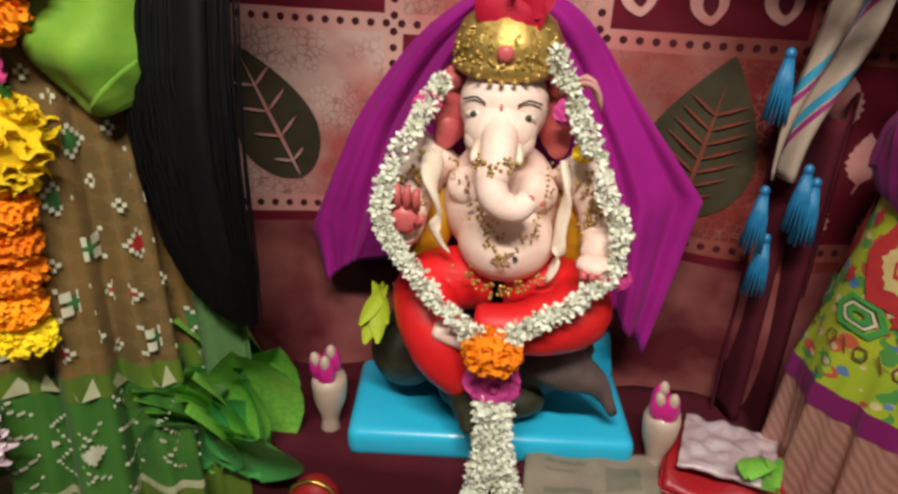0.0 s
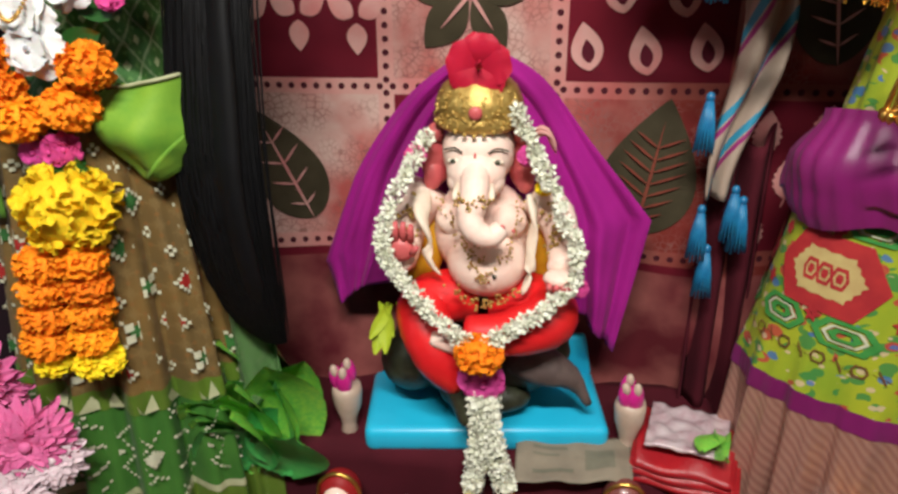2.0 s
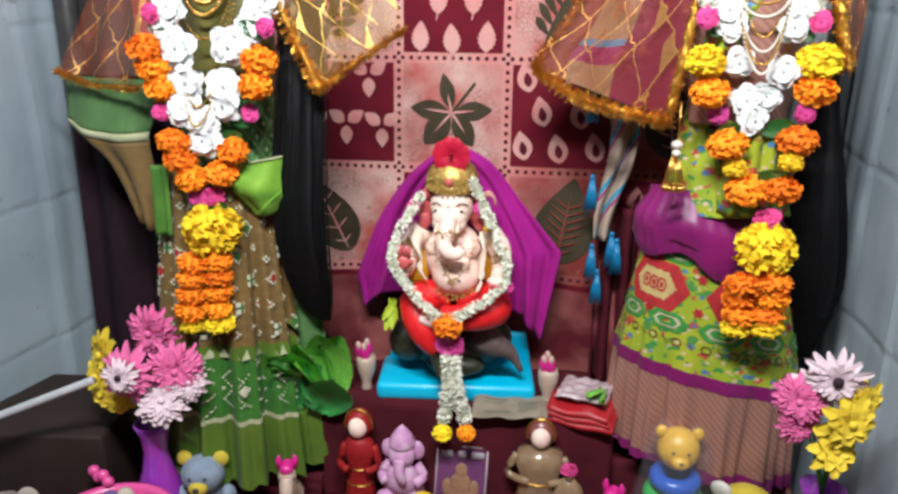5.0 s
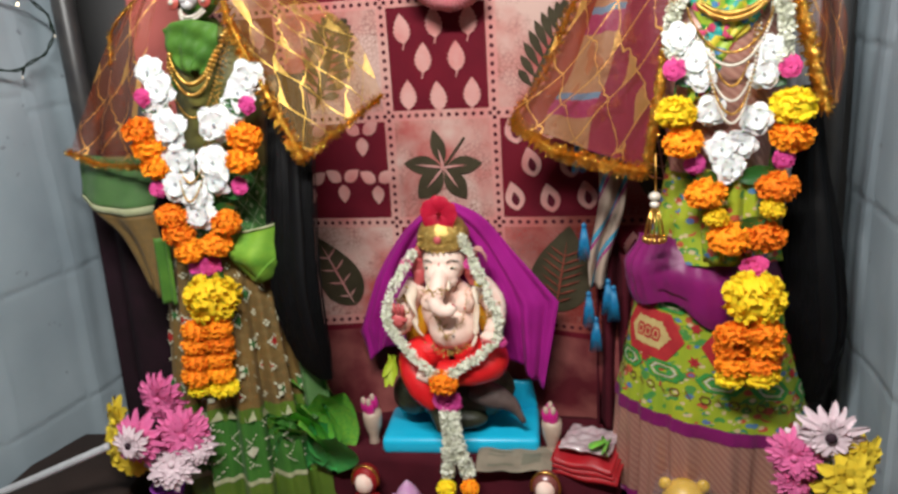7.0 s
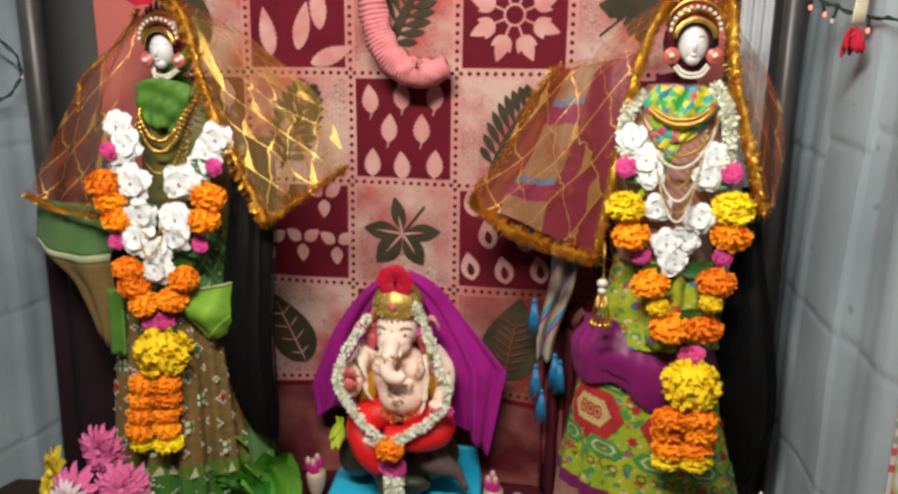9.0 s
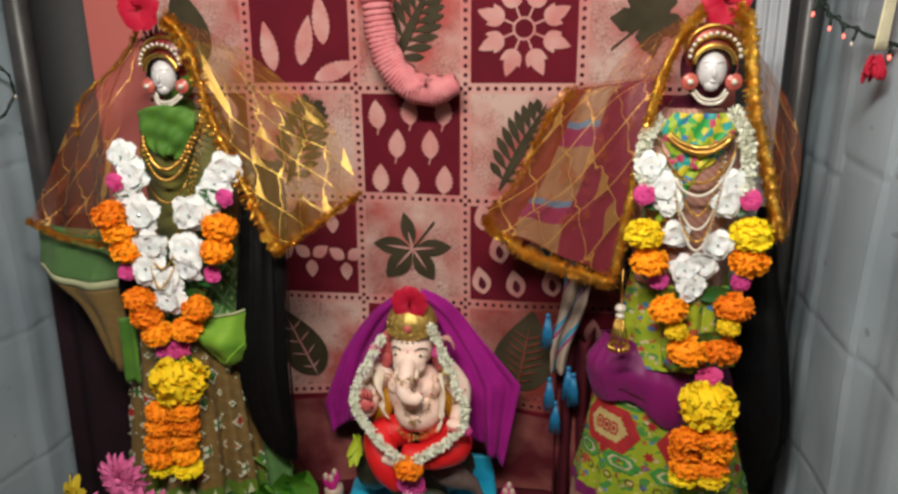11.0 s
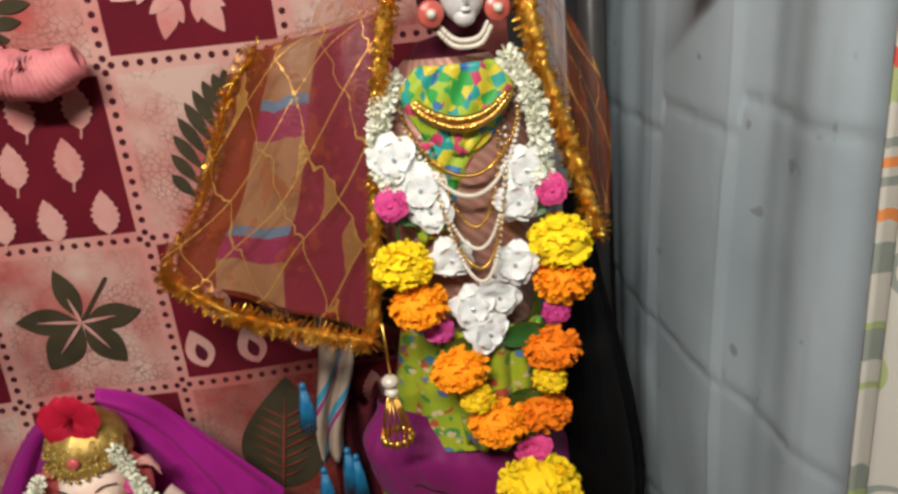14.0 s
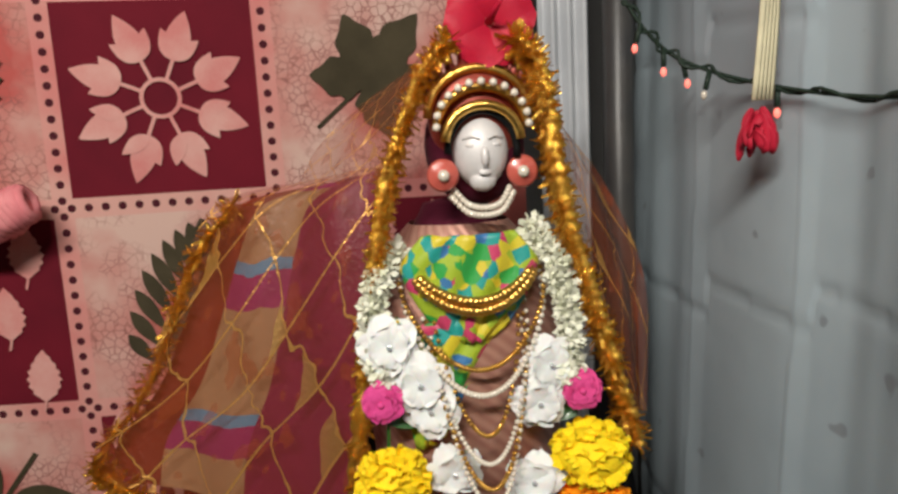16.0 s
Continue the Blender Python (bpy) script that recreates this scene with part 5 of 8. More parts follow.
flower_garland((0.42, -0.185, 0.55), [
    ("yellow", 0.0245, -0.183, [(0.336, 0.702), (0.461, 0.704)]),
    ("yellow", 0.015, -0.188, [(0.384, 0.577), (0.445, 0.588)]),
    ("orange", 0.0235, -0.183, [(0.345, 0.667), (0.462, 0.671), (0.372, 0.606), (0.450, 0.613), (0.400, 0.551), (0.440, 0.553)]),
    ("pink", 0.014, -0.183, [(0.332, 0.751), (0.455, 0.748), (0.359, 0.642), (0.454, 0.645), (0.424, 0.516), (0.432, 0.518)]),
    ("yellow", 0.037, -0.190, [(0.430, 0.478)]),
    ("orange", 0.0225, -0.196, [(0.409, 0.434), (0.441, 0.438), (0.408, 0.414), (0.443, 0.416), (0.410, 0.394), (0.440, 0.397)]),
    ("yellow", 0.0215, -0.194, [(0.409, 0.375), (0.441, 0.381)]),
    ("white", 0.0205, -0.184, [(0.339, 0.785), (0.356, 0.760), (0.362, 0.742), (0.437, 0.765), (0.429, 0.741), (0.374, 0.701), (0.423, 0.692), (0.387, 0.659), (0.410, 0.663), (0.398, 0.636)]),
    ("yellow", 0.001, -0.183, [(0.345, 0.80), (0.336, 0.70), (0.372, 0.606), (0.424, 0.516), (0.426, 0.38)]),
], [(0.335, -0.175, 0.735, 75), (0.455, -0.175, 0.730, -75), (0.36, -0.18, 0.625, 100), (0.45, -0.18, 0.63, -100), (0.40, -0.18, 0.57, 120), (0.44, -0.18, 0.575, -120)],
    "long garland of yellow and orange marigolds with white cloth flowers")
# jasmine strands by the neck
def buds(bm, pts, r, n, s, seed):
    """A thick rope of small blossoms round a line."""
    rnd = random.Random(seed)
    line = spline(pts, 60)
    for k in range(n):
        t = rnd.random() * 59
        i = min(int(t), 58)
        p = line[i].lerp(line[i + 1], t - i)
        d = Vector((rnd.gauss(0, 1), rnd.gauss(-0.4, 1), rnd.gauss(0, 1))).normalized()
        q = d.to_track_quat("Z", "Y").to_matrix().to_4x4()
        m = Matrix.Translation(p + d * r * rnd.uniform(0.3, 1.0)) @ q @ Matrix.Rotation(rnd.random() * 6, 4, "Z")
        e = s * rnd.uniform(0.7, 1.3)
        for a in range(4):
            c, sn = math.cos(a * math.pi / 2), math.sin(a * math.pi / 2)
            bm.faces.new([bm.verts.new(m @ Vector(v)) for v in ((0, 0, 0), (e * (0.7 * c - 0.35 * sn), e * (0.7 * sn + 0.35 * c), e * 0.5), (e * c, e * sn, e * 0.75), (e * (0.7 * c + 0.35 * sn), e * (0.7 * sn - 0.35 * c), e * 0.5))])
    return bm


bm = buds(bmesh.new(), [(0.352, -0.14, 0.835), (0.335, -0.16, 0.82), (0.330, -0.17, 0.785), (0.338, -0.178, 0.755)], 0.006, 260, 0.006, 1)
buds(bm, [(0.435, -0.14, 0.845), (0.447, -0.16, 0.825), (0.452, -0.17, 0.79), (0.450, -0.178, 0.755)], 0.006, 260, 0.006, 2)
thing("jasmine_string", "white jasmine string round the neck", "garland", bm, jasmine)
necklaces((0.394, -0.142, 0.838), [(0.039, 0.030, -0.012, 0.0036, 40, gold), (0.041, 0.036, -0.012, 0.0036, 44, gold), (0.047, 0.072, -0.014, 0.0019, 70, gold),
                                   (0.046, 0.086, -0.020, 0.0022, 64, pearl), (0.034, 0.124, -0.032, 0.0018, 70, pearl), (0.032, 0.138, -0.036, 0.0018, 74, gold), (0.030, 0.148, -0.038, 0.0018, 74, pearl), (0.028, 0.108, -0.028, 0.0017, 60, gold)], "layered gold and pearl necklaces on the chest")
hair("hair_fall", [(0.490, 0.510, -0.09, 0.72), (0.487, 0.513, -0.10, 0.655), (0.477, 0.529, -0.11, 0.57), (0.474, 0.543, -0.115, 0.48), (0.480, 0.550, -0.11, 0.40), (0.494, 0.540, -0.105, 0.34), (0.510, 0.532, -0.10, 0.30)], 1400, "long straight black hair fall beside the skirt", 5)

VO = (0.40, -0.10, 0.94)
veil = anchor("veil", VO, "orange net veil with tinsel over purple and beige silk", "veil", "net veils")
SARI_IN = [(0.345, -0.140, 0.888), (0.338, -0.142, 0.868), (0.333, -0.143, 0.838), (0.328, -0.143, 0.795), (0.323, -0.140, 0.745), (0.316, -0.135, 0.700), (0.306, -0.130, 0.626)]
SARI_OUT = [(0.302, -0.086, 0.877), (0.243, -0.085, 0.866), (0.221, -0.085, 0.834), (0.200, -0.085, 0.787), (0.178, -0.085, 0.742), (0.146, -0.085, 0.705), (0.140, -0.088, 0.684)]
part("net_panel", loft([(x + 0.004, y - 0.016, z + 0.004) for x, y, z in SARI_IN], [(x - 0.010, y - 0.014, z + 0.004) for x, y, z in SARI_OUT], 28, 28, 0.004, VO), net_orange, veil, "orange net")
part("net_panel", loft([(0.372, -0.150, 0.950), (0.362, -0.150, 0.925), (0.352, -0.150, 0.895), (0.345, -0.150, 0.880)], [(0.355, -0.08, 0.945), (0.325, -0.07, 0.925), (0.298, -0.07, 0.900), (0.285, -0.075, 0.876)], 14, 14, 0.004, VO), net_orange, veil, "orange net")
part("net_panel", loft([(0.440, -0.150, 0.945), (0.452, -0.150, 0.86), (0.475, -0.15, 0.78), (0.498, -0.15, 0.695)],
                       [(0.458, -0.09, 0.930), (0.505, -0.09, 0.865), (0.532, -0.09, 0.79), (0.530, -0.10, 0.70)], 14, 24, 0.006, VO), net_orange, veil, "orange net")
part("hood", loft([(0.366, -0.15, 0.940), (0.375, -0.14, 0.960), (0.405, -0.135, 0.970), (0.43, -0.14, 0.960), (0.440, -0.15, 0.940)],
                  [(0.350, -0.08, 0.93), (0.37, -0.075, 0.955), (0.405, -0.07, 0.965), (0.44, -0.075, 0.955), (0.455, -0.09, 0.935)], 8, 24, 0.003, VO), net_orange, veil)
part("gold_trim", fringe(bmesh.new(), [rel(p, VO) for p in [(0.385, -0.158, 0.962), (0.366, -0.16, 0.935), (0.344, -0.16, 0.875), (0.326, -0.16, 0.78), (0.306, -0.155, 0.640)]], 0.0066, 900, 0.004, 6), tinsel, veil, "glittering gold tinsel")
part("gold_trim", fringe(bmesh.new(), [rel(p, VO) for p in [(0.243, -0.10, 0.868), (0.215, -0.10, 0.834), (0.193, -0.10, 0.787), (0.171, -0.10, 0.742), (0.138, -0.10, 0.702), (0.136, -0.10, 0.686)]], 0.0032, 700, 0.008, 7), tinsel, veil)
part("gold_trim", fringe(bmesh.new(), [rel(p, VO) for p in [(0.136, -0.10, 0.688), (0.185, -0.115, 0.655), (0.24, -0.135, 0.640), (0.304, -0.155, 0.628)]], 0.0052, 1100, 0.009, 8), tinsel, veil)
part("gold_trim", fringe(bmesh.new(), [rel(p, VO) for p in [(0.425, -0.155, 0.962), (0.441, -0.157, 0.940), (0.453, -0.157, 0.86), (0.476, -0.157, 0.78), (0.500, -0.155, 0.695)]], 0.0092, 900, 0.004, 9), tinsel, veil, "thick glittering gold tinsel")


def pallu_mat():
    m, nt, p = nodes_of("pallu_silk")
    uv = nt.nodes.new("ShaderNodeUVMap").outputs[0]
    sep = nt.nodes.new("ShaderNodeSeparateXYZ")
    nt.links.new(uv, sep.inputs[0])
    beige = M(nt, "GREATER_THAN", sep.outputs[0], 0.45)
    st = M(nt, "FRACT", M(nt, "MULTIPLY_ADD", noise_of(nt, 4, uv), 0.15, M(nt, "MULTIPLY", sep.outputs[1], 2.6)))
    blue = M(nt, "LESS_THAN", st, 0.09)
    purp = M(nt, "LESS_THAN", M(nt, "ABSOLUTE", M(nt, "SUBTRACT", st, 0.2)), 0.11)
    fine = noise_of(nt, 260, uv, 2.0)
    col = MIX(nt, fine, (0.40, 0.25, 0.13), (0.30, 0.17, 0.09))
    col = MIX(nt, purp, col, (0.26, 0.015, 0.11))
    col = MIX(nt, blue, col, (0.05, 0.25, 0.38))
    col = MIX(nt, beige, (0.17, 0.005, 0.055), col)
    col = MIX(nt, M(nt, "GREATER_THAN", sep.outputs[0], 0.80), col, (0.17, 0.018, 0.010))
    nt.links.new(col, p.inputs["Base Color"])
    p.inputs["Roughness"].default_value, p.inputs["Sheen Weight"].default_value = 0.45, 0.04
    bump_of(nt, p, fine, 0.3, 0.0008)
    return m


bm = loft(SARI_IN, SARI_OUT, 40, 30, 0.005, (0, 0, 0))
thing("sari_end", "purple and beige silk sari end with blue stripes", "cloth", bm, pallu_mat())

# tassel at the waist
g = anchor("tassel", (0.314, -0.182, 0.605), "gold bead tassel hanging at the waist", "tassel")
bm = bmesh.new()
tube(bm, [(0, 0, 0.05), (0.001, 0, 0)], 0.0012, 6)
part("cord", bm, gold, g)
bm = bmesh.new()
ball(bm, (0, 0, -0.002), (0.0075, 0.0075, 0.006), sub=2)
ball(bm, (0, 0, -0.012), (0.006, 0.006, 0.005), sub=2)
part("bead", bm, pearl, g)
bm = bmesh.new()
for k in range(12):
    a = k * 0.52
    tube(bm, [(0.003 * math.cos(a), 0.003 * math.sin(a), -0.014), (0.009 * math.cos(a), 0.009 * math.sin(a), -0.035), (0.012 * math.cos(a), 0.012 * math.sin(a), -0.052)], 0.0009, 5)
    ball(bm, (0.012 * math.cos(a), 0.012 * math.sin(a), -0.055), (0.0035, 0.0035, 0.005), sub=1)
part("bead_fringe", bm, gold, g)
for nm, c, r in (("hibiscus", (0.413, -0.150, 0.973), 0.028), ("hibiscus", (-0.318, -0.15, 0.975), 0.03)):
    bm = bmesh.new()
    rnd = random.Random(4)
    for k in range(5):
        th = k * 1.257 + 0.4
        o, s = Vector((math.cos(th), -0.35, math.sin(th))).normalized(), Vector((-math.sin(th), 0, math.cos(th)))
        rows = []
        for i in range(7):
            t = i / 6
            wv = 0.62 * math.sin(math.pi * (0.12 + 0.76 * t)) ** 0.8
            rows.append([bm.verts.new(Vector((0, 0, 0)) + o * r * (0.1 + 0.95 * t) + s * r * wv * q + Vector((0, -r * (0.3 * t - 0.5 * t * t) + 0.08 * r * math.sin(q * 7 + k) * t, 0))) for q in (-1, -0.5, 0, 0.5, 1)])
        for a, b in zip(rows, rows[1:]):
            for i in range(4):
                bm.faces.new((a[i], a[i + 1], b[i + 1], b[i]))
    tube(bm, [(0, 0, 0), (0, -r * 0.5, r * 0.1), (0.1 * r, -r * 0.9, r * 0.3)], [0.003, 0.002, 0.0015], 6)
    thing(nm, "fresh red hibiscus flower set on a crown", "flower", bm, plain("hibiscus_red", (0.50, 0.012, 0.04), (0.38, 0.008, 0.03), 0.5, scale=50, sss=0.1), group="hibiscus flowers", at=pose(*c))

# ---- the seated idol and its seat ----
blue_paint = plain("blue_paint", (0.03, 0.52, 0.78), (0.02, 0.45, 0.70), 0.35, scale=20, fine=300, bump=0.08, coat=0.2)
skin = plain("painted_skin", (0.90, 0.74, 0.63), (0.86, 0.58, 0.48), 0.5, scale=70, fine=500, bump=0.25, coat=0.06)
red_paint = plain("red_paint", (0.72, 0.012, 0.014), (0.60, 0.008, 0.012), 0.45, scale=40, fine=300, coat=0.2)
dark_base = plain("dark_base", (0.050, 0.055, 0.028), (0.018, 0.018, 0.010), 0.45, scale=90, fine=300, bump=0.6)
rose_paint = plain("rose_paint", (0.60, 0.13, 0.12), (0.50, 0.08, 0.09), 0.45, scale=45)
cream_paint = plain("cream_paint", (0.82, 0.74, 0.60), (0.74, 0.58, 0.44), 0.5, scale=60, fine=400)
mouse_brown = plain("mouse_brown", (0.15, 0.11, 0.10), (0.09, 0.065, 0.06), 0.5, scale=60, fine=400, bump=0.3)
yellow_paint = plain("yellow_paint", (0.75, 0.42, 0.02), (0.60, 0.30, 0.015), 0.5, scale=45)

seat = anchor("stool", (0.029, -0.056, 0.187), "bright blue painted low seat with a back board", "stool")
seat.matrix_basis = pose(0.029, -0.056, 0.187, 0, 0, 7)
bm = bmesh.new()
box(bm, (-0.002, -0.007, 0.0145), (0.244, 0.110, 0.029), 0, 0.009)
part("seat_top", bm, blue_paint, seat)
bm = bmesh.new()
box(bm, (0.002, 0.043, 0.050), (0.232, 0.012, 0.052), 0, 0.005)
for v in bm.verts:
    v.co.x *= 1.0 - 1.6 * max(0.0, v.co.z - 0.03)
part("back_board", bm, blue_paint, seat)


def seated_idol():
    """An elephant-headed seated idol as one plain painted shape."""
    bm = bmesh.new()
    SK, RD, GD, DK, RS, YL, CR, BR = 0, 1, 2, 3, 4, 5, 6, 7
    ball(bm, (0.022, -0.058, 0.275), (0.092, 0.046, 0.056), mi=DK)
    ball(bm, (0.030, -0.092, 0.240), (0.046, 0.022, 0.018), mi=DK)
    tube(bm, spline([(0.055, -0.100, 0.292), (0.088, -0.104, 0.285), (0.115, -0.098, 0.268), (0.132, -0.096, 0.240)], 12), [0.014, 0.017, 0.019, 0.02, 0.019, 0.017, 0.014, 0.012, 0.009, 0.006, 0.005, 0.004], 12, BR)
    ball(bm, (-0.045, -0.08, 0.270), (0.032, 0.028, 0.035), mi=DK)
    ball(bm, (0.024, -0.076, 0.412), (0.045, 0.038, 0.050), mi=SK)
    ball(bm, (0.031, -0.098, 0.391), (0.037, 0.035, 0.033), mi=SK)
    ball(bm, (0.003, -0.098, 0.430), (0.019, 0.013, 0.016), mi=SK)
    ball(bm, (0.048, -0.099, 0.430), (0.018, 0.014, 0.016), mi=SK)
    ball(bm, (0.055, -0.1180, 0.429), (0.0022, 0.002, 0.0022), mi=RS, sub=1)
    ball(bm, (0.040, -0.1325, 0.391), (0.0022, 0.002, 0.0022), mi=DK, sub=1)
    # head, ears, trunk
    ball(bm, (0.021, -0.086, 0.490), (0.032, 0.031, 0.034), mi=SK)
    ball(bm, (0.021, -0.104, 0.477), (0.026, 0.023, 0.021), mi=SK)
    ball(bm, (0.009, -0.108, 0.470), (0.013, 0.013, 0.013), mi=SK)
    ball(bm, (0.033, -0.108, 0.470), (0.013, 0.013, 0.013), mi=SK)
    for s in (1, -1):
        ball(bm, (0.021 + s * 0.039, -0.080, 0.482), (0.015, 0.007, 0.027), (0, s * 8, s * -30), RS)
        ball(bm, (0.021 + s * 0.040, -0.084, 0.466), (0.010, 0.006, 0.014), (0, s * -10, s * -30), RS)
        ball(bm, (0.021 + s * 0.0190, -0.1135, 0.4885), (0.0062, 0.0028, 0.0026), (0, s * 10, s * 24), CR, 2)
        ball(bm, (0.021 + s * 0.0185, -0.1152, 0.4885), (0.0030, 0.0020, 0.0026), (0, s * 10, s * 24), DK, 2)
        tube(bm, spline([(0.021 + s * 0.011, -0.1160, 0.4965), (0.021 + s * 0.018, -0.1135, 0.5000), (0.021 + s * 0.027, -0.1060, 0.4960)], 7), 0.0008, 5, DK)
        ball(bm, (0.021 + s * 0.0035, -0.1182, 0.4895), (0.0016, 0.0012, 0.0016), mi=RS, sub=1)
        ball(bm, (0.021 + s * 0.037, -0.086, 0.506), (0.008, 0.007, 0.009), mi=RS, sub=2)
        tube(bm, [(0.021 + s * 0.013, -0.120, 0.470), (0.021 + s * 0.015, -0.131, 0.464), (0.021 + s * 0.016, -0.136, 0.462)], [0.004, 0.0034, 0.001], 8, CR)
    ball(bm, (0.021, -0.1180, 0.494), (0.0013, 0.0012, 0.004), mi=RS, sub=1)
    tube(bm, spline([(0.021, -0.104, 0.484), (0.022, -0.126, 0.474), (0.022, -0.140, 0.461), (0.020, -0.147, 0.450), (0.026, -0.151, 0.440), (0.038, -0.150, 0.436), (0.046, -0.146, 0.443)], 26), [0.0130 - 0.00004 * k - 0.000007 * k * k for k in range(26)], 14, SK)
    ball(bm, (0.0465, -0.1490, 0.4435), (0.003, 0.003, 0.0035), mi=RS, sub=1)
    rnd = random.Random(31)
    for line, n, wob, r in (
            ([(0.009, -0.145, 0.466), (0.022, -0.155, 0.464), (0.036, -0.145, 0.467)], 34, 0.0032, 0.0015),
            ([(-0.012, -0.108, 0.452), (0.006, -0.117, 0.425), (0.022, -0.131, 0.400), (0.028, -0.137, 0.388)], 46, 0.0022, 0.0013),
            ([(0.060, -0.110, 0.455), (0.056, -0.119, 0.425), (0.046, -0.130, 0.405), (0.030, -0.137, 0.388)], 46, 0.0022, 0.0013),
            ([(0.012, -0.120, 0.430), (0.020, -0.126, 0.412), (0.026, -0.132, 0.404)], 36, 0.0045, 0.0013),
            ([(0.004, -0.128, 0.374), (0.022, -0.137, 0.368), (0.040, -0.137, 0.367), (0.058, -0.128, 0.374)], 60, 0.0035, 0.0016),
            ([(-0.032, -0.104, 0.446), (-0.044, -0.110, 0.426), (-0.046, -0.118, 0.412)], 46, 0.0065, 0.0020),
            ([(0.078, -0.104, 0.446), (0.094, -0.112, 0.426), (0.098, -0.118, 0.414)], 46, 0.0065, 0.0020)):
        sp = spline(line, n)
        for q in sp:
            ball(bm, q + Vector((rnd.gauss(0, wob), rnd.uniform(-0.001, 0.002), rnd.gauss(0, wob))), (r, r * 0.8, r), mi=GD, sub=1)
    # pale scarf ends over the shoulders and the waist cloth's fan
    tube(bm, spline([(-0.026, -0.098, 0.456), (-0.026, -0.112, 0.436), (-0.018, -0.118, 0.416), (-0.021, -0.119, 0.404), (-0.016, -0.119, 0.392), (-0.008, -0.120, 0.384)], 16), [0.006, 0.008, 0.009, 0.009, 0.008, 0.006, 0.004, 0.003, 0.005, 0.006, 0.006, 0.006, 0.005, 0.004, 0.003, 0.001], 10, CR, flat=0.45)
    tube(bm, spline([(0.068, -0.100, 0.456), (0.072, -0.110, 0.436), (0.070, -0.115, 0.410), (0.070, -0.118, 0.388), (0.064, -0.126, 0.372)], 14), [0.006, 0.007, 0.007, 0.006, 0.005, 0.005, 0.005, 0.005, 0.006, 0.006, 0.006, 0.005, 0.004, 0.001], 10, CR, flat=0.45)
    # crown
    lathe(bm, [(0.034, 0.0), (0.039, 0.004), (0.038, 0.010), (0.036, 0.014), (0.038, 0.018), (0.036, 0.026), (0.031, 0.036), (0.022, 0.044), (0.012, 0.049), (0.006, 0.055), (0.0, 0.058)], (0.021, -0.080, 0.511), 40, 0.95,
          lambda th, f: 1 + 0.03 * math.sin(14 * th) * (0.2 < f < 0.8), GD, uv=False)
    for a in range(-150, -29, 12):
        q = radians(a)
        ball(bm, (0.020 + 0.0395 * math.cos(q), -0.080 + 0.037 * math.sin(q), 0.515 - 0.004 * math.cos(radians(3 * (a + 90)))), (0.0024,) * 3, mi=GD, sub=1)
    ball(bm, (0.021, -0.117, 0.530), (0.006, 0.003, 0.006), mi=RS, sub=2)
    for k in range(150):
        q, h = radians(rnd.uniform(-165, -15)), rnd.uniform(0.006, 0.034)
        w = 0.0385 if h < 0.018 else 0.0385 - (h - 0.018) * 0.42
        ball(bm, (0.021 + w * math.cos(q), -0.080 + 0.95 * w * math.sin(q), 0.511 + h), (0.0016, 0.0016, 0.0016), mi=GD, sub=1)
    # arms
    tube(bm, spline([(-0.022, -0.080, 0.452), (-0.042, -0.088, 0.420), (-0.044, -0.108, 0.396), (-0.040, -0.130, 0.404)], 14), [0.019, 0.019, 0.018, 0.018, 0.017, 0.017, 0.016, 0.015, 0.014, 0.013, 0.012, 0.011, 0.010, 0.010], 12, SK)
    ball(bm, (-0.041, -0.138, 0.416), (0.013, 0.007, 0.012), mi=RS, sub=2)
    for k in range(4):
        tube(bm, [(-0.050 + 0.0062 * k, -0.139, 0.424), (-0.051 + 0.0066 * k, -0.141, 0.435), (-0.0505 + 0.0066 * k, -0.140, 0.443 - 0.002 * abs(k - 1.5))], [0.0034, 0.0032, 0.002], 7, RS)
    tube(bm, [(-0.030, -0.141, 0.414), (-0.025, -0.144, 0.421)], [0.0036, 0.002], 7, RS)
    tube(bm, spline([(0.070, -0.080, 0.452), (0.092, -0.088, 0.430), (0.098, -0.105, 0.408), (0.096, -0.133, 0.400)], 14), [0.019, 0.019, 0.019, 0.018, 0.018, 0.017, 0.016, 0.015, 0.014, 0.014, 0.013, 0.012, 0.012, 0.011], 12, SK)
    ball(bm, (0.095, -0.143, 0.398), (0.014, 0.012, 0.007), mi=SK, sub=2)
    for k in range(4):
        tube(bm, [(0.087 + 0.006 * k, -0.150, 0.396), (0.087 + 0.006 * k, -0.156, 0.393)], [0.0032, 0.0028], 6, RS)
    # legs
    tube(bm, spline([(0.014, -0.085, 0.350), (-0.024, -0.105, 0.348), (-0.020, -0.130, 0.330), (-0.008, -0.140, 0.308), (0.010, -0.138, 0.286)], 20), [0.026, 0.026, 0.026, 0.026, 0.026, 0.026, 0.026, 0.026, 0.025, 0.025, 0.024, 0.023, 0.022, 0.022, 0.021, 0.020, 0.019, 0.018, 0.017, 0.016], 18, RD)
    tube(bm, spline([(0.040, -0.085, 0.350), (0.084, -0.100, 0.350), (0.086, -0.126, 0.346), (0.050, -0.138, 0.338), (0.015, -0.138, 0.338)], 20), [0.026, 0.026, 0.026, 0.026, 0.026, 0.026, 0.026, 0.026, 0.026, 0.026, 0.025, 0.024, 0.023, 0.022, 0.020, 0.019, 0.018, 0.017, 0.016, 0.014], 18, RD)
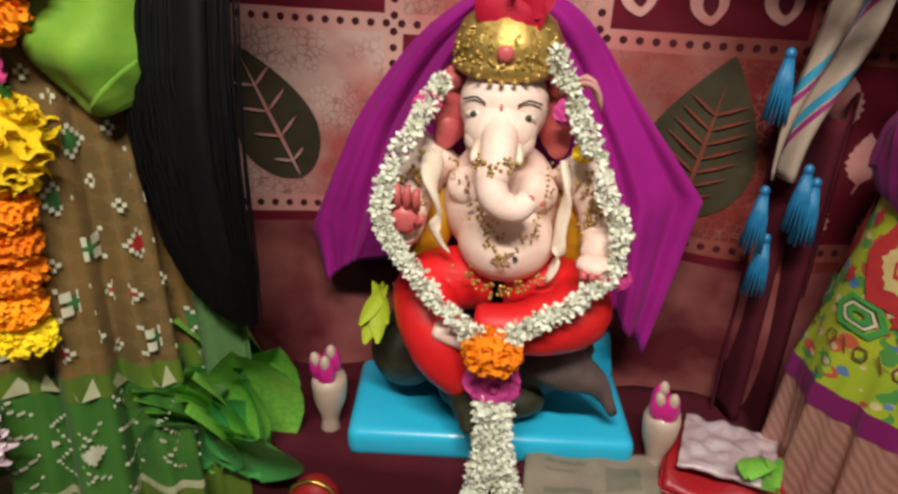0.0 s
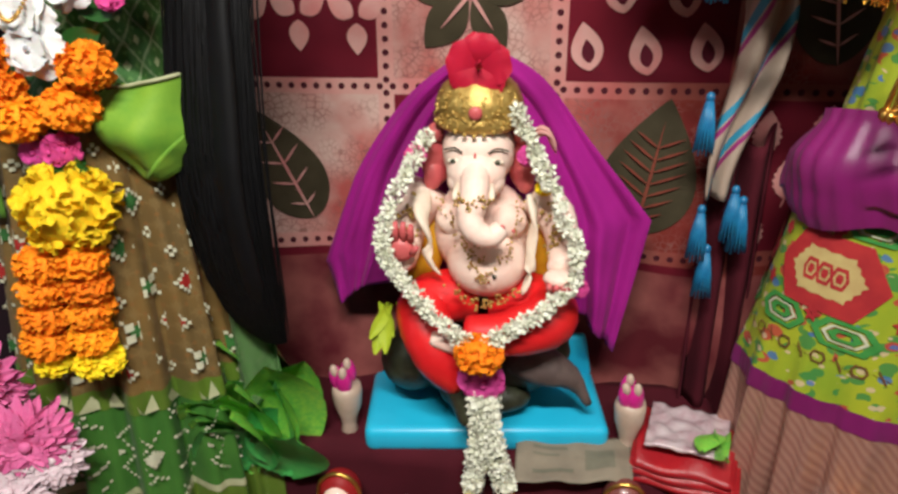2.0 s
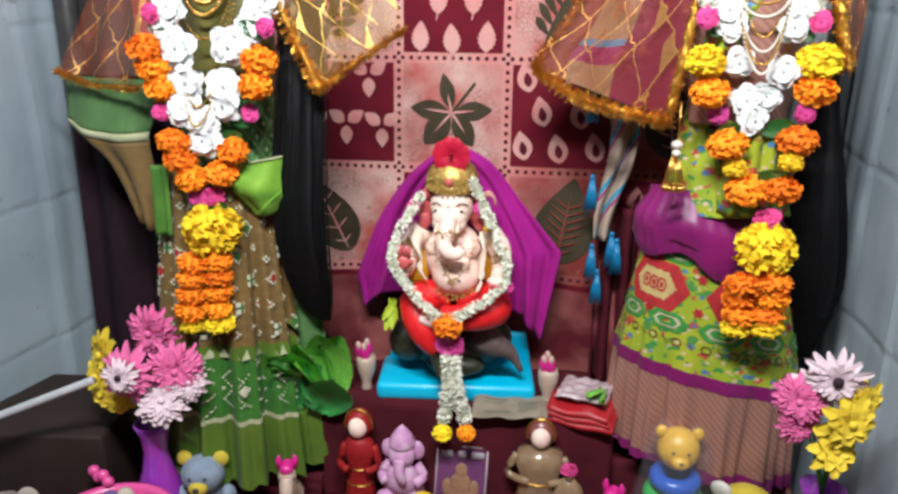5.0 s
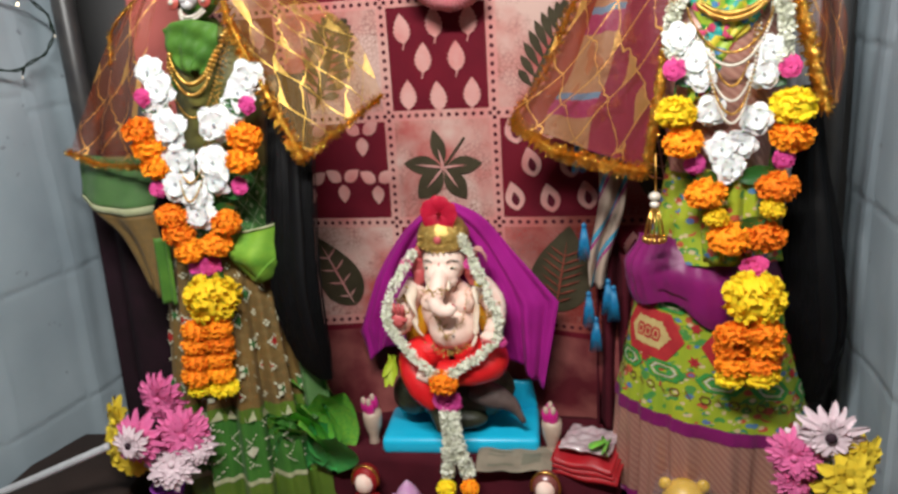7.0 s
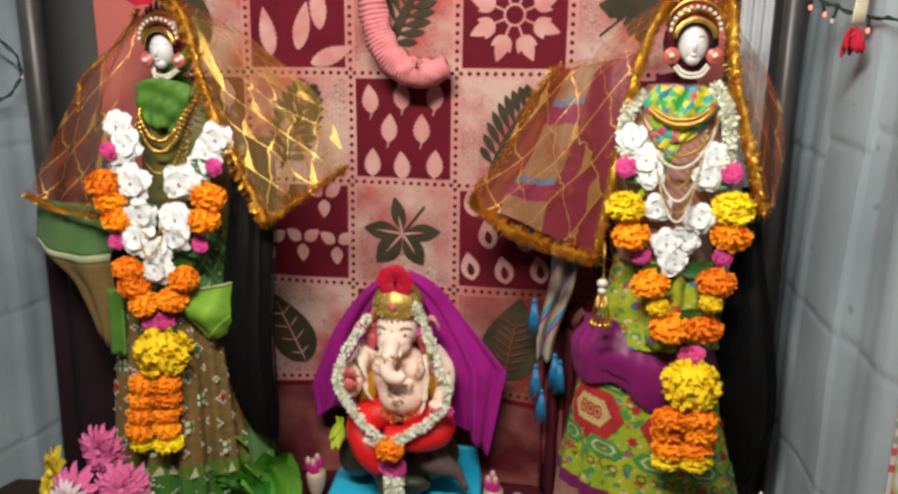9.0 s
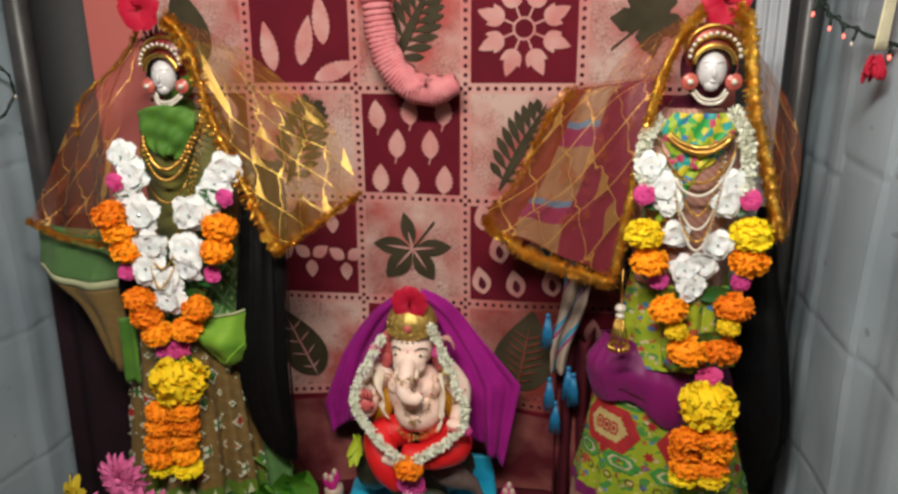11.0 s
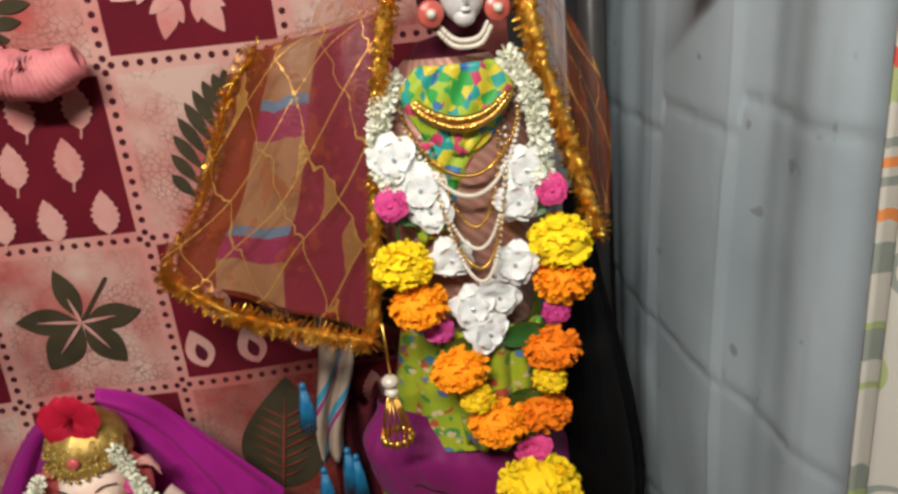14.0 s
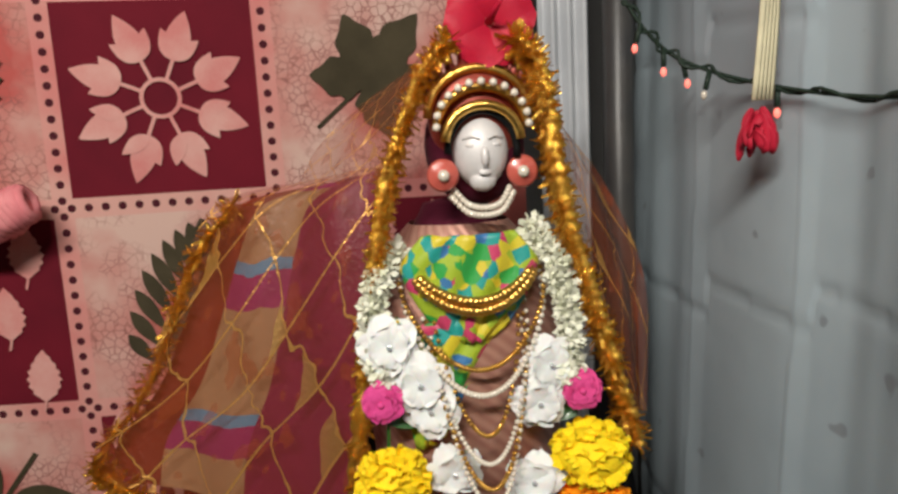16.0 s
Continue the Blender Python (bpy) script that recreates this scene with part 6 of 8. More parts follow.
    for k in range(7):
        tube(bm, spline([(0.030 + 0.004 * k, -0.158 + 0.001 * k, 0.350 - 0.001 * k), (0.031 + 0.005 * k, -0.160 + 0.0015 * k, 0.338), (0.036 + 0.006 * k, -0.157 + 0.001 * k, 0.326)], 6), 0.0011, 5, RD)
    tube(bm, spline([(0.020, -0.145, 0.330), (0.000, -0.150, 0.334), (-0.014, -0.152, 0.338)], 8), [0.013, 0.012, 0.011, 0.010, 0.009, 0.008, 0.007, 0.005], 10, SK)
    tube(bm, spline([(0.008, -0.138, 0.284), (0.016, -0.143, 0.262), (0.022, -0.150, 0.248)], 6), [0.015, 0.014, 0.013, 0.012, 0.011, 0.009], 10, DK)
    # yellow side cloth
    ball(bm, (-0.030, -0.078, 0.385), (0.018, 0.012, 0.040), (0, 15, 0), YL)
    ball(bm, (0.080, -0.076, 0.395), (0.014, 0.012, 0.04), (0, -10, 0), YL)
    return thing("seated_idol", "painted clay seated elephant headed idol in red", "statue", bm, [skin, red_paint, plain("gold_paint", (0.62, 0.44, 0.13), (0.42, 0.26, 0.06), 0.36, 0.6, scale=160, fine=900, bump=0.5), dark_base, rose_paint, yellow_paint, cream_paint, mouse_brown])


seated_idol()

# purple shawl behind the idol
edge_l = [(0.018, -0.060, 0.578), (-0.050, -0.042, 0.525), (-0.105, -0.034, 0.445), (-0.143, -0.030, 0.350), (-0.132, -0.030, 0.300)]
inner_l = [(0.010, -0.070, 0.556), (-0.026, -0.060, 0.515), (-0.056, -0.052, 0.455), (-0.072, -0.050, 0.405), (-0.100, -0.046, 0.330)]
edge_r = [(0.018, -0.060, 0.578), (0.072, -0.044, 0.548), (0.120, -0.038, 0.488), (0.182, -0.034, 0.412), (0.157, -0.046, 0.269)]
inner_r = [(0.028, -0.070, 0.556), (0.058, -0.060, 0.520), (0.085, -0.052, 0.465), (0.104, -0.050, 0.405), (0.122, -0.050, 0.315)]
bm = bmesh.new()


def straight(q, n):
    """n points on the straight runs between the places q."""
    out = []
    for k in range(n):
        t = k / (n - 1) * (len(q) - 1)
        i = min(int(t), len(q) - 2)
        out.append(Vector(q[i]).lerp(Vector(q[i + 1]), t - i))
    return out


el, il, er, ir = straight(edge_l, 41), spline(inner_l, 41), straight(edge_r, 41), spline(inner_r, 41)
el[:20], er[:20] = spline(edge_l, 41)[:20], spline(edge_r, 41)[:20]


def shawl(u, v):
    k = round(3 + v * 37)
    side = min(u, 1 - u) / 0.35
    fold = -0.005 * math.exp(-((side - 0.30 - 0.35 * v) / 0.16) ** 2) + 0.006 * math.exp(-((side - 0.75) / 0.13) ** 2) + 0.008 * noise.noise(Vector((u * 6, v * 2.5, 7.0)))
    fold += 0.0035 * v * math.sin(side * 10 + v * 3 + (2 if u > 0.5 else 0)) + 0.002 * v * math.sin(side * 23 - v * 5)
    if u < 0.35:
        p = el[k].lerp(il[k], u / 0.35)
    elif u > 0.65:
        p = ir[k].lerp(er[k], (u - 0.65) / 0.35)
    else:
        f = (u - 0.35) / 0.3
        p = il[k].lerp(ir[k], f) + Vector((0, 0.028 * math.sin(f * math.pi) * min(1, v * 4), 0.012 * math.sin(f * math.pi) * max(0, 1 - v * 4)))
    return p + Vector((0, fold, 0))


cloth(bm, shawl, 180, 37, 0.0012)
thing("shawl", "plain magenta cotton shawl draped behind the idol", "shawl", bm, magenta_cloth)

# jasmine garland of the idol
g = anchor("garland", (0.03, -0.15, 0.33), "white jasmine garland with a marigold and a pink rose", "garland")
O = (0.03, -0.15, 0.33)
left = [rel(p, O) for p in [(0.052, -0.105, 0.540), (-0.022, -0.100, 0.505), (-0.036, -0.125, 0.480), (-0.054, -0.142, 0.438), (-0.050, -0.150, 0.412), (-0.022, -0.160, 0.380), (0.005, -0.166, 0.355), (0.028, -0.168, 0.342)]][1:]
right = [rel(p, O) for p in [(0.054, -0.105, 0.530), (0.071, -0.115, 0.500), (0.088, -0.130, 0.465), (0.106, -0.142, 0.432), (0.107, -0.150, 0.400), (0.082, -0.160, 0.375), (0.055, -0.166, 0.357), (0.032, -0.168, 0.342)]]
part("jasmine_strand", buds(bmesh.new(), left, 0.0044, 440, 0.0050, 11), jasmine, g)
part("jasmine_strand", buds(bmesh.new(), right, 0.0046, 480, 0.0050, 12), jasmine, g)
part("jasmine_strand", buds(bmesh.new(), [rel(p, O) for p in [(0.030, -0.162, 0.288), (0.031, -0.164, 0.240), (0.028, -0.160, 0.205), (0.024, -0.158, 0.182)]], 0.0078, 520, 0.0052, 13), jasmine, g)
part("jasmine_strand", buds(bmesh.new(), [rel(p, O) for p in [(0.040, -0.162, 0.288), (0.044, -0.164, 0.240), (0.050, -0.160, 0.205), (0.056, -0.158, 0.184)]], 0.0078, 520, 0.0052, 14), jasmine, g)
put(mesh_orange[0], "orange_marigold", g, rel((0.031, -0.172, 0.337), O), 0.0215)
put(mesh_pink, "pink_rose", g, rel((0.034, -0.166, 0.303), O), 0.024, 20)
put(mesh_yellow[0], "yellow_marigold", g, rel((0.024, -0.172, 0.166), O), 0.015)
put(mesh_orange[1], "orange_marigold", g, rel((0.060, -0.172, 0.170), O), 0.014)
for x, z in ((-0.030, 0.492), (0.066, 0.494)):
    put(mesh_pink, "pink_rose", g, rel((x, -0.112, z), O), 0.011)
put(mesh_yellow[1], "yellow_marigold", g, rel((0.080, -0.115, 0.468), O), 0.009)
put(mesh_pink, "pink_rose", g, rel((0.112, -0.15, 0.392), O), 0.010)
bm = bmesh.new()
for k in range(5):
    th = k * 1.257 + 0.2
    o, s = Vector((math.cos(th), -0.35, math.sin(th))).normalized(), Vector((-math.sin(th), 0, math.cos(th)))
    rows = []
    for i in range(7):
        t = i / 6
        wv = 0.62 * math.sin(math.pi * (0.12 + 0.76 * t)) ** 0.8
        rows.append([bm.verts.new(o * 0.027 * (0.1 + 0.95 * t) + s * 0.027 * wv * q + Vector((0, -0.027 * (0.3 * t - 0.5 * t * t) + 0.002 * math.sin(q * 7 + k) * t, 0))) for q in (-1, -0.5, 0, 0.5, 1)])
    for a, b in zip(rows, rows[1:]):
        for i in range(4):
            bm.faces.new((a[i], a[i + 1], b[i + 1], b[i]))
tube(bm, [(0, 0, 0), (0, -0.014, 0.003), (0.003, -0.025, 0.008)], [0.0025, 0.002, 0.0012], 6)
thing("hibiscus", "fresh red hibiscus flower set on a crown", "flower", bm, bpy.data.materials["hibiscus_red"], group="hibiscus flowers", at=pose(0.022, -0.100, 0.565))
bm = bmesh.new()
for a in (0, 35):
    tube(bm, spline([(0, 0, 0), (0.012, -0.004, 0.006 + a * 0.0001), (0.022, -0.006, -0.004 - a * 0.0002)], 8), [0.001, 0.004, 0.007, 0.008, 0.007, 0.006, 0.004, 0.001], 8, flat=0.35)
thing("ribbon_bow", "small pale pink ribbon on the ear", "ribbon", bm, plain("pale_pink", (0.72, 0.36, 0.32), rough=0.5), at=pose(0.066, -0.095, 0.505))
lime_leaf = leaf_mesh("leaf", plain("lime_grass", (0.42, 0.50, 0.03), (0.30, 0.40, 0.02), 0.5), 0.3)
g = anchor("leaf_sprig", (-0.060, -0.112, 0.350), "sprig of yellow green leaves by the knee", "leaves")
for k, (a, l) in enumerate(((150, 0.034), (172, 0.044), (192, 0.048), (212, 0.036), (120, 0.026))):
    put(lime_leaf, "leaf", g, (0.004 * k - 0.008, -0.004 * (k % 2), 0.0), l, a, 10, 0, 0.65)

# ---- things on the steps ----
hot_pink = plain("hot_pink", (0.66, 0.02, 0.28), (0.52, 0.015, 0.20), 0.35, scale=50, coat=0.3)
clay_cream = plain("clay_cream", (0.55, 0.42, 0.33), (0.45, 0.33, 0.25), 0.45, scale=50, coat=0.2)


def paw_cup(p, turn):
    g = anchor("candle_holder", p, "small cream holder with pink petal tips", "holder", "petal tipped holders")
    g.matrix_basis = pose(*p, 0, 0, turn)
    bm = bmesh.new()
    lathe(bm, [(0.0, 0.0), (0.008, 0.0), (0.009, 0.003), (0.0075, 0.010), (0.009, 0.018), (0.014, 0.034), (0.0155, 0.050), (0.014, 0.058), (0.0, 0.060)], (0, 0, 0), 28, uv=False)
    part("cup", bm, clay_cream, g)
    for k in range(3):
        a = radians(-150 + 60 * k if k < 2 else 90)
        bm = bmesh.new()
        ball(bm, (0, 0, 0), (0.0085, 0.006, 0.017), sub=2)
        q = part("petal_tip", bm, hot_pink, g, at=pose(0.0085 * math.cos(a), 0.0085 * math.sin(a), 0.066, 0, 14 * math.cos(a), 0))
        bm = bmesh.new()
        ball(bm, (0, -0.002, 0.011), (0.0045, 0.0045, 0.0075), sub=2)
        part("cream_tip", bm, clay_cream, q)
    return g


paw_cup((-0.110, -0.100, 0.188), 0)
paw_cup((0.173, -0.094, 0.188), 20)

# betel leaves in a fan
g = anchor("leaf_bundle", (-0.186, -0.105, 0.172), "fan of glossy green leaves on the step", "leaves")
bright_leaf = plain("bright_leaf", (0.34, 0.66, 0.07), (0.12, 0.50, 0.07), 0.3, scale=30, fine=300, coat=0.4, sss=0.2)
mid_leaf = plain("mid_leaf", (0.08, 0.42, 0.09), (0.05, 0.30, 0.07), 0.32, scale=30, fine=300, coat=0.35, sss=0.15)
ml = [leaf_mesh("leaf", mid_leaf, 0.25), leaf_mesh("leaf", bright_leaf, 0.35)]
rnd = random.Random(8)
for k in range(14):
    a = -28 + 62 * (k / 13) + rnd.uniform(-6, 6)
    put(ml[k % 3 != 0], "leaf", g, (rnd.uniform(-0.024, 0.026), rnd.uniform(-0.035, 0.015), rnd.uniform(-0.02, 0.01)), rnd.uniform(0.085, 0.150), a * 0.8, rnd.uniform(-14, 6), rnd.uniform(-45, 45), 1.15)
for k in range(7):
    put(ml[k % 2], "leaf", g, (rnd.uniform(-0.03, 0.03), -0.038, rnd.uniform(-0.01, 0.03)), rnd.uniform(0.07, 0.10), rnd.uniform(-32, 32), rnd.uniform(-5, 15), rnd.uniform(-30, 30), 1.5)

# folded red cloth with a packet and a leaf
red_satin = plain("red_satin", (0.42, 0.012, 0.018), (0.30, 0.008, 0.014), 0.38, scale=40, fine=500, bump=0.5)
g = anchor("folded_cloth", (0.230, -0.105, 0.173), "folded red brocade cloth laid as an offering", "cloth")
g.matrix_basis = pose(0.230, -0.095, 0.187, 0, 0, -14)
for k in range(3):
    bm = bmesh.new()
    cloth(bm, lambda u, v: ((u - 0.5) * (0.105 - 0.008 * k), (v - 0.5) * 0.095, 0.009 * k + 0.004 * math.sin(u * 9 + k) * math.sin(v * 7) + 0.006 - 0.012 * abs(v - 0.5) ** 2 * 4), 20, 18, 0.008)
    part("fold", bm, red_satin, g)
bm = bmesh.new()
cloth(bm, lambda u, v: ((u - 0.5) * 0.075, (v - 0.5) * 0.07, 0.004 * noise.noise(Vector((u * 6, v * 6, 2))) + 0.004), 26, 26, 0.003)
thing("packet", "crinkled clear and white packet on the red cloth", "packet", bm, plain("crinkled_film", (0.62, 0.55, 0.56), (0.45, 0.30, 0.33), 0.12, 0.1, scale=60, fine=200, bump=1.0, coat=0.6), at=pose(0.230, -0.098, 0.216, 0, 0, -14))
g = anchor("folded_leaf", (0.246, -0.112, 0.222), "small bright green folded leaf on the packet", "leaf")
fold_leaf = leaf_mesh("leaf", bright_leaf, 0.5)
for k, (a, tp, yw) in enumerate(((-60, 40, 10), (-20, 55, -30), (-110, 30, 40))):
    put(fold_leaf, "leaf", g, (0.012 - 0.004 * k, 0.002 * k, 0.002 + 0.003 * k), 0.036, a, tp, yw, 1.6)

# bank note lying over the edge of the step
bm = bmesh.new()


def note(u, v):
    y = -0.104 - 0.050 * v
    z = 0.195 - max(0.0, -y - 0.130) * 0.5
    return (0.064 + 0.112 * u, y + 0.010 * u, z + 0.004 * abs(math.sin(u * 6 + 0.4)) + 0.002 * math.sin(u * 15 + v * 2) + 0.002 * math.sin(v * 6 + u * 3))


cloth(bm, note, 40, 14, 0.0008)
nt_ = thing("bank_note", "worn grey green bank note curling on the step edge", "bank note", bm, plain("note_paper", (0.26, 0.22, 0.16), (0.19, 0.16, 0.12), 0.7, scale=40, fine=400))
bar_ink = plain("note_ink", (0.19, 0.18, 0.13), rough=0.8)
for k, (a, b, c, d) in enumerate(((0.15, 0.45, 0.25, 0.32), (0.15, 0.38, 0.42, 0.47), (0.6, 0.85, 0.3, 0.75), (0.15, 0.5, 0.72, 0.8))):
    bm = bmesh.new()
    cloth(bm, lambda u, v: Vector(note(a + (b - a) * u, c + (d - c) * v)) + Vector((0, -0.0008, 0.0012)), 12, 6)
    part("printed_bar", bm, bar_ink, nt_)

# ---- toys on the striped cloth ----
def lying(name, label, cat, bm, mats, at, group=""):
    return thing(name, label, cat, bm, mats, group=group, at=at)


# two dolls and two small idols as plain shapes
def doll(p, h, gown, hood, label, name, wide=1.0):
    bm = bmesh.new()
    lathe(bm, [(0.0, 0.0), (0.024 * wide, 0.0), (0.026 * wide, 0.005), (0.022 * wide, h * 0.3), (0.018 * wide, h * 0.5), (0.024 * wide, h * 0.62), (0.021 * wide, h * 0.72), (0.009, h * 0.76), (0.0, h * 0.77)], (0, 0, 0), 40, 0.75,
          lambda th, f: 1 + 0.05 * math.sin(11 * th) * (1 - f), 0, uv=False)
    ball(bm, (0, 0.004, h * 0.87), (0.021, 0.018, 0.024), mi=1)
    ball(bm, (0, -0.007, h * 0.86), (0.0145, 0.013, 0.0175), mi=2)
    for s in (1, -1):
        tube(bm, spline([(s * 0.022 * wide, 0, h * 0.68), (s * 0.030 * wide, -0.006, h * 0.52), (s * 0.014, -0.020, h * 0.50)], 8), 0.006, 8, 0)
    for k in range(3):
        tube(bm, [((0.0245 * wide) * (1 - 0.12 * k) * math.cos(radians(a)), 0.0185 * wide * (1 - 0.12 * k) * math.sin(radians(a)), h * (0.2 + 0.14 * k)) for a in range(180, 361, 15)], 0.0014, 6, 3)
    tube(bm, [(0.021 * math.cos(radians(a)), -0.002, h * 0.875 + 0.024 * math.sin(radians(a))) for a in range(-20, 201, 20)], 0.0022, 6, 3)
    return thing(name, label, "doll", bm, [gown, hood, skin, gold], at=pose(*p))


doll_red = plain("doll_red", (0.32, 0.015, 0.015), (0.22, 0.01, 0.012), 0.5, scale=60, fine=500)
doll_tan = plain("film_tan", (0.30, 0.20, 0.11), (0.22, 0.14, 0.08), 0.2, scale=40, fine=200, coat=0.7, bump=0.6)
doll((-0.105, -0.165, 0.002), 0.186, doll_red, doll_red, "small bride doll in a red gown with gold trim", "doll")
doll((0.168, -0.150, 0.002), 0.190, doll_tan, plain("hood_brown", (0.22, 0.06, 0.05), rough=0.3, coat=0.5), "small doll in tan wrapped in clear film", "doll", 1.55)
bm = bmesh.new()
lathe(bm, [(0, 0), (0.026, 0), (0.029, 0.02), (0.027, 0.06), (0.020, 0.09), (0.008, 0.105), (0.0, 0.107)], (0, 0, 0), 30, 0.7, lambda th, f: 1 + 0.03 * math.sin(7 * th), uv=False)
tube(bm, [(0, 0, 0.10), (0, 0, 0.125)], [0.008, 0.004], 8)
wrapd = thing("wrapped_figurine", "small tan figurine wrapped in clear film", "figurine", bm, doll_tan, at=pose(0.212, -0.165, 0.002))
put(mesh_pink, "pink_rose", wrapd, (0, -0.006, 0.122), 0.014)

lilac = plain("lilac_plaster", (0.50, 0.20, 0.44), (0.62, 0.42, 0.56), 0.5, scale=70, fine=300)
bm = bmesh.new()
lathe(bm, [(0, 0), (0.036, 0), (0.037, 0.012), (0.034, 0.016), (0.033, 0.024), (0.0, 0.026)], (0, 0, 0), 36, 0.75, uv=False)
ball(bm, (0, 0, 0.055), (0.032, 0.024, 0.034))
ball(bm, (0, -0.012, 0.082), (0.025, 0.019, 0.028))
ball(bm, (0, -0.010, 0.122), (0.021, 0.018, 0.022))
for s in (1, -1):
    ball(bm, (s * 0.022, -0.002, 0.126), (0.011, 0.006, 0.016))
    ball(bm, (s * 0.022, -0.016, 0.046), (0.018, 0.014, 0.016))
    tube(bm, spline([(s * 0.020, 0, 0.10), (s * 0.032, -0.006, 0.085), (s * 0.022, -0.022, 0.080)], 8), 0.008, 8)
tube(bm, spline([(0, -0.026, 0.122), (0.002, -0.034, 0.104), (0.008, -0.033, 0.088)], 8), [0.010, 0.009, 0.0085, 0.008, 0.0075, 0.007, 0.006, 0.005], 10)
lathe(bm, [(0.019, 0), (0.020, 0.006), (0.014, 0.018), (0.006, 0.028), (0.0, 0.034)], (0, -0.008, 0.138), 24, uv=False)
lying("small_idol", "small lilac and white plaster seated idol", "statue", bm, lilac, pose(-0.037, -0.163, 0.002))

# small printed book standing up
g = anchor("booklet", (0.047, -0.155, 0.003), "small purple printed booklet leaning upright", "booklet")
g.matrix_basis = pose(0.047, -0.155, 0.003, -12, 2, 3)
cover = plain("purple_cover", (0.17, 0.055, 0.16), (0.13, 0.04, 0.12), 0.35, scale=30, coat=0.3)
bm = bmesh.new()
box(bm, (0, 0, 0.062), (0.082, 0.006, 0.124), 0, 0.0015)
part("cover", bm, cover, g)
bm = bmesh.new()
for c, sz in (((0, -0.0035, 0.121), (0.078, 0.001, 0.003)), ((0, -0.0035, 0.003), (0.078, 0.001, 0.003)), ((-0.0385, -0.0035, 0.062), (0.003, 0.001, 0.118)), ((0.0385, -0.0035, 0.062), (0.003, 0.001, 0.118))):
    box(bm, c, sz)
part("pale_border", bm, plain("cover_border", (0.42, 0.32, 0.34), rough=0.4), g)
for k, w in enumerate((0.018, 0.012, 0.020)):
    bm = bmesh.new()
    box(bm, (-0.024 + 0.024 * k, -0.0037, 0.108), (w, 0.0012, 0.011))
    part("writing_bar", bm, plain("cover_ink", (0.55, 0.50, 0.55), rough=0.5), g)
bm = bmesh.new()
for c, s in (((0, -0.0035, 0.040), (0.026, 0.0012, 0.019)), ((0, -0.0037, 0.062), (0.017, 0.0012, 0.018)), ((0, -0.0039, 0.082), (0.010, 0.0012, 0.013)), ((0.021, -0.0036, 0.055), (0.008, 0.0012, 0.014)), ((-0.021, -0.0036, 0.055), (0.008, 0.0012, 0.014))):
    ball(bm, c, s, sub=2)
part("printed_figure", bm, plain("cover_gold", (0.34, 0.20, 0.11), (0.24, 0.13, 0.08), 0.4, scale=120), g)

# rubber duck
duck_y = plain("duck_rubber", (0.82, 0.55, 0.01), (0.76, 0.48, 0.008), 0.32, scale=30, fine=300, bump=0.05, coat=0.2)
g = anchor("rubber_duck", (0.018, -0.285, 0.0), "yellow rubber bath duck with an orange bill", "duck")
bm = bmesh.new()
lathe(bm, [(0.0, 0.0), (0.030, 0.0), (0.042, 0.012), (0.046, 0.034), (0.040, 0.056), (0.034, 0.070), (0.035, 0.086), (0.033, 0.104), (0.024, 0.124), (0.012, 0.138), (0.0, 0.143)], (0, 0, 0), 44, 0.95, uv=False)
ball(bm, (0, 0.045, 0.040), (0.022, 0.030, 0.022), (30, 0, 0), sub=3)
part("body", bm, duck_y, g)
for s in (1, -1):
    bm = bmesh.new()
    ball(bm, (s * 0.046, -0.002, 0.060), (0.013, 0.024, 0.022), (0, s * -25, 0), sub=3)
    part("wing", bm, duck_y, g)
    bm = bmesh.new()
    ball(bm, (s * 0.0145, -0.0305, 0.098), (0.0042, 0.003, 0.0062), sub=2)
    part("eye", bm, pole_mat, g)
bm = bmesh.new()
ball(bm, (0, -0.040, 0.084), (0.013, 0.014, 0.0045), sub=3)
ball(bm, (0, -0.037, 0.076), (0.010, 0.010, 0.0035), sub=3)
part("bill", bm, plain("bill_orange", (0.80, 0.30, 0.02), rough=0.35), g)

# ring stacker in clear film
g = anchor("ring_stacker", (0.357, -0.180, 0.006), "stacking ring toy topped by a yellow bear head", "toy")
cols = (("red", (0.50, 0.06, 0.05)), ("yellow", (0.75, 0.48, 0.02)), ("orange", (0.62, 0.16, 0.04)), ("green", (0.05, 0.40, 0.08)), ("blue", (0.02, 0.10, 0.48)))
for k, (nm, c) in enumerate(cols):
    bm = bmesh.new()
    R, r = 0.046 - 0.0055 * k, 0.0150 - 0.0008 * k
    tube(bm, [(R * math.cos(radians(a)), R * math.sin(radians(a)), 0) for a in range(0, 361, 10)], r, 14, cap=False)
    part(nm + "_ring", bm, plain("plastic_" + nm, c, tuple(q * 0.85 for q in c), 0.3, scale=30, coat=0.2, bump=0.05), g, at=pose(0, 0, 0.016 + 0.0285 * k))
bm = bmesh.new()
ball(bm, (0, 0, 0.178), (0.029, 0.027, 0.031), sub=3)
ball(bm, (0, -0.024, 0.170), (0.013, 0.010, 0.010), sub=3)
for s in (1, -1):
    ball(bm, (s * 0.024, 0, 0.202), (0.009, 0.006, 0.010), sub=2)
h = part("bear_head", bm, plain("bear_yellow", (0.70, 0.42, 0.03), rough=0.4), g)
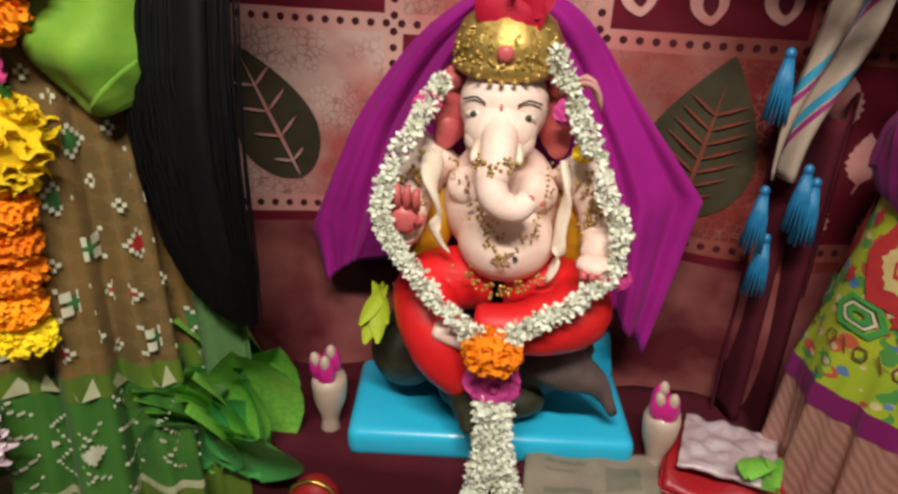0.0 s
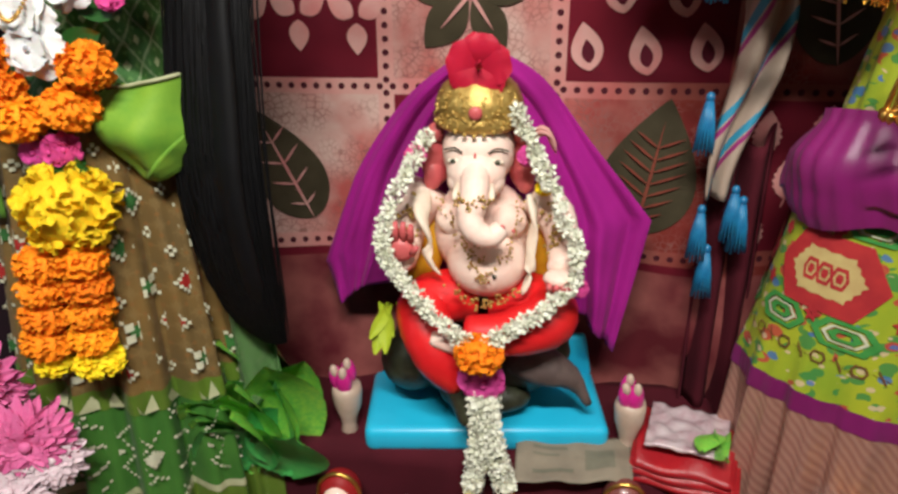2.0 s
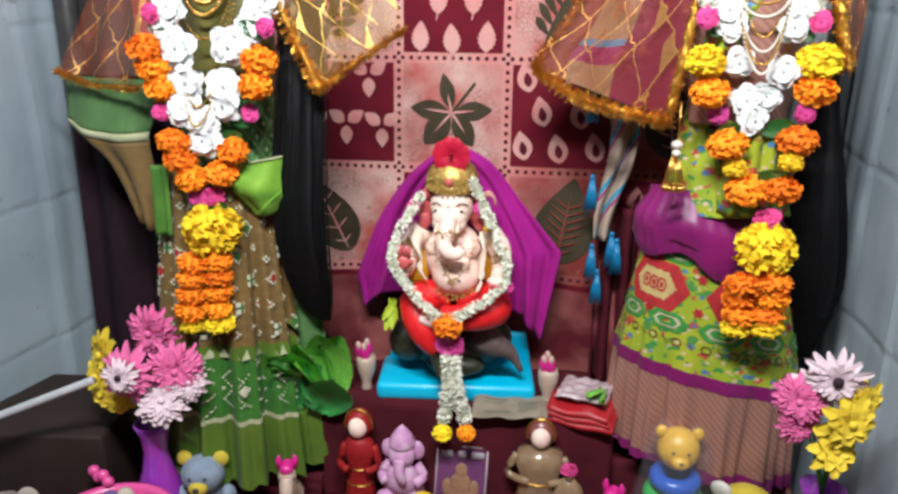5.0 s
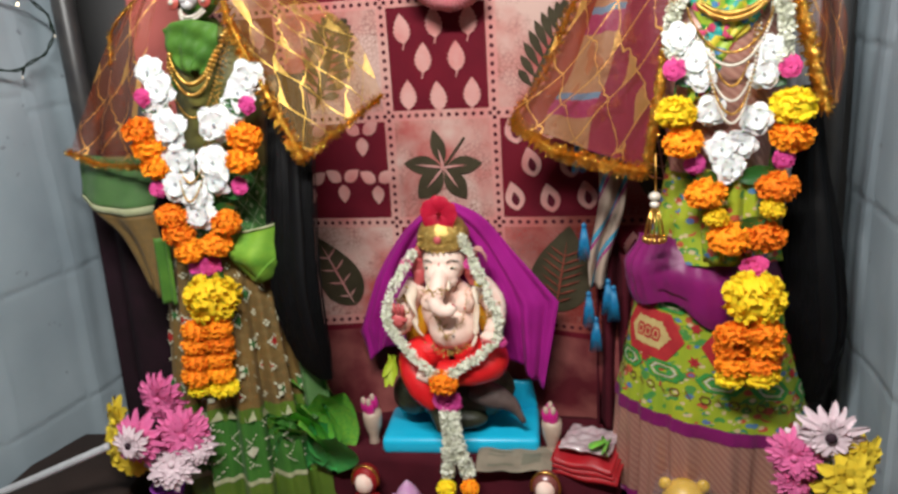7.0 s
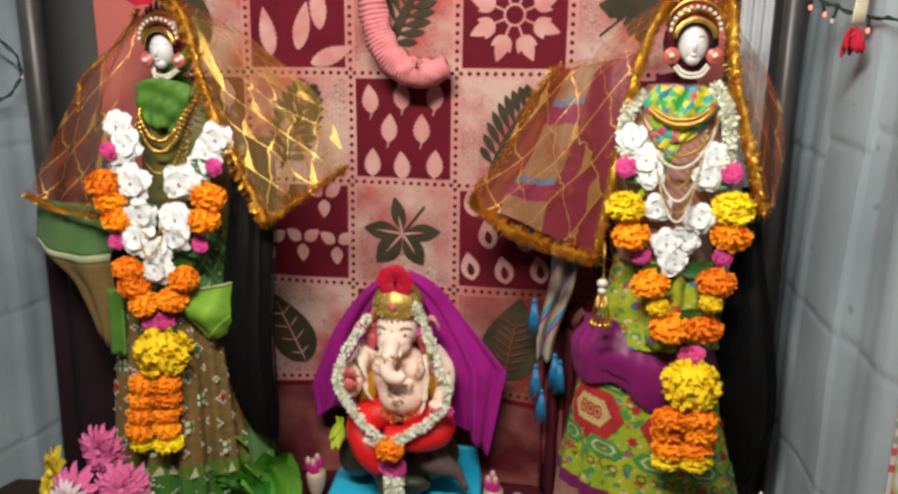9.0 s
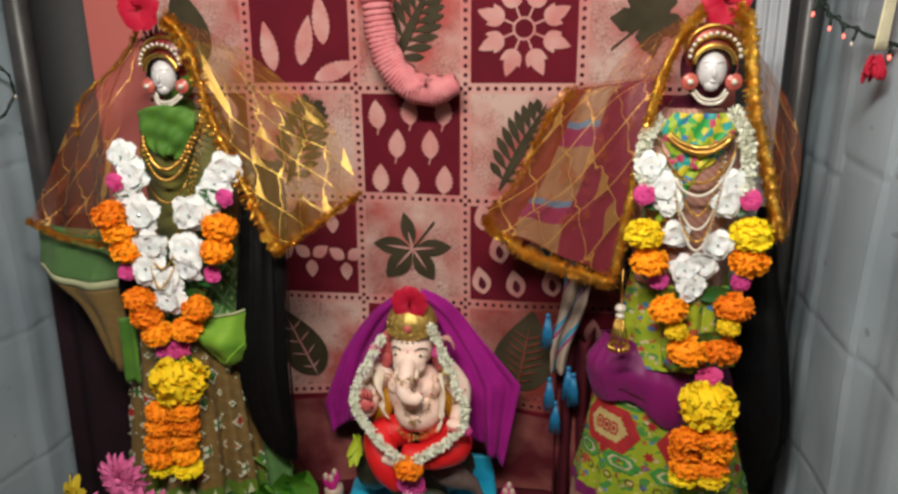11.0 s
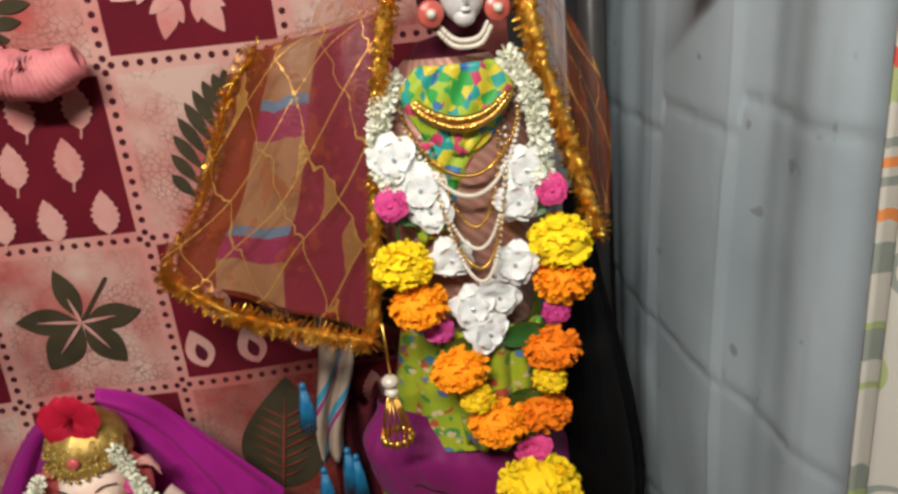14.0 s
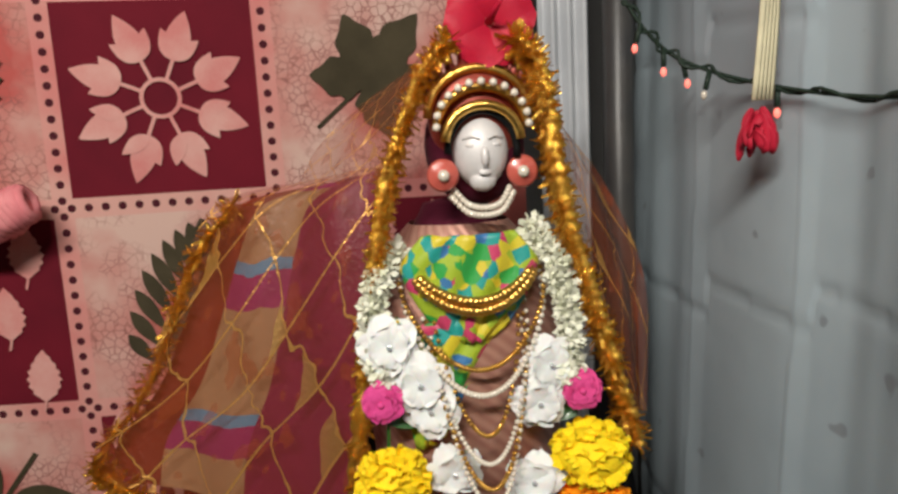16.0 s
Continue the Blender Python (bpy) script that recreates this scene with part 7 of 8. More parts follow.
for s in (1, -1):
    bm = bmesh.new()
    ball(bm, (s * 0.010, -0.0245, 0.184), (0.0022, 0.002, 0.0028), sub=1)
    part("eye", bm, pole_mat, h)
bm = bmesh.new()
ball(bm, (0, -0.034, 0.174), (0.003, 0.002, 0.002), sub=1)
part("nose", bm, pole_mat, h)
bm = bmesh.new()
lathe(bm, [(0.070, 0.001), (0.068, 0.02), (0.056, 0.10), (0.044, 0.16), (0.036, 0.205), (0.020, 0.222)], (0, 0, 0), 40, 1.0, lambda th, f: 1 + 0.03 * math.sin(9 * th + 6 * f) + 0.02 * math.sin(17 * th))
film_ = plain("clear_film", (0.9, 0.9, 0.9), (0.8, 0.8, 0.82), 0.08, scale=50, bump=0.2, alpha=0.05)
part("clear_wrap", bm, film_, g)


# small standing animals
def pony(p, turn, body, mane, label, s=1.0):
    g = anchor("toy_pony", p, label, "toy horse", "toy ponies")
    g.matrix_basis = pose(*p, 0, 0, turn) @ Matrix.Diagonal((s, s, s, 1))
    bm = bmesh.new()
    ball(bm, (0, 0.016, 0.050), (0.018, 0.028, 0.019))
    tube(bm, spline([(0, -0.002, 0.056), (0, -0.012, 0.080), (0, -0.014, 0.098)], 8), [0.016, 0.0155, 0.015, 0.014, 0.014, 0.0135, 0.013, 0.012], 12)
    ball(bm, (0, -0.016, 0.102), (0.0145, 0.015, 0.016))
    tube(bm, spline([(0, -0.020, 0.100), (0, -0.032, 0.088), (0, -0.038, 0.076)], 6), [0.0125, 0.012, 0.011, 0.0105, 0.010, 0.008], 12)
    part("body", bm, body, g)
    for sx in (1, -1):
        for y in (0.0, 0.034):
            bm = bmesh.new()
            tube(bm, [(sx * 0.010, y, 0.044), (sx * 0.011, y - 0.002, 0.020), (sx * 0.011, y - 0.003, 0.0)], [0.008, 0.007, 0.0085], 10)
            part("leg", bm, body, g)
        bm = bmesh.new()
        tube(bm, [(sx * 0.010, -0.010, 0.114), (sx * 0.013, -0.010, 0.128), (sx * 0.012, -0.012, 0.138)], [0.006, 0.0055, 0.001], 8)
        part("ear", bm, mane, g)
        bm = bmesh.new()
        ball(bm, (sx * 0.011, -0.027, 0.104), (0.002, 0.0025, 0.003), sub=1)
        part("eye", bm, pole_mat, g)
    bm = bmesh.new()
    for k in range(6):
        ball(bm, (0, -0.022 + 0.0075 * k, 0.118 - 0.006 * k * (k > 2)), (0.011 - 0.0006 * k, 0.008, 0.009), sub=2)
    part("mane", bm, mane, g)
    return g


pony((-0.205, -0.205, 0.0), 15, clay_cream, hot_pink, "small cream toy pony with a pink mane", 0.95)
pony((0.278, -0.185, 0.0), -25, clay_cream, hot_pink, "small cream toy pony with a pink mane", 0.95)
pony((-0.222, -0.295, 0.0), 10, plain("pony_white", (0.62, 0.52, 0.44), rough=0.45), plain("mane_orange", (0.68, 0.25, 0.05), rough=0.45), "small white toy pony with an orange mane", 0.88)
pony((0.316, -0.285, 0.0), -20, plain("pony_orange", (0.62, 0.24, 0.10), rough=0.45), plain("mane_rose", (0.55, 0.25, 0.22), rough=0.45), "small orange toy pony with a rosy mane", 0.85)

# steel bowl with charms
steel = plain("steel", (0.55, 0.55, 0.55), (0.48, 0.48, 0.48), 0.18, 1.0, scale=30, fine=500, bump=0.05)
g = anchor("steel_bowl", (-0.118, -0.295, 0.0), "small round steel bowl filled with dark trinkets", "bowl")
bm = bmesh.new()
lathe(bm, [(0.0, 0.002), (0.030, 0.002), (0.044, 0.016), (0.050, 0.036), (0.053, 0.040), (0.051, 0.042), (0.047, 0.036), (0.041, 0.018), (0.028, 0.005), (0.0, 0.005)], (0, 0, 0), 48, uv=False)
part("bowl_shell", bm, steel, g)
rnd = random.Random(2)
trinket = [plain("trinket_dark", (0.08, 0.08, 0.09), rough=0.25, metal=0.6), plain("trinket_pale", (0.45, 0.46, 0.48), rough=0.2, metal=0.5)]
for k in range(26):
    a, q = rnd.random() * 6.28, 0.038 * math.sqrt(rnd.random())
    bm = bmesh.new()
    ball(bm, (0, 0, 0), (rnd.uniform(0.005, 0.010), rnd.uniform(0.005, 0.009), 0.005), (rnd.uniform(0, 90), 0, rnd.uniform(0, 180)), sub=2)
    part("trinket", bm, trinket[k % 2], g, at=pose(q * math.cos(a), q * math.sin(a), 0.026 + rnd.uniform(0, 0.010)))

# pink basket with sweets
pink_plastic = plain("pink_plastic", (0.72, 0.09, 0.32), (0.62, 0.07, 0.26), 0.3, scale=30, coat=0.2, bump=0.05)
g = anchor("toy_basket", (-0.405, -0.345, 0.0), "pink plastic basket filled with small toy fruit", "basket")
bm = bmesh.new()
lathe(bm, [(0.0, 0.0), (0.052, 0.0), (0.070, 0.05), (0.080, 0.085), (0.086, 0.088), (0.087, 0.093), (0.081, 0.094), (0.075, 0.088), (0.065, 0.05), (0.048, 0.006), (0.0, 0.006)], (0, 0, 0), 56, 0.9, uv=False)
part("basket_shell", bm, pink_plastic, g)
bm = bmesh.new()
for k in range(4):
    ball(bm, (-0.045 - 0.010 * k, 0.062 + 0.004 * k, 0.100 + 0.007 * (k % 2)), (0.009, 0.008, 0.009), sub=2)
part("moulded_clip", bm, pink_plastic, g)
rnd = random.Random(5)
fruit = [plain("toy_green", (0.08, 0.28, 0.06), rough=0.3, coat=0.4), plain("toy_lime", (0.42, 0.50, 0.06), rough=0.3, coat=0.4), plain("toy_blush", (0.62, 0.30, 0.30), rough=0.35), plain("toy_violet", (0.16, 0.10, 0.28), rough=0.3), plain("toy_cream", (0.60, 0.52, 0.40), rough=0.4)]
for k in range(20):
    a, q = rnd.random() * 6.28, 0.055 * math.sqrt(rnd.random())
    bm = bmesh.new()
    ball(bm, (0, 0, 0), (rnd.uniform(0.010, 0.016), rnd.uniform(0.010, 0.014), rnd.uniform(0.014, 0.024)), sub=2)
    part("toy_fruit", bm, fruit[k % 5], g, at=pose(q * math.cos(a), q * math.sin(a), 0.068 + rnd.uniform(0, 0.02), rnd.uniform(-70, 70), rnd.uniform(-70, 70), 0))


# vases with artificial flowers
def vase(p, glass_c, label):
    g = anchor("vase", p, label, "vase", "vases of artificial flowers")
    bm = bmesh.new()
    lathe(bm, [(0.0, 0.0), (0.034, 0.0), (0.040, 0.010), (0.041, 0.035), (0.034, 0.065), (0.022, 0.100), (0.017, 0.130), (0.021, 0.160), (0.027, 0.175), (0.024, 0.176), (0.014, 0.132), (0.0, 0.120)], (0, 0, 0), 40, uv=False)
    part("vase_body", bm, glass_c, g)
    return g


violet_glass = plain("violet_glass", (0.22, 0.03, 0.42), (0.34, 0.04, 0.40), 0.15, scale=25, coat=0.6, bump=0.05)
bloom_pink = plain("bloom_pink", (0.64, 0.03, 0.24), (0.80, 0.26, 0.46), 0.55, scale=60, fine=300)
bloom_white = plain("bloom_white", (0.78, 0.76, 0.76), (0.70, 0.45, 0.52), 0.55, scale=45, fine=300)
bloom_yellow = plain("bloom_yellow", (0.82, 0.66, 0.05), (0.72, 0.50, 0.03), 0.55, scale=60, fine=300)
dark_eye = plain("flower_eye", (0.04, 0.02, 0.03), rough=0.7, scale=200)
stem_green = plain("stem_green", (0.05, 0.16, 0.03), rough=0.5)
m_daisy = open_flower_mesh("daisy", bloom_white, dark_eye, 16, 2, 0.26, 0.17)
m_fluff = open_flower_mesh("pink_bloom", bloom_pink, bloom_pink, 16, 5, 0.24, 0.12)
m_wfluff = open_flower_mesh("white_bloom", bloom_white, bloom_white, 14, 5, 0.26, 0.12)
m_yfluff = open_flower_mesh("yellow_bloom", bloom_yellow, bloom_yellow, 8, 3, 0.42, 0.14)
m_pdaisy = open_flower_mesh("pink_daisy", bloom_pink, bloom_white, 16, 2, 0.30, 0.3)


def bouquet(g, o, items):
    for mesh, nm, p, r, tip, yaw in items:
        q = rel(p, o)
        bm = bmesh.new()
        tube(bm, spline([(0, 0, 0.16), (q[0] * 0.5, q[1] * 0.5 + 0.01, 0.16 + (q[2] - 0.16) * 0.7), (q[0], q[1] + 0.004, q[2])], 8), 0.0016, 6)
        part("stem", bm, stem_green, g)
        put(mesh, nm, g, q, r, random.uniform(0, 90), tip, yaw)


o = (-0.400, -0.235, 0.0)
bouquet(vase(o, violet_glass, "violet glass vase with pink, white and yellow artificial flowers"), o, [
    (m_pdaisy, "pink_daisy", (-0.394, -0.292, 0.283), 0.043, -8, 0), (m_daisy, "daisy", (-0.393, -0.306, 0.285), 0.028, -8, 0), (m_fluff, "pink_bloom", (-0.380, -0.245, 0.325), 0.042, 10, 10), (m_fluff, "pink_bloom", (-0.338, -0.262, 0.278), 0.044, -5, 25),
    (m_wfluff, "white_bloom", (-0.355, -0.275, 0.238), 0.042, -25, 15), (m_fluff, "pink_bloom", (-0.375, -0.270, 0.250), 0.036, -20, 0), (m_wfluff, "white_bloom", (-0.325, -0.255, 0.258), 0.034, -15, 35),
    (m_yfluff, "yellow_bloom", (-0.452, -0.255, 0.290), 0.042, 0, -30), (m_yfluff, "yellow_bloom", (-0.468, -0.250, 0.250), 0.042, -15, -35), (m_yfluff, "yellow_bloom", (-0.438, -0.255, 0.225), 0.034, -35, -15)])
o = (0.520, -0.255, 0.02)
bouquet(vase(o, violet_glass, "violet glass vase with white, pink and yellow artificial flowers"), o, [
    (m_daisy, "daisy", (0.494, -0.305, 0.364), 0.037, 5, 0), (m_fluff, "pink_bloom", (0.462, -0.295, 0.330), 0.034, -5, -20), (m_wfluff, "white_bloom", (0.474, -0.290, 0.342), 0.030, -15, -10), (m_yfluff, "yellow_bloom", (0.512, -0.315, 0.318), 0.036, -5, 10),
    (m_yfluff, "yellow_bloom", (0.530, -0.300, 0.338), 0.028, 0, 25), (m_fluff, "pink_bloom", (0.468, -0.290, 0.296), 0.028, -30, -15), (m_yfluff, "yellow_bloom", (0.504, -0.308, 0.278), 0.032, -30, 10)])


# soft toys
def plush_mat(name, a, b):
    return plain(name, a, b, 0.95, scale=60, fine=900, bump=1.0, sheen=0.04)


def plush(p, turn, fur, fur2, label, s, pitch=0.0, name="soft_toy"):
    g = anchor(name, p, label, "soft toy", "soft toys")
    g.matrix_basis = pose(*p, pitch, 0, turn) @ Matrix.Diagonal((s, s, s, 1))
    for nm, c, sz, m in (("body", (0, 0.01, 0.045), (0.042, 0.036, 0.046), fur), ("head", (0, -0.012, 0.112), (0.040, 0.036, 0.036), fur), ("muzzle", (0, -0.044, 0.102), (0.018, 0.014, 0.014), fur2)):
        bm = bmesh.new()
        vs = ball(bm, c, sz, sub=4)
        for v in vs:
            v.co += (v.co - Vector(c)).normalized() * 0.0016 * noise.noise(v.co * 160)
        part(nm, bm, m, g)
    for sx in (1, -1):
        for nm, c, sz, m in (("ear", (sx * 0.034, -0.006, 0.140), (0.015, 0.008, 0.016), fur2), ("arm", (sx * 0.044, -0.012, 0.060), (0.015, 0.018, 0.026), fur), ("foot", (sx * 0.030, -0.034, 0.014), (0.018, 0.026, 0.015), fur2)):
            bm = bmesh.new()
            ball(bm, c, sz, sub=3)
            part(nm, bm, m, g)
        bm = bmesh.new()
        ball(bm, (sx * 0.014, -0.045, 0.120), (0.0035, 0.003, 0.004), sub=2)
        part("eye", bm, pole_mat, g)
    bm = bmesh.new()
    ball(bm, (0, -0.058, 0.106), (0.006, 0.004, 0.0045), sub=2)
    part("nose", bm, pole_mat, g)
    return g


plush((0.465, -0.18, 0.0), 150, plush_mat("plush_yellow", (0.58, 0.46, 0.05), (0.46, 0.36, 0.03)), plush_mat("plush_white", (0.66, 0.63, 0.56), (0.55, 0.52, 0.46)), "yellow plush soft toy with white paws", 1.0, -18)
plush((-0.335, -0.215, 0.0), 10, plush_mat("plush_bluegrey", (0.28, 0.34, 0.42), (0.20, 0.25, 0.33)), plush_mat("plush_lemon", (0.66, 0.52, 0.06), (0.54, 0.42, 0.04)), "blue grey plush soft toy with yellow feet", 0.80)
plush((-0.545, -0.365, -0.01), 15, plush_mat("plush_grey", (0.30, 0.25, 0.22), (0.22, 0.18, 0.16)), plush_mat("plush_beige", (0.42, 0.35, 0.30), (0.34, 0.28, 0.24)), "grey beige teddy bear with a dark nose", 0.95)

# net purse and purple ribbon
g = anchor("net_pouch", (0.165, -0.265, 0.0), "grey net pouch with a shiny purple ribbon", "pouch")
g.matrix_basis = pose(0.170, -0.262, 0.0) @ Matrix.Diagonal((1.3, 1.3, 1.3, 1))
net_grey = plain("net_grey", (0.36, 0.31, 0.28), (0.26, 0.22, 0.20), 0.5, scale=90, fine=700, bump=0.8, sheen=0.04)
bm = bmesh.new()
vs = ball(bm, (0, 0, 0.028), (0.034, 0.030, 0.028), sub=4)
part("pouch_body", bm, net_grey, g)
for s in (-1, 1):
    bm = bmesh.new()
    cloth(bm, lambda u, v: (s * (0.008 + 0.068 * v), -0.004 + 0.030 * (u - 0.5) * (0.4 + v) + 0.005 * math.sin(u * 24) * v, 0.045 + 0.022 * v * (1 - v) * 3 + 0.008 * math.sin(u * 18 + 1) * v), 36, 12, 0.0012)
    part("frill", bm, net_grey, g)
shiny_purple = plain("shiny_purple", (0.34, 0.02, 0.42), (0.26, 0.015, 0.34), 0.22, scale=40, coat=0.5)
bm = bmesh.new()
for k in range(4):
    a = radians(70 * k)
    tube(bm, [(-0.035 + 0.014 * math.cos(a) + 0.012 * math.cos(radians(b)) * math.cos(a), 0.004 + 0.012 * math.cos(radians(b)) * math.sin(a), 0.060 + 0.014 * math.sin(radians(b)) + 0.006 * k) for b in range(0, 361, 30)], 0.005, 8, flat=0.3)
part("ribbon_curl", bm, shiny_purple, g)

# gilded cane on a mint box
g = anchor("gift_tin", (0.400, -0.295, 0.0), "mint green round tin with a gold foil hook", "tin")
bm = bmesh.new()
lathe(bm, [(0, 0), (0.036, 0), (0.037, 0.004), (0.037, 0.070), (0.039, 0.072), (0.039, 0.090), (0.036, 0.094), (0, 0.095)], (0, 0, 0), 40, uv=False)
part("tin_body", bm, plain("mint", (0.30, 0.52, 0.36), (0.24, 0.44, 0.30), 0.35, scale=40), g)
bm = bmesh.new()
tube(bm, spline([(-0.012, -0.01, 0.09), (-0.012, -0.01, 0.125), (0.0, -0.012, 0.148), (0.016, -0.014, 0.150), (0.022, -0.014, 0.136)], 30), [0.009 + 0.0012 * math.sin(k * 1.6) for k in range(30)], 12)
part("foil_hook", bm, tinsel, g)

# ---- hanging things ----
# striped scarf with blue tassels
def scarf_mat():
    m, nt, p = nodes_of("scarf_silk")
    uv = nt.nodes.new("ShaderNodeUVMap").outputs[0]
    sep = nt.nodes.new("ShaderNodeSeparateXYZ")
    nt.links.new(uv, sep.inputs[0])
    st = M(nt, "FRACT", M(nt, "MULTIPLY_ADD", sep.outputs[0], 1.3, M(nt, "MULTIPLY", sep.outputs[1], 3.0)))
    col = MIX(nt, noise_of(nt, 60, uv), (0.42, 0.33, 0.26), (0.34, 0.26, 0.2))
    col = MIX(nt, M(nt, "LESS_THAN", st, 0.16), col, (0.03, 0.24, 0.38))
    col = MIX(nt, M(nt, "LESS_THAN", M(nt, "ABSOLUTE", M(nt, "SUBTRACT", st, 0.24)), 0.05), col, (0.26, 0.02, 0.14))
    nt.links.new(col, p.inputs["Base Color"])
    p.inputs["Roughness"].default_value = 0.5
    return m


blue_thread = plain("blue_thread", (0.02, 0.22, 0.42), (0.01, 0.12, 0.28), 0.4, scale=90, fine=700)
g = anchor("scarf", (0.245, -0.03, 0.66), "beige striped scarf end with blue thread tassels", "scarf")
bm = bmesh.new()
cloth(bm, lambda u, v: ((u - 0.5) * (0.045 - 0.022 * v) + 0.012 * math.sin(v * 5) + 0.006, 0.008 * math.sin(u * 9 + v * 5), -0.225 * v), 16, 30, 0.002)
part("scarf_cloth", bm, scarf_mat(), g)
for k, (x, z) in enumerate(((-0.030, 0.0), (-0.024, -0.13), (0.010, -0.215), (-0.018, -0.235), (-0.008, -0.275), (0.018, -0.225))):
    bm = bmesh.new()
    rnd = random.Random(k)
    ball(bm, (0, 0, 0), (0.004, 0.004, 0.005), sub=2)
    for q in range(16):
        a = q * 0.4
        tube(bm, [(0.002 * math.cos(a), 0.002 * math.sin(a), 0), (0.006 * math.cos(a), 0.006 * math.sin(a), -0.025), (0.009 * math.cos(a), 0.009 * math.sin(a), -0.048 - 0.004 * rnd.random())], [0.001, 0.0016, 0.0008], 4)
    part("tassel", bm, blue_thread, g, at=pose(x, -0.006, z))

# pink ruffled garland loop hung in the middle
bm = bmesh.new()
loop = spline([(-0.044, -0.008, 1.06), (-0.036, -0.012, 0.97), (-0.022, -0.016, 0.91), (0.008, -0.020, 0.872), (0.045, -0.022, 0.862), (0.078, -0.022, 0.872)], 46)
rnd = random.Random(3)
for k, p in enumerate(loop):
    d = (loop[min(k + 1, 45)] - loop[max(k - 1, 0)]).normalized()
    a = d.cross(Vector((0, 1, 0))).normalized()
    r = 0.0185 if k < 36 else 0.0185 * (1 - (k - 36) / 22)
    tube(bm, [p + (a * math.cos(t * 0.7) + Vector((0, 1, 0)) * math.sin(t * 0.7)) * r * (1 + 0.10 * math.sin(t * 3 + k)) for t in range(10)], 0.0042, 6, cap=False)
tube(bm, loop, [0.016] * 46, 10)
thing("ruffle_garland", "pale pink ruffled paper garland hung on the backdrop", "garland", bm, plain("ruffle_pink", (0.68, 0.26, 0.27), (0.60, 0.18, 0.20), 0.7, scale=60))

# string of small lamps along the wall edge
wire = plain("dark_wire", (0.02, 0.035, 0.025), rough=0.5)


def glow(name, colour, power):
    m, nt, p = nodes_of(name)
    p.inputs["Base Color"].default_value = (*colour, 1)
    p.inputs["Emission Color"].default_value, p.inputs["Emission Strength"].default_value = (*colour, 1), power
    return m


bulb_red = glow("bulb_red", (1.0, 0.2, 0.15), 2.5)
bulb_warm = glow("bulb_warm", (1.0, 0.8, 0.5), 5.0)


def fairy(pts, bulbs, mat_b):
    g = anchor("string_lights", pts[0], "dark wire with tiny glowing bulbs", "string lights", "strings of small lamps")
    o = pts[0]
    bm = bmesh.new()
    tube(bm, spline([rel(p, o) for p in pts], 60), 0.0014, 6)
    tube(bm, [q + Vector((0.003 * math.sin(k), -0.001, 0.003 * math.cos(k * 0.9))) for k, q in enumerate(spline([rel(p, o) for p in pts], 60))], 0.0012, 6)
    part("wire", bm, wire, g)
    line = spline([rel(p, o) for p in pts], 60)
    for k, (i, lit) in enumerate(bulbs):
        bm = bmesh.new()
        a = line[i]
        tube(bm, [a, a + Vector((-0.004 + 0.003 * (k % 3), -0.002, -0.012))], 0.0019, 6)
        s = part("socket", bm, wire, g)
        bm = bmesh.new()
        ball(bm, a + Vector((-0.005 + 0.004 * (k % 3), -0.002, -0.016)), (0.0021, 0.0021, 0.0032), sub=2)
        part("bulb", bm, mat_b if lit else pearl, s)
    return g


fairy([(0.512, -0.10, 1.00), (0.530, -0.105, 0.970), (0.556, -0.11, 0.948), (0.585, -0.16, 0.928), (0.605, -0.24, 0.915), (0.62, -0.33, 0.915)], ((10, 1), (18, 1), (23, 1), (28, 0), (37, 1)), bulb_red)
fairy([(-0.70, -0.22, 1.02), (-0.66, -0.16, 0.95), (-0.635, -0.04, 0.90), (-0.64, -0.02, 0.84), (-0.66, -0.10, 0.80), (-0.70, -0.2, 0.84)], ((8, 0), (20, 1), (30, 0), (44, 0)), bulb_warm)

# pale strips with a red paper flower at the end
bm = bmesh.new()
for k in range(5):
    tube(bm, spline([(0.002 * k, 0, 0.16), (0.002 * k + 0.002, -0.003, 0.08), (0.0025 * k - 0.003, -0.002, 0.0)], 10), 0.0022, 5, flat=0.3)
hang = thing("hanging_flower", "red paper flower hung on pale paper strips", "hanging decoration", bm, plain("paper_strip", (0.72, 0.66, 0.45), rough=0.6), at=pose(0.572, -0.175, 0.918))
bm = bmesh.new()
for k in range(16):
    a, d = k * 2.4, 0.0035 + 0.0045 * (k / 16)
    p0 = Vector((0.003 * math.cos(a), 0.003 * math.sin(a), -0.004 - 0.010 * (k / 16)))
    p1 = p0 + Vector((d * 0.8 * math.cos(a), d * 0.7 * math.sin(a), -0.009))
    p2 = p1 + Vector((0.003 * math.cos(a + 1), 0.003 * math.sin(a + 1), -0.009 - 0.003 * (k % 3)))
    tube(bm, spline([p0, p1, p2], 7), [0.0015, 0.003, 0.0042, 0.0044, 0.0038, 0.003, 0.001], 8, flat=0.3)
part("red_flower", bm, plain("paper_red", (0.55, 0.02, 0.05), rough=0.6), hang)
bm = bmesh.new()
rnd = random.Random(6)
for k in range(60):
    x = rnd.uniform(-0.03, 0.03)
    tube(bm, [(x * 0.5, rnd.uniform(-0.004, 0.004), 0.12), (x, rnd.uniform(-0.008, 0.008), 0.05), (x * 1.15, rnd.uniform(-0.01, 0.01), -0.12 * rnd.uniform(0.7, 1.0))], 0.0013, 4)
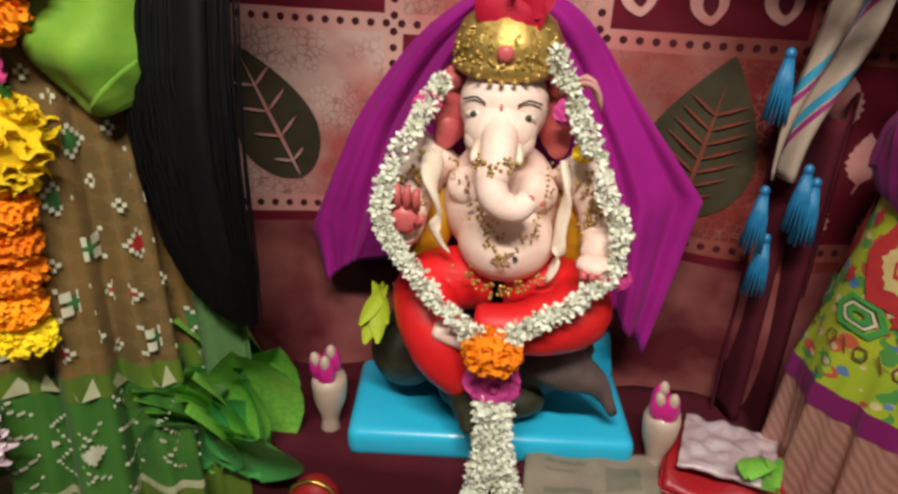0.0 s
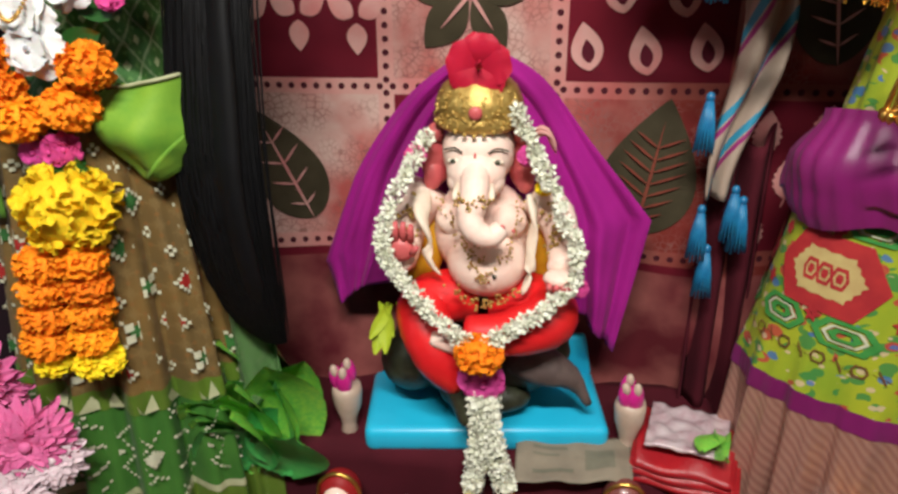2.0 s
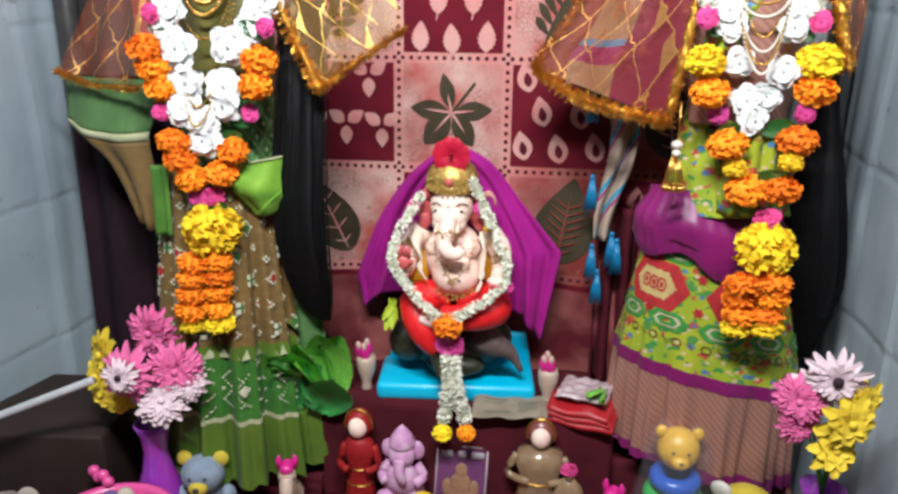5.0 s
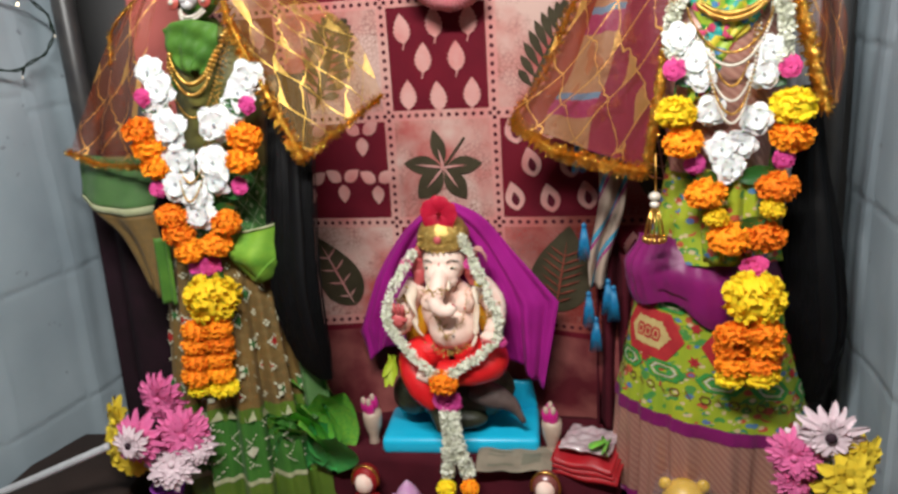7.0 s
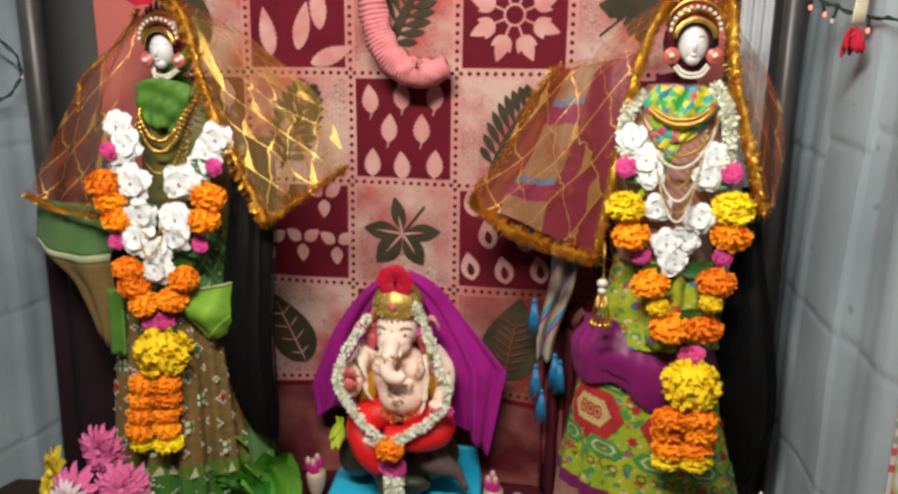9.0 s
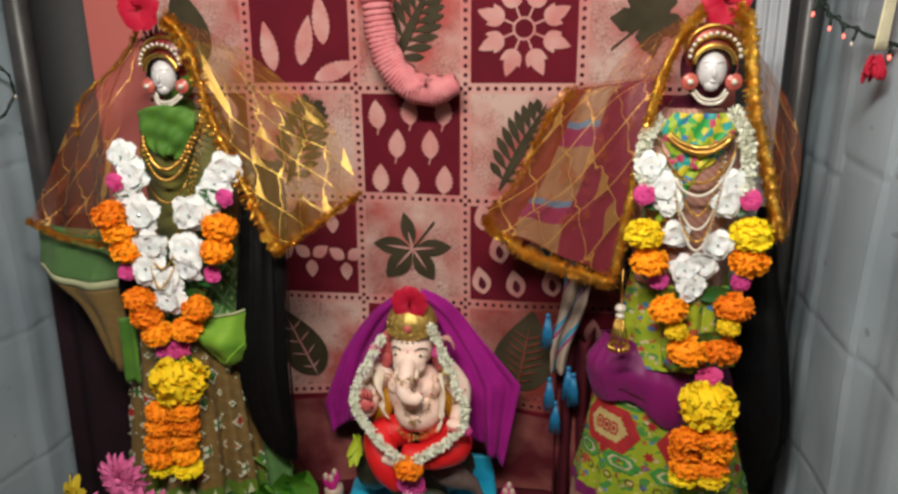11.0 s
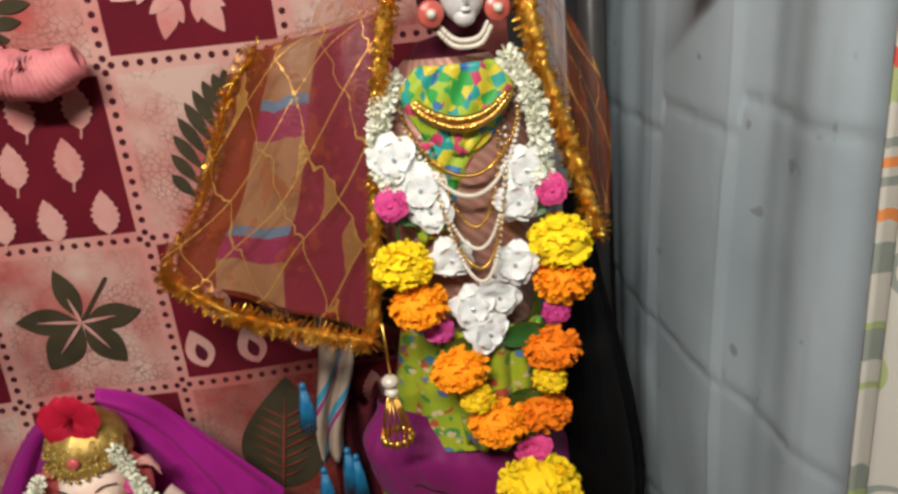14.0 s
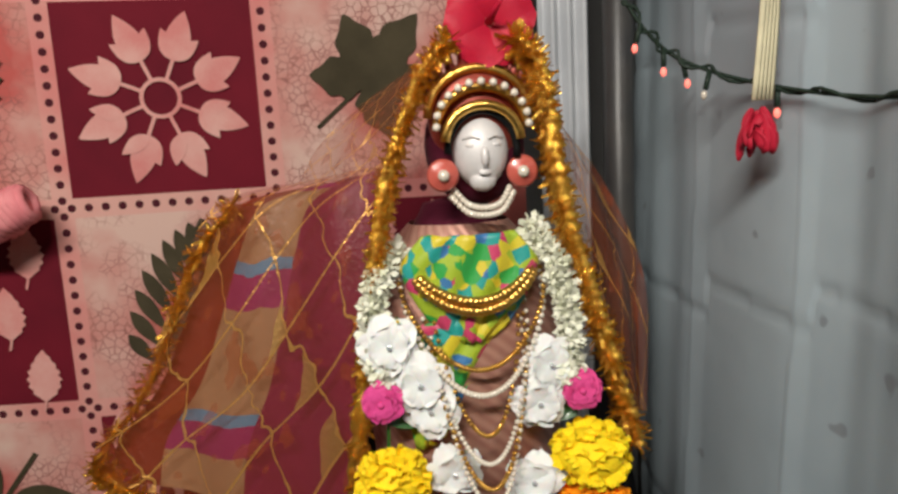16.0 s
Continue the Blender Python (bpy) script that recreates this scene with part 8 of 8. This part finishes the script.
thing("pink_streamer", "bunch of glossy pink paper streamers", "streamer", bm, plain("streamer_pink", (0.75, 0.25, 0.52), (0.85, 0.45, 0.65), 0.35, scale=90), at=pose(-0.70, -0.215, 0.66))

# curtain printed with loops at the right
def loops_mat():
    m, nt, p = nodes_of("loops_curtain")
    co = nt.nodes.new("ShaderNodeTexCoord").outputs["Object"]
    mp = nt.nodes.new("ShaderNodeMapping")
    mp.inputs["Scale"].default_value = (0.0, 1.0, 1.0)
    nt.links.new(co, mp.inputs["Vector"])
    col = MIX(nt, noise_of(nt, 30, co), (0.50, 0.48, 0.43), (0.42, 0.41, 0.37))
    for k, (sc, c) in enumerate(((17, (0.52, 0.06, 0.05)), (14, (0.62, 0.22, 0.06)), (19, (0.22, 0.25, 0.22)), (15.5, (0.30, 0.36, 0.16)))):
        m2 = nt.nodes.new("ShaderNodeMapping")
        m2.inputs["Location"].default_value = (0, 0.31 * k, 0.17 * k)
        nt.links.new(mp.outputs[0], m2.inputs["Vector"])
        vor = nt.nodes.new("ShaderNodeTexVoronoi")
        vor.inputs["Scale"].default_value = sc
        vor.inputs["Randomness"].default_value = 0.8
        nt.links.new(m2.outputs[0], vor.inputs["Vector"])
        ring = M(nt, "LESS_THAN", M(nt, "ABSOLUTE", M(nt, "SUBTRACT", vor.outputs["Distance"], 0.32)), 0.035)
        col = MIX(nt, ring, col, c)
    nt.links.new(col, p.inputs["Base Color"])
    p.inputs["Roughness"].default_value = 0.7
    return m


bm = bmesh.new()
cpts = spline([(0.604, -0.345, 0), (0.618, -0.40, 0), (0.65, -0.50, 0), (0.70, -0.64, 0)], 61)
cloth(bm, lambda u, v: (cpts[round(u * 60)].x + 0.010 * math.sin(u * 26), cpts[round(u * 60)].y + 0.004 * math.sin(u * 40), 0.1 + 1.3 * v), 60, 40, 0.002)
thing("loop_curtain", "white curtain printed with red, orange and green loops", "curtain", bm, loops_mat())

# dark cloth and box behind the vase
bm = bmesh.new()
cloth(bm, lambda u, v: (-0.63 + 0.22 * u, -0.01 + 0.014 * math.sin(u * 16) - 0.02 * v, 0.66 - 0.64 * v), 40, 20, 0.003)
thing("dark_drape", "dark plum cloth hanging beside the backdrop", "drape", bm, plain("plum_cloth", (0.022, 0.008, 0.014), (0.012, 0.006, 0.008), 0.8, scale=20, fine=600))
bm = bmesh.new()
box(bm, (-0.60, -0.165, 0.075), (0.22, 0.20, 0.15), 8, 0.006)
thing("storage_box", "dark brown box beside the table flowers", "box", bm, plain("dark_brown", (0.035, 0.022, 0.018), (0.025, 0.016, 0.013), 0.6, scale=15))
bm = bmesh.new()
cloth(bm, lambda u, v: (0.49 + 0.045 * u, 0.03 + 0.006 * math.sin(u * 20), 0.02 + 1.4 * v), 16, 30, 0.002)
thing("white_drape", "white shiny cloth strip beside the backdrop", "drape", bm, plain("white_satin", (0.50, 0.52, 0.54), (0.4, 0.42, 0.45), 0.3, scale=20))
# added sheet: stands in for the shaded gap between shawl and skirt
bm = bmesh.new()
cloth(bm, lambda u, v: (0.236 + 0.06 * u, 0.004 + 0.012 * math.sin(u * 15) - 0.01 * v, 0.49 - 0.31 * v + 0.012 * math.sin(u * 7)), 30, 24, 0.003)
thing("dark_drape", "added dark maroon sheet standing in for shade low before the backdrop", "drape", bm, maroon_cloth)
bm = bmesh.new()
tube(bm, spline([(-0.72, -0.36, 0.165), (-0.60, -0.32, 0.205), (-0.52, -0.295, 0.235), (-0.455, -0.275, 0.260)], 20), 0.006, 10)
thing("white_pipe", "thin white plastic pipe by the box", "pipe", bm, plain("white_plastic", (0.55, 0.56, 0.58), rough=0.4))
